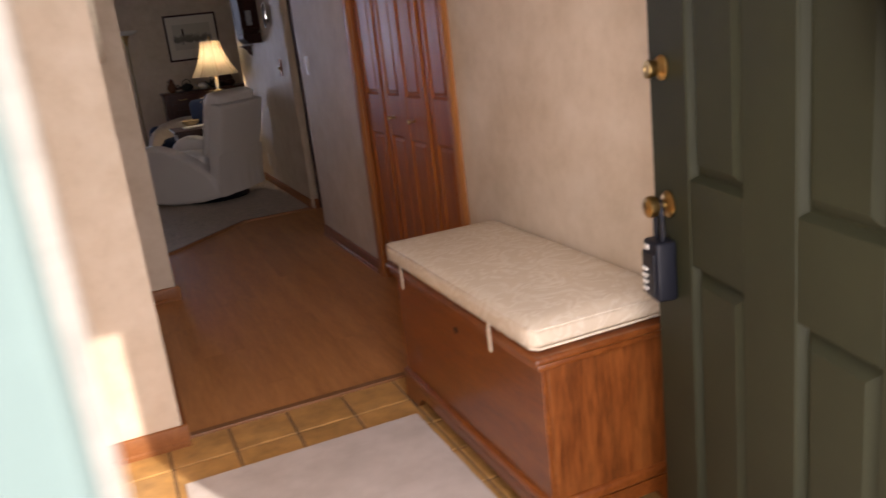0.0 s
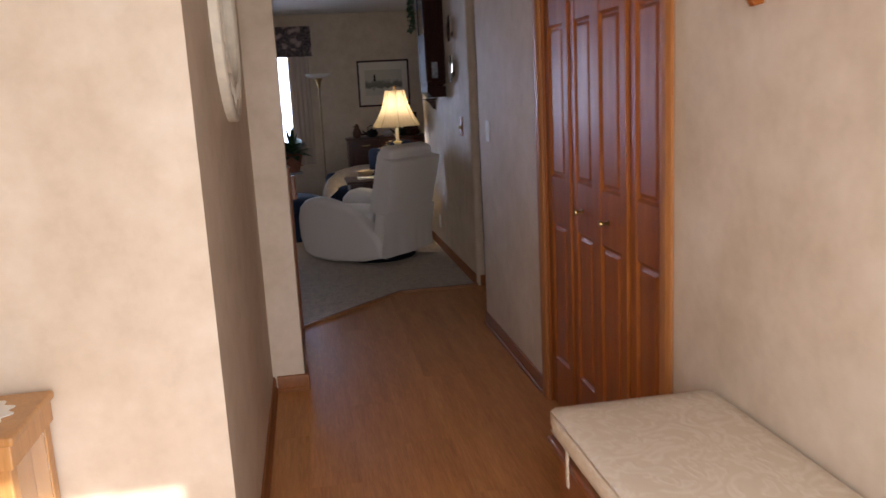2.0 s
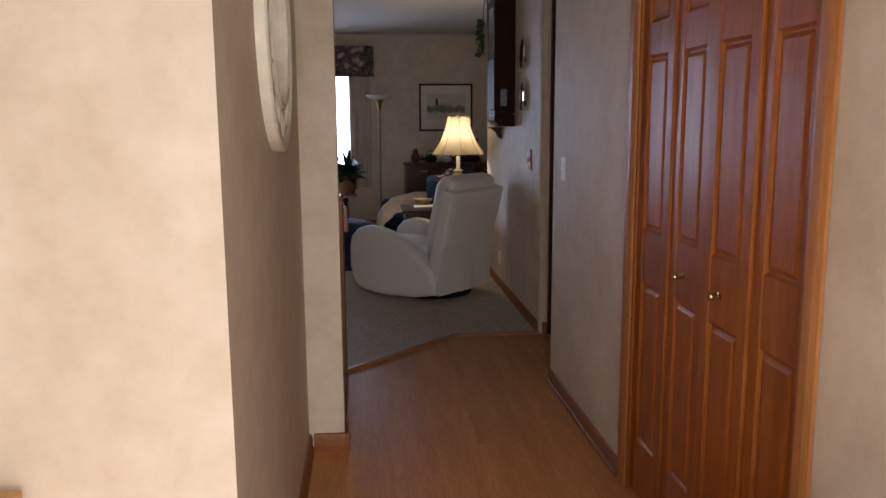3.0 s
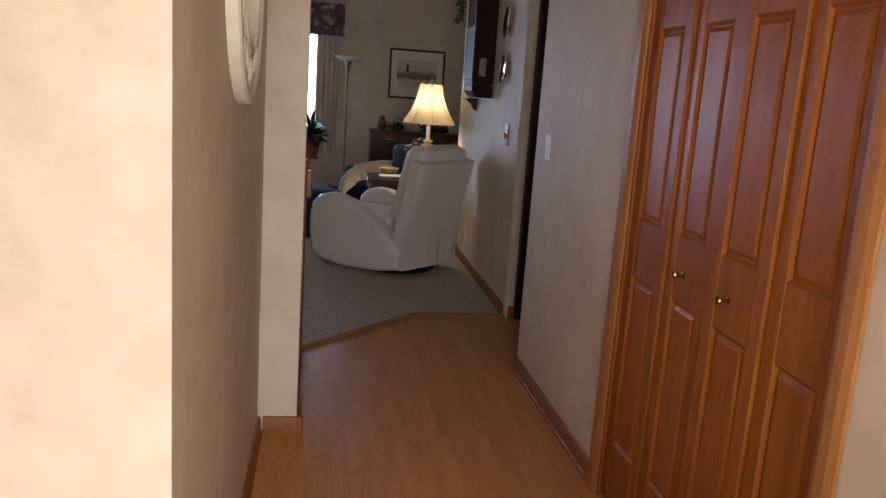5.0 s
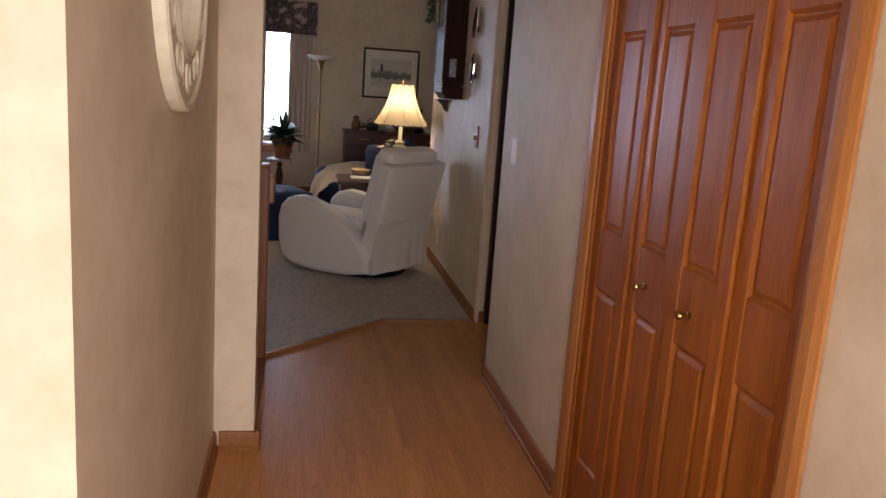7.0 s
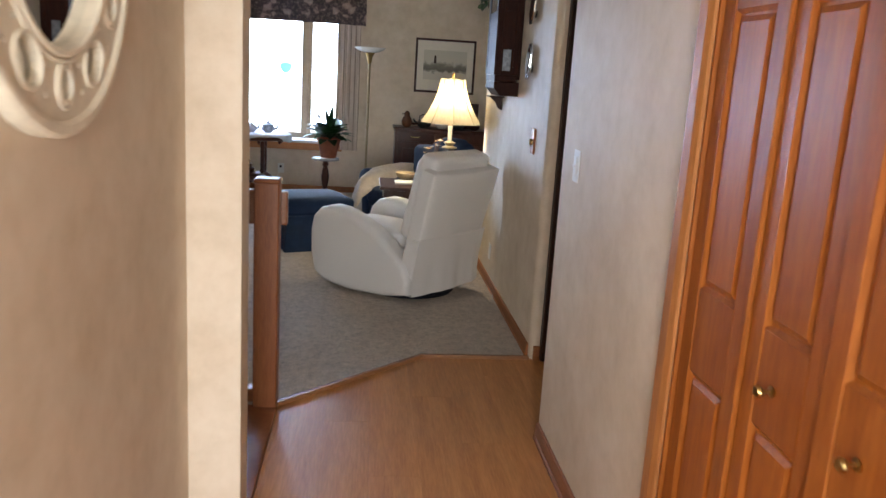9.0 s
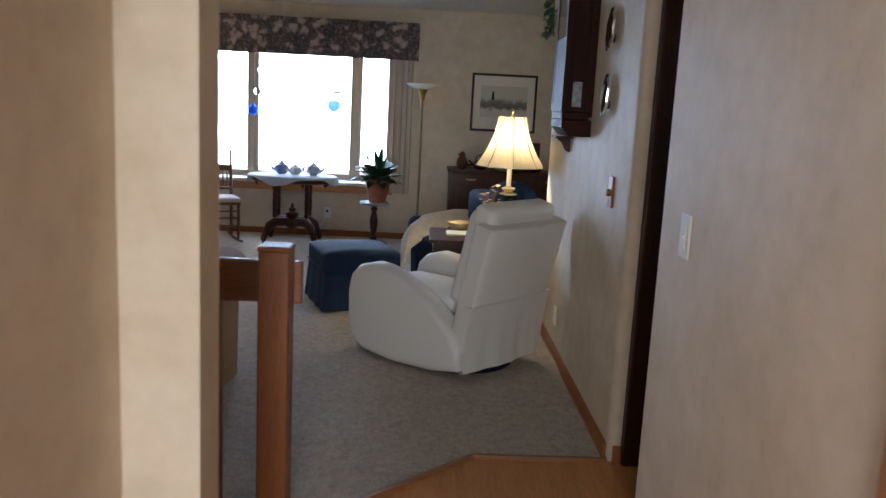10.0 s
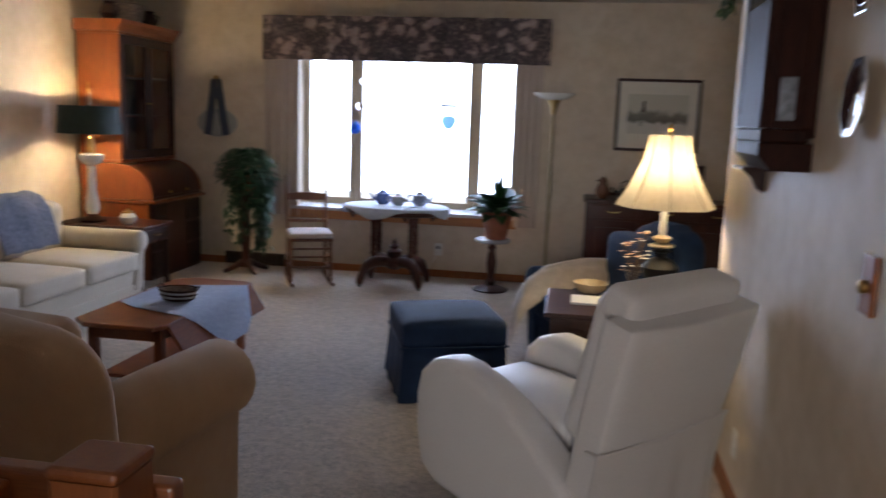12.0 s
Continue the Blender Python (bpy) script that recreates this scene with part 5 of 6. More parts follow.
def easy_chair(name, m, label, cloth_, w=0.90, d=0.86, back_h=0.92, arm_h=0.64, arm_r=0.115, seat_h=0.45, over=0.0):
    """A rolled-arm chair or sofa facing local +y, its middle at the origin."""
    t = thing(name, m, label, "armchair" if w < 1.4 else "sofa")
    hw, hd = w / 2, d / 2
    part("base", pillow(-hw + 0.09, hw - 0.09, -hd + 0.02, hd - 0.04, 0.04, seat_h - 0.14, 0.12), cloth_, t, smooth=60)
    part("skirt", pillow(-hw + 0.075, hw - 0.075, -hd + 0.01, hd - 0.03, 0.004, 0.15, 0.10), cloth_, t, smooth=60)
    k = 1 if w < 1.4 else 3
    sw = (w - 2 * (arm_r * 1.7)) / k
    for i in range(k):
        x0 = -hw + arm_r * 1.7 + i * sw
        part("seat_cushion", pillow(x0 + 0.004, x0 + sw - 0.004, -hd + 0.16, hd, seat_h - 0.15, seat_h, 0.5, 0.018), cloth_, t, smooth=60)
    for sgn in (-1, 1):
        bm = bmesh.new()
        outline = arc(sgn * (hw - arm_r), arm_h - arm_r, arm_r, -60, 240, 16) if sgn > 0 else arc(sgn * (hw - arm_r), arm_h - arm_r, arm_r, 240, -60, 16)
        lower = [(sgn * (hw - 0.20), 0.10), (sgn * (hw - 0.075), 0.10)]
        if sgn > 0:
            pts = [lower[1]] + outline + [lower[0]]
        else:
            pts = [lower[0]] + list(reversed(outline)) + [lower[1]]
            pts = [(-u, v) for u, v in [(hw - 0.075, 0.10)] + arc(hw - arm_r, arm_h - arm_r, arm_r, -60, 240, 16) + [(hw - 0.20, 0.10)]]
        prism(pts, -hd + 0.14, hd - 0.02, "y", 0.02, 3, bm=bm)
        arm = part("arm", bm, cloth_, t, smooth=50)
        part("arm_panel", lathe([(arm_r * 0.82, 0), (arm_r * 0.86, 0.008), (arm_r * 0.75, 0.014)], 28, m=Matrix.Translation((sgn * (hw - arm_r), hd - 0.022, arm_h - arm_r)) @ out_y), cloth_, arm, smooth=40)
    r = 0.17
    bw = hw - 0.09 + over
    outline = [(-bw, 0.10), (bw, 0.10), (bw, back_h - r)] + arc(bw - r, back_h - r, r, 0, 90, 8)[1:]
    outline += [(x, back_h + 0.025 * math.cos(x / hw * 1.5)) for x in np.linspace(hw - 0.30, -hw + 0.30, 7)] if w < 1.4 else []
    outline += arc(-bw + r, back_h - r, r, 90, 180, 8)
    bm = prism(outline, -hd - 0.02, -hd + 0.15, "y", 0.05, 4)
    for v in bm.verts:
        v.co.y -= 0.13 * max(0, v.co.z - 0.3)
    part("back", bm, cloth_, t, smooth=50)
    for i in range(k):
        x0 = -hw + arm_r * 1.5 + i * (w - 3 * arm_r) / k
        part("back_cushion", pillow(x0 + 0.004, x0 + (w - 3 * arm_r) / k - 0.004, -hd + 0.10, -hd + 0.30, seat_h - 0.02, back_h - 0.05, 0.6, 0, 10, m=Matrix.Translation((0, 0, 0))), cloth_, t, smooth=60)
    return t


easy_chair("armchair", Matrix.Translation((-0.27, 7.33, 0.012)) @ pose(0, 0, 0, 0, 0, -8), "cream rolled-arm armchair, warm bounce light put into its colour, its back to the railing", CREAM_BOUNCE, 0.98, 0.86, 0.95, 0.70, 0.135, 0.46, 0.16)
easy_chair("sofa", Matrix.Translation((-2.36, 9.66, 0.012)) @ pose(0, 0, 0, 0, 0, -90), "cream three-seat sofa along the lamp-lit wall", CREAM, 2.24, 0.92, 0.80, 0.55, 0.085, 0.40)
sofa_throw = thing("sofa_throw", Matrix.Translation((-2.62, 9.95, 0.50)), "grey and blue fringed throw over the sofa back", "throw")
bm = bmesh.new()
rows = []
for i in range(13):
    f = i / 12
    prof = [(-0.03, 0.20), (0.03, 0.345), (0.10, 0.372), (0.17, 0.345), (0.225, 0.25), (0.255, 0.12), (0.275, 0.0)]
    k = f * (len(prof) - 1)
    a, b = prof[int(min(k, len(prof) - 2))], prof[int(min(k, len(prof) - 2)) + 1]
    q = k - int(min(k, len(prof) - 2))
    x, z = a[0] + (b[0] - a[0]) * q, a[1] + (b[1] - a[1]) * q
    rows.append([(x + 0.006 * math.sin(j * 1.7), -0.28 + 0.07 * j + 0.10 * f, z + 0.006 * math.sin(j * 2.3 + i)) for j in range(9)])
top = [[bm.verts.new(p) for p in r] for r in rows]
low = [[bm.verts.new((p[0] - 0.004, p[1], p[2] - 0.010)) for p in r] for r in rows]
for i in range(12):
    for j in range(8):
        bm.faces.new((top[i][j], top[i][j + 1], top[i + 1][j + 1], top[i + 1][j]))
        bm.faces.new((low[i][j], low[i + 1][j], low[i + 1][j + 1], low[i][j + 1]))
for i in range(12):
    for j in (0, 8):
        bm.faces.new((top[i][j], top[i + 1][j], low[i + 1][j], low[i][j]))
for j in range(8):
    for i in (0, 12):
        bm.faces.new((top[i][j], top[i][j + 1], low[i][j + 1], low[i][j]))
part("weave", bm, THROW, sofa_throw, smooth=60)

blue_chair = easy_chair("blue_armchair", Matrix.Translation((1.53, 9.99, 0.012)) @ pose(0, 0, 0, 0, 0, 118), "denim blue rolled-arm armchair behind the side table", BLUE, 0.80, 0.78, 0.86, 0.58, 0.10, 0.44)
knit = thing("knitted_throw", Matrix.Translation((1.19, 9.96, 0.0)), "oatmeal knitted throw over the blue armchair's arm", "throw")
bm, rows = bmesh.new(), []
prof = [(-0.22, 0.34), (-0.195, 0.44), (-0.15, 0.53), (-0.06, 0.595), (0.06, 0.625), (0.20, 0.640), (0.32, 0.640), (0.40, 0.625)]
for i, (u, z) in enumerate(prof):
    w = 0.155 - 0.006 * i + 0.02 * math.sin(i * 0.9)
    rows.append([Vector((u + 0.012 * math.sin(j * 2 + i), 0.02 + 0.56 * (u + 0.24) - 0.04 + (j / 10 - 0.5) * 2 * w, z - (0.15 if j < 5 else 0.09) * abs(j / 10 - 0.5) ** 2 * 4 + 0.010 * math.sin(j * 1.9 + i))) for j in range(11)])
top = [[bm.verts.new(p) for p in r] for r in rows]
low = [[bm.verts.new(p - Vector((0, 0, 0.03))) for p in r] for r in rows]
n1, n2 = len(rows) - 1, 10
for i in range(n1):
    for j in range(n2):
        bm.faces.new((top[i][j], top[i][j + 1], top[i + 1][j + 1], top[i + 1][j]))
        bm.faces.new((low[i][j], low[i + 1][j], low[i + 1][j + 1], low[i][j + 1]))
    for j in (0, n2):
        bm.faces.new((top[i][j], top[i + 1][j], low[i + 1][j], low[i][j]))
for j in range(n2):
    for i in (0, n1):
        bm.faces.new((top[i][j], top[i][j + 1], low[i][j + 1], low[i][j]))
bmesh.ops.subdivide_edges(bm, edges=bm.edges[:], cuts=1, smooth=0.6, use_grid_fill=True)
part("knit", bm, KNIT, knit, smooth=80)

# side table, lamp, bowl, flowers
side_table = thing("side_table", Matrix.Translation((1.47, 9.15, 0.012)), "dark cherry side table between the two chairs", "table")
part("tabletop", box(-0.28, 0.36, -0.30, 0.28, 0.565, 0.588, 0.006, 2), DARK, side_table)
part("apron", box(-0.25, 0.33, -0.27, 0.25, 0.47, 0.564, 0.003), DARK, side_table)
for x in (-0.25, 0.29):
    for y in (-0.27, 0.21):
        part("leg", box(x, x + 0.04, y, y + 0.04, 0, 0.469, 0.004), DARK, side_table)
part("lower_shelf", box(-0.21, 0.29, -0.23, 0.21, 0.15, 0.168, 0.003), DARK, side_table)
lamp = thing("table_lamp", Matrix.Translation((1.735, 9.20, 0.601)), "lit table lamp with cream bell shade and dark urn base", "lamp")
part("base", lathe([(0.085, 0), (0.09, 0.01), (0.07, 0.03), (0.035, 0.05), (0.055, 0.09), (0.085, 0.15), (0.088, 0.19), (0.06, 0.225), (0.028, 0.24), (0.03, 0.262), (0.05, 0.27), (0.022, 0.285)], 28), STEEL, lamp, "dark bronze urn base", 40)
part("collar", lathe([(0.022, 0.286), (0.06, 0.292), (0.062, 0.300), (0.025, 0.312), (0.045, 0.33), (0.047, 0.338), (0.018, 0.35)], 24), plain("pale_brass", (0.62, 0.52, 0.34), 0.3, 0.9), lamp, smooth=40)
part("candle_tube", lathe([(0.0175, 0.351), (0.0175, 0.47)], 20), OPAL, lamp, smooth=40)
part("harp", tube([(0, -0.01, 0.47), (0, -0.055, 0.55), (0, -0.06, 0.68), (0, -0.02, 0.80), (0, 0.02, 0.80), (0, 0.06, 0.68), (0, 0.055, 0.55), (0, 0.01, 0.47)], 0.002, 5), BRASS, lamp)
part("shade", sheet_lathe([(0.238, 0.49), (0.228, 0.51), (0.188, 0.57), (0.153, 0.64), (0.124, 0.71), (0.104, 0.79), (0.098, 0.835)], 64, 8, 0.012), SHADE, lamp, "glowing cream ribbed bell shade", 50)
for k in range(8):
    a = 2 * math.pi * k / 8
    part("shade_rib", tube([((r + 0.002) * math.cos(a), (r + 0.002) * math.sin(a), z) for r, z in ((0.238, 0.49), (0.188, 0.57), (0.153, 0.64), (0.124, 0.71), (0.104, 0.79), (0.098, 0.835))], 0.0032, 5), plain("shade_braid", (0.36, 0.29, 0.19), 0.8) if k == 0 else bpy.data.materials["shade_braid"], lamp)
part("finial", lathe([(0.004, 0.80), (0.012, 0.84), (0.006, 0.852), (0.013, 0.868), (0.003, 0.89)], 14), BRASS, lamp, smooth=40)
bowl = thing("pottery_bowl", Matrix.Translation((1.41, 9.36, 0.603)), "cream and brown pottery bowl on the side table", "bowl")
part("bowl", lathe([(0.045, 0), (0.075, 0.02), (0.092, 0.055), (0.088, 0.056), (0.07, 0.025), (0.03, 0.012)], 28), plain("cream_pottery", (0.55, 0.42, 0.24), 0.35), bowl, smooth=40)
napkin = thing("paper_stack", Matrix.Translation((1.43, 9.15, 0.601)), "folded papers lying on the side table", "papers")
part("sheet", box(-0.12, 0.12, -0.09, 0.09, 0, 0.012, 0.002), WHITE, napkin)
vase = thing("flower_vase", Matrix.Translation((1.62, 9.36, 0.601)), "glass vase of dried orange and cream flowers", "vase")
part("glass", lathe([(0.035, 0), (0.04, 0.01), (0.028, 0.07), (0.04, 0.14), (0.038, 0.14), (0.025, 0.07), (0.03, 0.012)], 20), GLASS, vase, smooth=40)
rnd = random.Random(12)
stems, blooms, tips = bmesh.new(), bmesh.new(), bmesh.new()
for k in range(34):
    a, r = rnd.random() * 6.28, 0.02 + 0.06 * rnd.random()
    tip = Vector((r * math.cos(a), r * math.sin(a), 0.12 + 0.22 * rnd.random()))
    tube([(0.01 * math.cos(a), 0.01 * math.sin(a), 0.03), tip * 0.6 + Vector((0, 0, 0.05)), tip], 0.0016, 5, stems)
    tgt = blooms if k % 2 else tips
    leaves(tgt, [(tip, (math.cos(q), math.sin(q), 0.6), 1.0) for q in np.linspace(0, 5.2, 6)], 0.022, 0.012)
part("stems", stems, TWIG, vase), tagged(part("orange_blooms", blooms, ORANGEFLOWER, vase), kind="stuff"), tagged(part("cream_blooms", tips, MATBOARD, vase), kind="stuff")

# coffee table with cloth and basket
ct = thing("coffee_table", Matrix.Translation((-0.88, 9.23, 0.012)), "cherry coffee table with canted corners and a dropped leaf", "table")
part("tabletop", prism([(-0.26, -0.50), (-0.17, -0.58), (0.20, -0.58), (0.24, -0.52), (0.24, 0.54), (0.18, 0.58), (-0.17, 0.58), (-0.26, 0.48)], 0.395, 0.418, "z", 0.005), CHERRY, ct)
part("apron", box(-0.19, 0.19, -0.50, 0.50, 0.32, 0.394, 0.004), CHERRY, ct)
for x in (-0.20, 0.16):
    for y in (-0.50, 0.46):
        part("leg", box(x, x + 0.045, y, y + 0.045, 0, 0.393, 0.005), CHERRY, ct)
leafm = Matrix.Translation((0.243, 0, 0.412)) @ Matrix.Rotation(radians(58), 4, "Y")
part("drop_leaf", box(0, 0.17, -0.50, 0.52, -0.018, 0, 0.004, m=leafm), CHERRY_MATT, ct, "cherry leaf hanging at an angle")
part("stretcher_shelf", box(-0.17, 0.17, -0.45, 0.45, 0.10, 0.118, 0.003), CHERRY, ct)
run = thing("table_runner", Matrix.Translation((-0.88, 9.23, 0.431)), "grey-blue lace-edged runner laid across the coffee table", "table cloth")
bm = bmesh.new()
prof = [(-0.30, -0.16), (-0.28, -0.02), (-0.24, 0.002), (-0.10, 0.002), (0.10, 0.002), (0.235, 0.002), (0.275, -0.045), (0.34, -0.15), (0.37, -0.20)]
prof = prof[2:]
ws = [0.20, 0.30, 0.36, 0.40, 0.33, 0.22, 0.10]
rows = [[Vector((u + 0.003, 0.06 + w * (j / 8 * 2 - 1), z + 0.002 * math.sin(j * 2 + i))) for j in range(9)] for i, ((u, z), w) in enumerate(zip(prof, ws))]
top = [[bm.verts.new(p) for p in r] for r in rows]
low = [[bm.verts.new(p + Vector((-0.001, 0, -0.003))) for p in r] for r in rows]
for i in range(len(rows) - 1):
    for j in range(8):
        bm.faces.new((top[i][j], top[i][j + 1], top[i + 1][j + 1], top[i + 1][j]))
        bm.faces.new((low[i][j], low[i + 1][j], low[i + 1][j + 1], low[i][j + 1]))
part("linen", bm, RUNNER, run, smooth=60)
basket = thing("basket_bowl", Matrix.Translation((-0.83, 9.20, 0.437)) @ Matrix.Scale(0.88, 4), "woven brown and white basket with handles", "basket")
BASKET = plain("striped_weave", (0.22, 0.17, 0.13), 0.8, vary=0.6, scale=60, bumpy=0.8)
part("weave", lathe([(0.08, 0), (0.105, 0.025), (0.118, 0.065), (0.125, 0.07), (0.112, 0.066), (0.098, 0.028), (0.07, 0.012)], 30, sx=1.0, sy=0.8), BASKET, basket, smooth=40)
for k, (r, z) in enumerate(((0.094, 0.012), (0.108, 0.026), (0.112, 0.040), (0.117, 0.054))):
    part("coil", tube([(r * math.cos(a), 0.8 * r * math.sin(a), z) for a in np.linspace(0, 2 * math.pi, 36)], 0.0062, 6), WHITECHINA if k % 2 else DARK, basket, smooth=50)
part("rim", tube([(0.122 * math.cos(a), 0.098 * math.sin(a), 0.070) for a in np.linspace(0, 2 * math.pi, 36)], 0.006, 6), DARK, basket, smooth=50)
for sgn in (-1, 1):
    part("handle", tube([(sgn * 0.118, -0.03, 0.07), (sgn * 0.125, -0.02, 0.092), (sgn * 0.125, 0.02, 0.092), (sgn * 0.118, 0.03, 0.07)], 0.005, 6), DARK, basket)

# end table, desk lamp, jar
et = thing("end_table", Matrix.Translation((-2.75, 10.83, 0.012)), "dark cherry end table with a drawer beside the sofa", "table")
part("tabletop", box(0, 0.77, 0, 0.47, 0.525, 0.548, 0.007, 2), DARKCHERRY, et)
part("case", box(0.02, 0.735, 0.02, 0.45, 0.40, 0.524, 0.003), DARKCHERRY, et)
dr = part("drawer", box(0.736, 0.748, 0.05, 0.42, 0.415, 0.51, 0.004), DARK, et)
part("pull", tube([(0.748, 0.20, 0.47), (0.765, 0.21, 0.46), (0.765, 0.26, 0.46), (0.748, 0.27, 0.47)], 0.004, 6), BRASS, dr)
for x in (0.02, 0.70):
    for y in (0.02, 0.415):
        part("leg", box(x, x + 0.035, y, y + 0.035, 0, 0.399, 0.004), DARK, et)
dl = thing("desk_lamp", Matrix.Translation((-2.52, 11.0, 0.562)), "lit white glass column lamp with a dark green drum shade", "lamp")
part("foot", lathe([(0.10, 0), (0.105, 0.012), (0.075, 0.03), (0.045, 0.045), (0.04, 0.06)], 28), DARK, dl, smooth=40)
part("column", lathe([(0.04, 0.061), (0.055, 0.10), (0.05, 0.16), (0.034, 0.25), (0.032, 0.42), (0.04, 0.44)], 28), OPAL, dl, "white opal glass column", 40)
part("font", lathe([(0.03, 0.445), (0.075, 0.47), (0.095, 0.50), (0.095, 0.535), (0.05, 0.545)], 28), OPAL, dl, "white pressed-glass font", 40)
part("burner", lathe([(0.03, 0.546), (0.03, 0.66), (0.02, 0.67)], 20), BRASS, dl, smooth=40)
part("shade", sheet_lathe([(0.245, 0.70), (0.225, 0.915)], 48), GREENSHADE, dl, "dark green opaque drum shade", 40)
part("chimney", sheet_lathe([(0.024, 0.67), (0.03, 0.74), (0.02, 0.84), (0.016, 1.02)], 20), GLASS, dl, "clear glass chimney", 40)
part("finial", lathe([(0.004, 1.02), (0.014, 1.04), (0.005, 1.06), (0.003, 1.10)], 12), BRASS, dl, smooth=40)
jar = thing("ginger_jar", Matrix.Translation((-2.20, 10.98, 0.562)), "small white lidded jar on the end table", "jar")
part("body", lathe([(0.04, 0), (0.065, 0.03), (0.068, 0.055), (0.045, 0.085)], 24), OPAL, jar, smooth=40)
part("lid", lathe([(0.04, 0.086), (0.042, 0.098), (0.015, 0.105), (0.012, 0.118), (0.003, 0.122)], 20), BRASS, jar, "gilt lid", 40)

# roll-top secretary
sec = thing("rolltop_secretary", Matrix.Translation((-2.87, 11.38, 0.012)) @ Matrix.Diagonal((1.08, 1, 1, 1)), "cherry roll-top secretary desk with a glazed bookcase above", "secretary desk")
SW = 0.90
low = [(0.0, 0.0), (0.60, 0.0), (0.60, 0.665), (0.0, 0.665)]
part("pedestal", box(0, 0.570, 0.0, SW, 0.0, 0.66, 0.005), CHERRY, sec)
# Darker cherry here puts the unlit front's shade into its colour.
part("front_frame", box(0.571, 0.585, 0.004, SW - 0.004, 0.0, 0.659, 0.003), DARKCHERRY, sec)
part("writing_board", box(0, 0.635, -0.012, SW + 0.012, 0.661, 0.69, 0.008, 2), CHERRY, sec)
curve = [(0.0, 0.691), (0.60, 0.691)] + arc(0.33, 0.715, 0.275, 0, 85, 10) + [(0.0, 0.995)]
part("roll_side", prism(curve, 0.0, 0.03, "y", 0.003), CHERRY, sec), part("roll_side", prism(curve, SW - 0.03, SW, "y", 0.003), CHERRY, sec)
outer, inner = arc(0.33, 0.715, 0.268, 0, 88, 24), arc(0.33, 0.715, 0.250, 0, 88, 24)
part("roll_cover", prism(outer + list(reversed(inner)), 0.031, SW - 0.031, "y"), DARKCHERRY, sec, "polished dark cherry roll cover", 50)
part("cover_rail", box(0.575, 0.606, 0.031, SW - 0.031, 0.692, 0.714, 0.004), DARKCHERRY, sec)
for yy in (0.30, 0.60):
    part("cover_knob", ball(0.013), BRASS, sec, smooth=50).location = (0.612, yy, 0.745)
part("deck", box(0.0, 0.36, -0.005, SW + 0.005, 0.996, 1.022, 0.005), CHERRY, sec)
part("bookcase_side", box(0.0, 0.36, 0.0, 0.022, 1.023, 2.06, 0.003), CHERRY, sec), part("bookcase_side", box(0.0, 0.36, SW - 0.022, SW, 1.023, 2.06, 0.003), CHERRY, sec)
part("bookcase_back", box(0.0, 0.012, 0.023, SW - 0.023, 1.023, 2.06), DARK, sec)
part("bookcase_top", box(0.0, 0.36, 0.0, SW, 2.061, 2.08), CHERRY, sec)
part("cornice", prism([(0.0, 2.081), (0.365, 2.081), (0.375, 2.11), (0.405, 2.145), (0.415, 2.175), (0.0, 2.175)], -0.03, SW + 0.03, "y"), CHERRY, sec)
for z in (1.38, 1.72):
    part("bookcase_shelf", box(0.013, 0.32, 0.023, SW - 0.023, z, z + 0.016), CHERRY, sec)
for y0, y1 in ((0.022, SW / 2 - 0.002), (SW / 2 + 0.002, SW - 0.022)):
    bm = box(0.345, 0.366, y0, y0 + 0.055, 1.03, 2.055, 0.003)
    box(0.345, 0.366, y1 - 0.055, y1, 1.03, 2.055, 0.003, bm=bm), box(0.346, 0.365, y0 + 0.055, y1 - 0.055, 1.03, 1.10, bm=bm), box(0.346, 0.365, y0 + 0.055, y1 - 0.055, 1.985, 2.055, bm=bm)
    d_ = part("glazed_door", bm, DARK, sec)
    part("pane", box(0.352, 0.356, y0 + 0.055, y1 - 0.055, 1.10, 1.985), GLASS, d_)
    part("door_pull", ball(0.009), BRASS, d_).location = (0.372, (y1 - 0.02 if y0 < 0.1 else y0 + 0.02), 1.50)
for z0, z1 in ((0.04, 0.24), (0.26, 0.44), (0.46, 0.64)):
    for y0, y1 in ((0.02, 0.27), (0.63, 0.88)):
        d_ = part("drawer", box(0.586, 0.600, y0, y1, z0, z1, 0.004), DARK, sec)
        part("pull", tube([(0.60, (y0 + y1) / 2 - 0.04, (z0 + z1) / 2), (0.618, (y0 + y1) / 2 - 0.03, (z0 + z1) / 2 - 0.01), (0.618, (y0 + y1) / 2 + 0.03, (z0 + z1) / 2 - 0.01), (0.60, (y0 + y1) / 2 + 0.04, (z0 + z1) / 2)], 0.005, 6), STEEL, d_)
hamper = thing("woven_hamper", Matrix.Translation((-2.68, 11.80, 2.188)), "dark woven basket stored on top of the secretary", "basket")
part("weave", lathe([(0.13, 0), (0.17, 0.06), (0.18, 0.16), (0.165, 0.17), (0.15, 0.06), (0.10, 0.02)], 30), BASKET, hamper, smooth=40)
for yy in (11.48, 12.12):
    jug = thing("dark_jug", Matrix.Translation((-2.62, yy, 2.188)), "small dark pottery jug on top of the secretary", "jug")
    part("body", lathe([(0.05, 0), (0.075, 0.05), (0.06, 0.10), (0.035, 0.13), (0.045, 0.15)], 22), DARK, jug, smooth=40)
    part("handle", tube([(0.05, 0, 0.12), (0.095, 0, 0.10), (0.07, 0, 0.05)], 0.007, 6), DARK, jug)

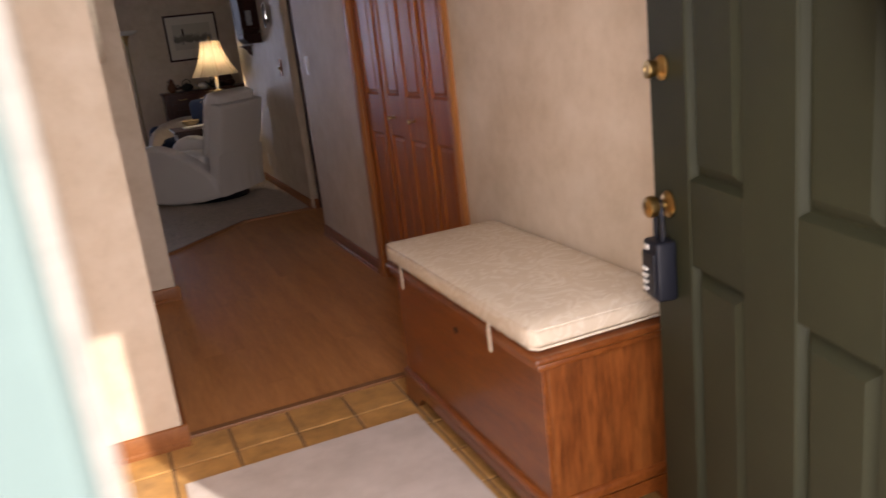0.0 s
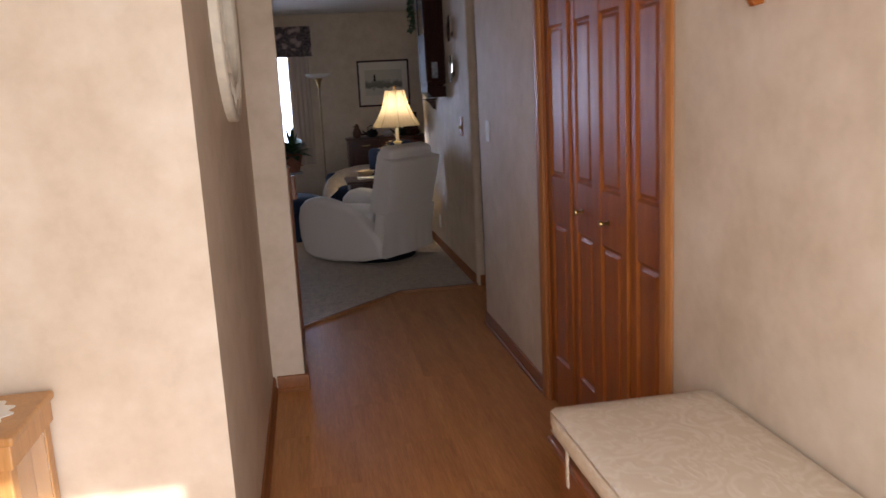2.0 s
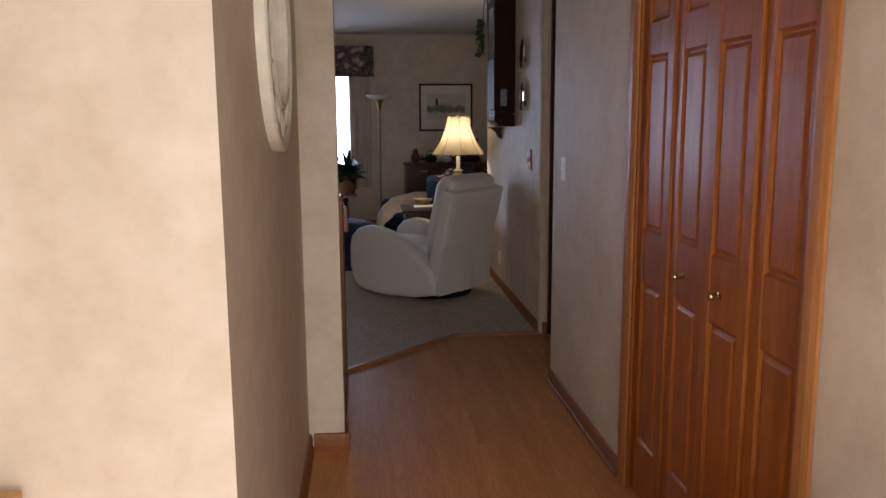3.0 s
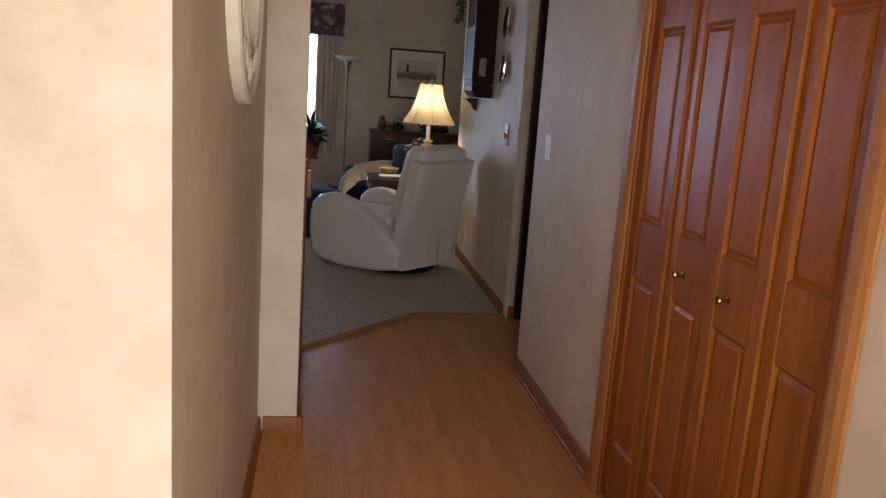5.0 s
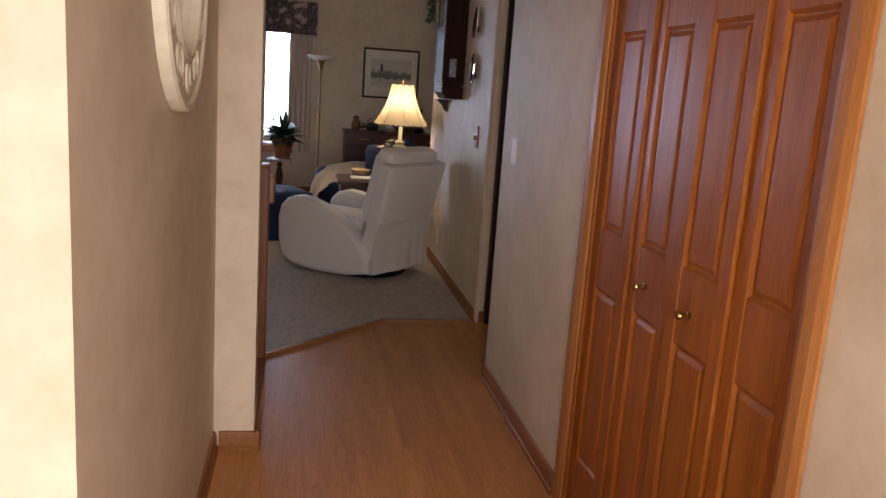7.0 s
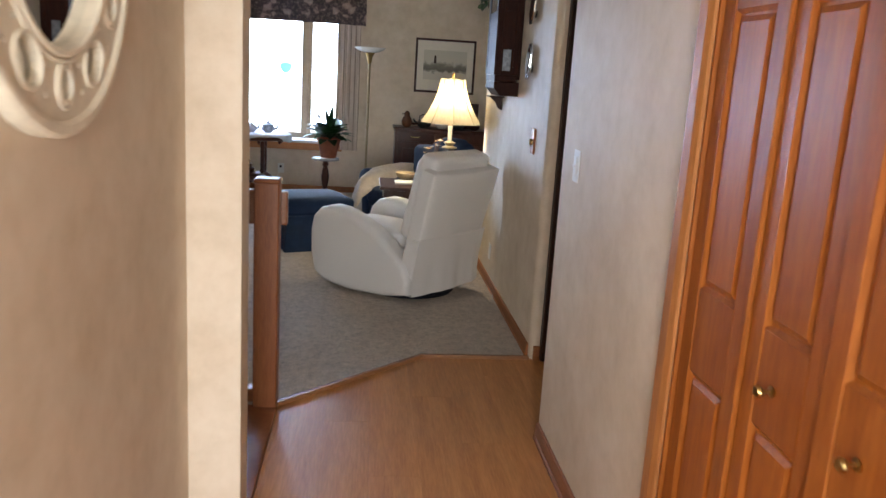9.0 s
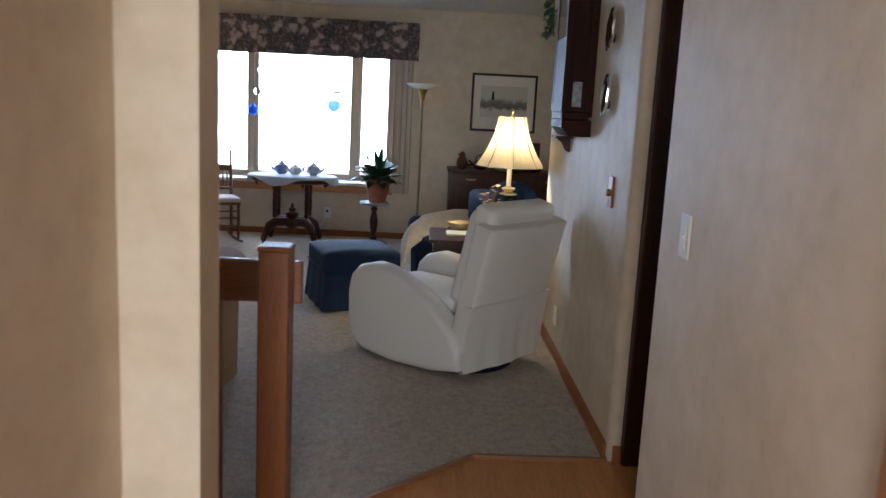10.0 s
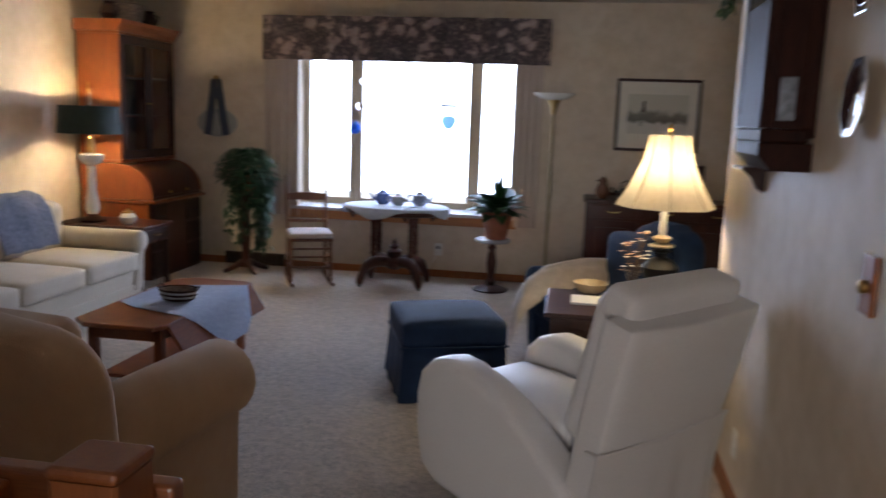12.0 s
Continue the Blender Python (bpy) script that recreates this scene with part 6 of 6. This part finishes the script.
# parlour table with teapots
pt = thing("parlour_table", Matrix.Translation((-0.24, 11.93, 0.012)), "carved dark walnut parlour table with a marble oval top", "table")
part("marble_top", lathe([(0.44, 0.672), (0.46, 0.682), (0.455, 0.694), (0.43, 0.697)], 48, sy=0.72), SILL, pt, "white marble oval top", 40)
part("apron", lathe([(0.40, 0.628), (0.42, 0.636), (0.425, 0.671)], 48, sy=0.72), DARKCHERRY, pt, smooth=40)
for k in range(8):
    a = 2 * math.pi * (k + 0.5) / 8
    part("apron_drop", lathe([(0.005, 0), (0.014, 0.012), (0.02, 0.028), (0.022, 0.040)], 12, m=Matrix.Translation((0.38 * math.cos(a), 0.275 * math.sin(a), 0.590))), DARKCHERRY, pt, smooth=40)
for sx in (-1, 1):
    for sy in (-1, 1):
        part("column", lathe(turned_leg(0.41, 0.030, 4), 16, m=Matrix.Translation((sx * 0.165, sy * 0.10, 0.22))), DARKCHERRY, pt, smooth=40)
        leg = [(sx * 0.06, sy * 0.04, 0.21), (sx * 0.16, sy * 0.11, 0.215), (sx * 0.215, sy * 0.15, 0.175), (sx * 0.245, sy * 0.17, 0.10), (sx * 0.26, sy * 0.19, 0.05), (sx * 0.262, sy * 0.195, 0.02)]
        part("scroll_leg", tube(leg, [0.048, 0.05, 0.044, 0.034, 0.030, 0.026], 10), DARKCHERRY, pt, smooth=50)
        part("caster", lathe([(0.014, 0), (0.016, 0.012), (0.012, 0.02)], 12, m=Matrix.Translation((sx * 0.262, sy * 0.195, 0))), STEEL, pt)
part("hub", lathe([(0.05, 0.14), (0.085, 0.17), (0.09, 0.22), (0.05, 0.245), (0.065, 0.27), (0.07, 0.30), (0.03, 0.32), (0.045, 0.345), (0.015, 0.365), (0.02, 0.38), (0.004, 0.41)], 24), DARKCHERRY, pt, smooth=40)
cl = thing("table_scarf", Matrix.Translation((-0.24, 11.93, 0.7105)), "pale lace scarf draped over the marble top", "table cloth")
bm, n = bmesh.new(), 72
rows = []
for r, dz in ((0.02, 0.0), (0.35, 0.0), (0.452, 0.0005), (0.468, -0.008), (0.474, -1.0)):
    row = []
    for q in range(n):
        a = 2 * math.pi * q / n
        drop = dz if dz > -0.5 else -0.012 - 0.075 * abs(math.cos(2 * a + 0.5)) ** 3 - 0.006 * abs(math.sin(9 * a))
        rr_ = r + (0.004 * math.sin(11 * a) if dz < -0.5 else 0)
        row.append(bm.verts.new((rr_ * math.cos(a), 0.72 * rr_ * math.sin(a) + (0.004 if dz > -0.5 else 0.0), drop)))
    rows.append(row)
for a, b in zip(rows, rows[1:]):
    for q in range(n):
        bm.faces.new((a[q], a[(q + 1) % n], b[(q + 1) % n], b[q]))
bm.faces.new(rows[0])
lower = bmesh.ops.extrude_face_region(bm, geom=bm.faces[:])
bmesh.ops.translate(bm, vec=(0, 0, 0.0025), verts=[g for g in lower["geom"] if isinstance(g, bmesh.types.BMVert)])
part("lace", bm, cloth("pale_lace", (0.42, 0.46, 0.54), (0.58, 0.62, 0.68), 30, 300), cl, smooth=50)


def teapot(x, y, s, material, label, turn=0):
    t = thing("teapot", Matrix.Translation((x, y, 0.717)) @ pose(0, 0, 0, 0, 0, turn) @ Matrix.Scale(s, 4), label, "teapot", "teapots on the parlour table")
    part("body", lathe([(0.045, 0), (0.05, 0.008), (0.075, 0.035), (0.082, 0.065), (0.07, 0.10), (0.045, 0.115)], 28), material, t, smooth=40)
    part("lid", lathe([(0.044, 0.116), (0.035, 0.13), (0.010, 0.138), (0.015, 0.15), (0.004, 0.16)], 22), material, t, smooth=40)
    part("spout", tube([(0.065, 0, 0.045), (0.105, 0, 0.06), (0.12, 0, 0.095), (0.14, 0, 0.115)], [0.02, 0.015, 0.011, 0.009], 10), material, t, smooth=50)
    part("handle", tube([(-0.06, 0, 0.095), (-0.105, 0, 0.105), (-0.125, 0, 0.075), (-0.105, 0, 0.045), (-0.072, 0, 0.035)], 0.008, 8), material, t, smooth=50)


teapot(-0.36, 11.95, 0.92, BLUECHINA, "round blue glazed teapot on the parlour table", 175)
teapot(-0.21, 11.90, 0.78, WHITECHINA, "white flowered china teapot on the parlour table", 30)
teapot(-0.03, 11.95, 0.90, plain("speckled_china", (0.42, 0.44, 0.52), 0.25, vary=0.6, scale=70), "blue-and-white patterned teapot on the parlour table", 10)

# rocking chair
rk = thing("rocking_chair", Matrix.Translation((-0.98, 11.80, 0.012)) @ pose(0, 0, 0, 0, 0, 205), "small maple spindle-back rocking chair", "rocking chair")
for sx in (-1, 1):
    part("rocker", tube([(sx * 0.17, y, 0.016 + 0.16 * (y + 0.02) ** 2) for y in np.linspace(-0.42, 0.34, 14)], 0.014, 8), MAPLE, rk, smooth=50)
    part("front_leg", lathe(turned_leg(0.375, 0.019), 12, m=Matrix.Translation((sx * 0.17, 0.17, 0.03))), MAPLE, rk, smooth=40)
    part("back_post", tube([(sx * 0.165, -0.16, 0.03), (sx * 0.165, -0.17, 0.40), (sx * 0.172, -0.23, 0.72), (sx * 0.175, -0.27, 0.90)], [0.016, 0.018, 0.016, 0.011], 10), MAPLE, rk, smooth=50)
    part("knob", ball(0.015), MAPLE, rk, smooth=50).location = (sx * 0.175, -0.272, 0.905)
    for z in (0.14, 0.23):
        part("side_stretcher", tube([(sx * 0.168, -0.16, z), (sx * 0.17, 0.17, z)], 0.009, 8), MAPLE, rk, smooth=50)
for z in (0.16, 0.25, 0.32):
    part("front_stretcher", tube([(-0.17, 0.17, z), (0.17, 0.17, z)], 0.009, 8), MAPLE, rk, smooth=50)
part("seat", box(-0.19, 0.19, -0.18, 0.20, 0.385, 0.41, 0.008, 2), MAPLE, rk)
part("seat_pad", pillow(-0.185, 0.185, -0.16, 0.21, 0.411, 0.46, 0.7, 0.01), SEATPAD, rk, "tufted cream seat pad", 60)
part("crest_rail", prism([(-0.168, 0.70), (0.168, 0.70), (0.168, 0.755), (0.08, 0.768), (-0.08, 0.768), (-0.168, 0.755)], -0.246, -0.226, "y", 0.004), MAPLE, rk)
part("lower_rail", box(-0.165, 0.165, -0.195, -0.178, 0.505, 0.535, 0.004), MAPLE, rk)
for i in range(7):
    x = -0.13 + 0.0433 * i
    part("spindle", tube([(x, -0.187, 0.52), (x, -0.205, 0.61), (x, -0.234, 0.71)], [0.006, 0.008, 0.006], 7), MAPLE, rk, smooth=50)

# potted plant on pedestal
pd = thing("plant_pedestal", Matrix.Translation((0.615, 11.97, 0.012)), "turned walnut plant pedestal with a grey marble top", "plant stand")
part("foot", lathe([(0.15, 0), (0.155, 0.012), (0.12, 0.028), (0.05, 0.045)], 32), DARK, pd, smooth=40)
part("shaft", lathe([(0.03, 0.046), (0.045, 0.08), (0.026, 0.11), (0.036, 0.16), (0.045, 0.24), (0.03, 0.33), (0.022, 0.35), (0.04, 0.375), (0.025, 0.40), (0.06, 0.425)], 24), DARKCHERRY, pd, smooth=40)
part("top", lathe([(0.15, 0.426), (0.157, 0.436), (0.150, 0.452), (0.14, 0.454)], 36), plain("grey_marble", (0.42, 0.42, 0.43), 0.25, vary=0.15, scale=9), pd, "grey marble disc top", 40)
pp = thing("peace_lily", Matrix.Translation((0.645, 11.97, 0.467)), "leafy peace lily in a terracotta pot on the pedestal", "potted plant")
part("pot", lathe([(0.085, 0), (0.128, 0.195), (0.138, 0.198), (0.141, 0.238), (0.128, 0.240), (0.120, 0.20), (0.06, 0.19)], 32), TERRACOTTA, pp, smooth=40)
part("soil", lathe([(0.119, 0.195), (0.05, 0.21)], 24), SOIL, pp)
rnd = random.Random(21)
bm = bmesh.new()
spots = []
for k in range(74):
    a, up = rnd.random() * 6.28, rnd.uniform(0.1, 1.35)
    r = 0.03 + 0.06 * rnd.random()
    spots.append(((r * math.cos(a), r * math.sin(a), 0.20 + 0.05 * rnd.random() + 0.05 * up), (math.cos(a), math.sin(a), up), rnd.uniform(0.7, 1.15)))
leaves(bm, spots, 0.235, 0.11, 0.30, 6)
leaves(bm, [((0.02, 0, 0.30), (0.05, 0.05, 1.0), 1.0), ((-0.01, 0.02, 0.30), (-0.15, 0.1, 1.0), 0.9), ((0.03, 0.02, 0.28), (0.25, -0.1, 1.0), 0.8)], 0.30, 0.09, 0.05, 6)
part("foliage", bm, LEAF, pp, smooth=60)
bm = bmesh.new()
for p, way, s in spots[:30]:
    tube([(p[0] * 0.4, p[1] * 0.4, 0.19), p], 0.003, 5, bm)
part("stalks", bm, LEAF, pp)
part("flower", prism([(0.0, 0.0), (0.02, 0.03), (0.0, 0.075), (-0.018, 0.03)], -0.003, 0.003, "y"), WHITECHINA, pp, "white lily spathe").matrix_basis = Matrix.Translation((-0.10, -0.05, 0.43)) @ pose(0, 0, 0, 0, -25, 0)

# trailing plant on tall stand
ts = thing("tall_plant_stand", Matrix.Translation((-1.66, 12.02, 0.012)), "dark turned tall plant stand on spread feet", "plant stand")
part("column", lathe([(0.05, 0.05), (0.06, 0.09), (0.035, 0.13), (0.045, 0.40), (0.035, 0.68), (0.06, 0.72), (0.13, 0.735), (0.13, 0.755)], 24), DARKCHERRY, ts, smooth=40)
for k in range(4):
    a = math.pi / 4 + k * math.pi / 2
    part("foot", tube([(0.03 * math.cos(a), 0.03 * math.sin(a), 0.10), (0.13 * math.cos(a), 0.13 * math.sin(a), 0.05), (0.21 * math.cos(a), 0.21 * math.sin(a), 0.02)], [0.03, 0.025, 0.018], 8), DARK, ts, smooth=50)
tp = thing("trailing_plant", Matrix.Translation((-1.64, 12.00, 0.768)), "dense trailing vine spilling from a pot on the stand", "potted plant")
part("pot", lathe([(0.07, 0), (0.10, 0.12), (0.108, 0.13), (0.09, 0.13), (0.06, 0.11)], 24), TERRACOTTA, tp, smooth=40)
rnd = random.Random(5)
bm, st = bmesh.new(), bmesh.new()
spots = []
for k in range(800):
    a, e = rnd.random() * 6.28, rnd.uniform(-0.35, 1.0)
    r = 0.262 * (0.45 + 0.55 * rnd.random()) * math.sqrt(max(0.05, 1 - max(0, e) ** 2 * 0.75))
    spots.append(((r * math.cos(a), r * math.sin(a) * 0.75, 0.15 + 0.23 * e), (math.cos(a), math.sin(a), rnd.uniform(-0.9, 0.5)), rnd.uniform(0.6, 1.2)))
for v in range(26):
    a, ln = rnd.uniform(-2.2, 1.4), rnd.uniform(0.15, 0.62)
    x0, y0 = 0.19 * math.cos(a), 0.15 * math.sin(a)
    pts = [(x0 * 0.6, y0 * 0.6, 0.13), (x0, y0, 0.10)] + [(x0 + 0.02 * math.sin(3 * f + v), y0 + 0.015 * math.cos(4 * f), 0.06 - ln * f) for f in (0.3, 0.6, 1.0)]
    tube(pts, 0.002, 5, st)
    for k in range(int(46 * ln) + 8):
        f = rnd.random()
        spots.append(((x0 + rnd.gauss(0, 0.022), y0 + rnd.gauss(0, 0.02), 0.10 - (ln + 0.04) * f), (rnd.uniform(-1, 1), rnd.uniform(-1, 0.4), rnd.uniform(-1, 0.1)), rnd.uniform(0.6, 1.2)))
leaves(bm, spots, 0.062, 0.042, 0.3, 3)
part("foliage", bm, IVY, tp), part("vines", st, TWIG, tp)

# torchiere
tl = thing("torchiere", Matrix.Translation((1.07, 12.14, 0.012)), "tall brass torchiere lamp with a white bowl, unlit", "floor lamp")
part("foot", lathe([(0.14, 0), (0.145, 0.012), (0.10, 0.03), (0.02, 0.045)], 32), BRASS, tl, smooth=40)
part("pole", lathe([(0.013, 0.046), (0.013, 0.80), (0.017, 0.81), (0.017, 0.83), (0.013, 0.84), (0.013, 1.52)], 16), plain("antique_brass", (0.36, 0.29, 0.17), 0.5, 0.6), tl, smooth=40)
part("cup", lathe([(0.014, 1.521), (0.022, 1.54), (0.032, 1.60), (0.055, 1.645), (0.05, 1.65)], 24), BRASS, tl, smooth=40)
part("bowl", lathe([(0.04, 1.646), (0.11, 1.66), (0.165, 1.69), (0.178, 1.705), (0.170, 1.706), (0.10, 1.67)], 36), OPAL, tl, "white opal glass bowl", 40)

# buffet and what stands on it
bf = thing("buffet", Matrix.Translation((1.39, 11.94, 0.012)), "dark walnut buffet with drawers and panelled doors", "buffet")
BW = 1.30
part("top_board", box(-0.02, BW + 0.02, -0.02, 0.44, 0.815, 0.842, 0.007, 2), DARKCHERRY, bf)
part("case", box(0.0, BW, 0.0, 0.44, 0.07, 0.814, 0.004), DARKCHERRY, bf)
part("plinth", box(0.01, BW - 0.01, 0.01, 0.43, 0, 0.069), DARK, bf)
for i in range(3):
    x0 = 0.03 + i * 0.42
    d_ = part("drawer", box(x0, x0 + 0.40, -0.012, -0.001, 0.69, 0.795, 0.005), DARKCHERRY, bf)
    part("pull", tube([(x0 + 0.15, -0.012, 0.75), (x0 + 0.16, -0.03, 0.74), (x0 + 0.24, -0.03, 0.74), (x0 + 0.25, -0.012, 0.75)], 0.005, 6), BRASS, d_)
    dd = part("door", box(x0, x0 + 0.40, -0.012, -0.001, 0.09, 0.67, 0.005), DARKCHERRY, bf)
    part("door_panel", box(x0 + 0.06, x0 + 0.34, -0.018, -0.0125, 0.15, 0.61, 0.005), DARKCHERRY, dd)
bird = thing("bird_figurine", Matrix.Translation((1.52, 12.02, 0.855)), "round brown bird figurine on the buffet", "figurine")
part("body", lathe([(0.03, 0), (0.055, 0.03), (0.062, 0.07), (0.045, 0.11), (0.03, 0.13), (0.034, 0.15), (0.02, 0.175), (0.003, 0.185)], 22), MAPLE, bird, smooth=50)
part("beak", lathe([(0.009, 0), (0.001, 0.028)], 10, m=Matrix.Translation((-0.028, -0.01, 0.15)) @ Matrix.Rotation(radians(-90), 4, "Y")), DARK, bird)
part("tail", tube([(0.04, 0, 0.05), (0.09, 0, 0.04), (0.13, 0, 0.05)], [0.022, 0.018, 0.012], 8, flat=0.4), DARK, bird)
IRON = plain("grey_green_iron", (0.035, 0.042, 0.038), 0.45, 0.4)
for i, (x, s, mt) in enumerate(((1.72, 0.95, IRON), (1.93, 0.8, WHITECHINA), (2.10, 1.0, IRON), (2.30, 0.85, DARK))):
    kt = thing("buffet_kettle", Matrix.Translation((x, 12.06, 0.855)) @ Matrix.Scale(s, 4), "small white china pot on the buffet" if i == 1 else "dark squat iron kettle on the buffet", "kettle", "pots on the buffet")
    part("body", lathe([(0.05, 0), (0.085, 0.03), (0.09, 0.06), (0.06, 0.095), (0.03, 0.10), (0.012, 0.115), (0.003, 0.12)], 24), mt, kt, smooth=40)
    part("spout", tube([(-0.08, 0, 0.05), (-0.115, 0, 0.075), (-0.13, 0, 0.10)], [0.016, 0.011, 0.009], 8), mt, kt, smooth=50)
    part("handle", tube([(0.06, 0, 0.08), (0.05, 0, 0.14), (0, 0, 0.165), (-0.05, 0, 0.14), (-0.06, 0, 0.08)], 0.006, 8), mt, kt, smooth=50)
easel = thing("standing_frame", Matrix.Translation((2.26, 12.20, 0.855)), "small dark standing frame on the buffet", "picture frame")
part("frame", box(-0.10, 0.10, -0.012, 0.012, 0, 0.30, 0.005), DARK, easel)
part("strut", box(-0.015, 0.015, 0.012, 0.10, 0, 0.012), DARK, easel)


# ---- floor pieces ----
tile_floor = thing("tile_floor", None, "ochre ceramic floor tiles of the entry", "tiles")
tagged(tile_floor, kind="structure")
tile_mesh = None
TS = 0.2155
for i in range(16):
    for j in range(12):
        x, y = 1.17 + 0.108 - TS * i + TS * 2, 3.165 - TS * j
        if not (-1.5 < x < 1.80 and y > 0.95):
            continue
        if tile_mesh is None:
            bm = box(-TS / 2 + 0.004, TS / 2 - 0.004, -TS / 2 + 0.004, TS / 2 - 0.004, -0.012, 0.0, 0.003, 1)
            t = part("floor_tile", bm, TILE, tile_floor)
            tile_mesh = t.data
        else:
            t = new("floor_tile", tile_mesh)
            t.parent = tile_floor
        t.matrix_basis = Matrix.Translation((x, y, -0.0002 * ((i * 7 + j * 3) % 5)))

plank_floor = thing("laminate_floor", None, "honey oak laminate plank floor of the hall", "floor")
tagged(plank_floor, kind="structure")
PW, PL = 0.192, 1.22
meshes = {}
rnd = random.Random(2)


def plank(x0, x1, y0, y1):
    if x1 - x0 < 0.01 or y1 - y0 < 0.02:
        return
    key = (round(x1 - x0, 3), round(y1 - y0, 3))
    if key not in meshes:
        w, l = key
        ob = part("floor_plank", box(-w / 2, w / 2, -l / 2, l / 2, -0.009, 0.0, 0.0005, 1), LAMINATE, plank_floor)
        meshes[key] = ob.data
    else:
        ob = new("floor_plank", meshes[key])
        ob.parent = plank_floor
    ob.matrix_basis = Matrix.Translation(((x0 + x1) / 2, (y0 + y1) / 2, -0.0003 * rnd.random()))


for c in range(10):
    x0, x1 = 0.555 + PW * c, 0.555 + PW * (c + 1)
    y = 3.266 - (c * 0.47) % PL
    while y < 6.88:
        a, b = max(y, 3.266), min(y + PL, 6.88)
        y += PL
        if x0 < 0.72:
            if a < 5.20:
                plank(x0, x1, a, min(b, 5.20))
            if b > 5.20:
                plank(max(x0, 0.734), x1, max(a, 5.20), b)
        else:
            plank(x0, x1, a, b)
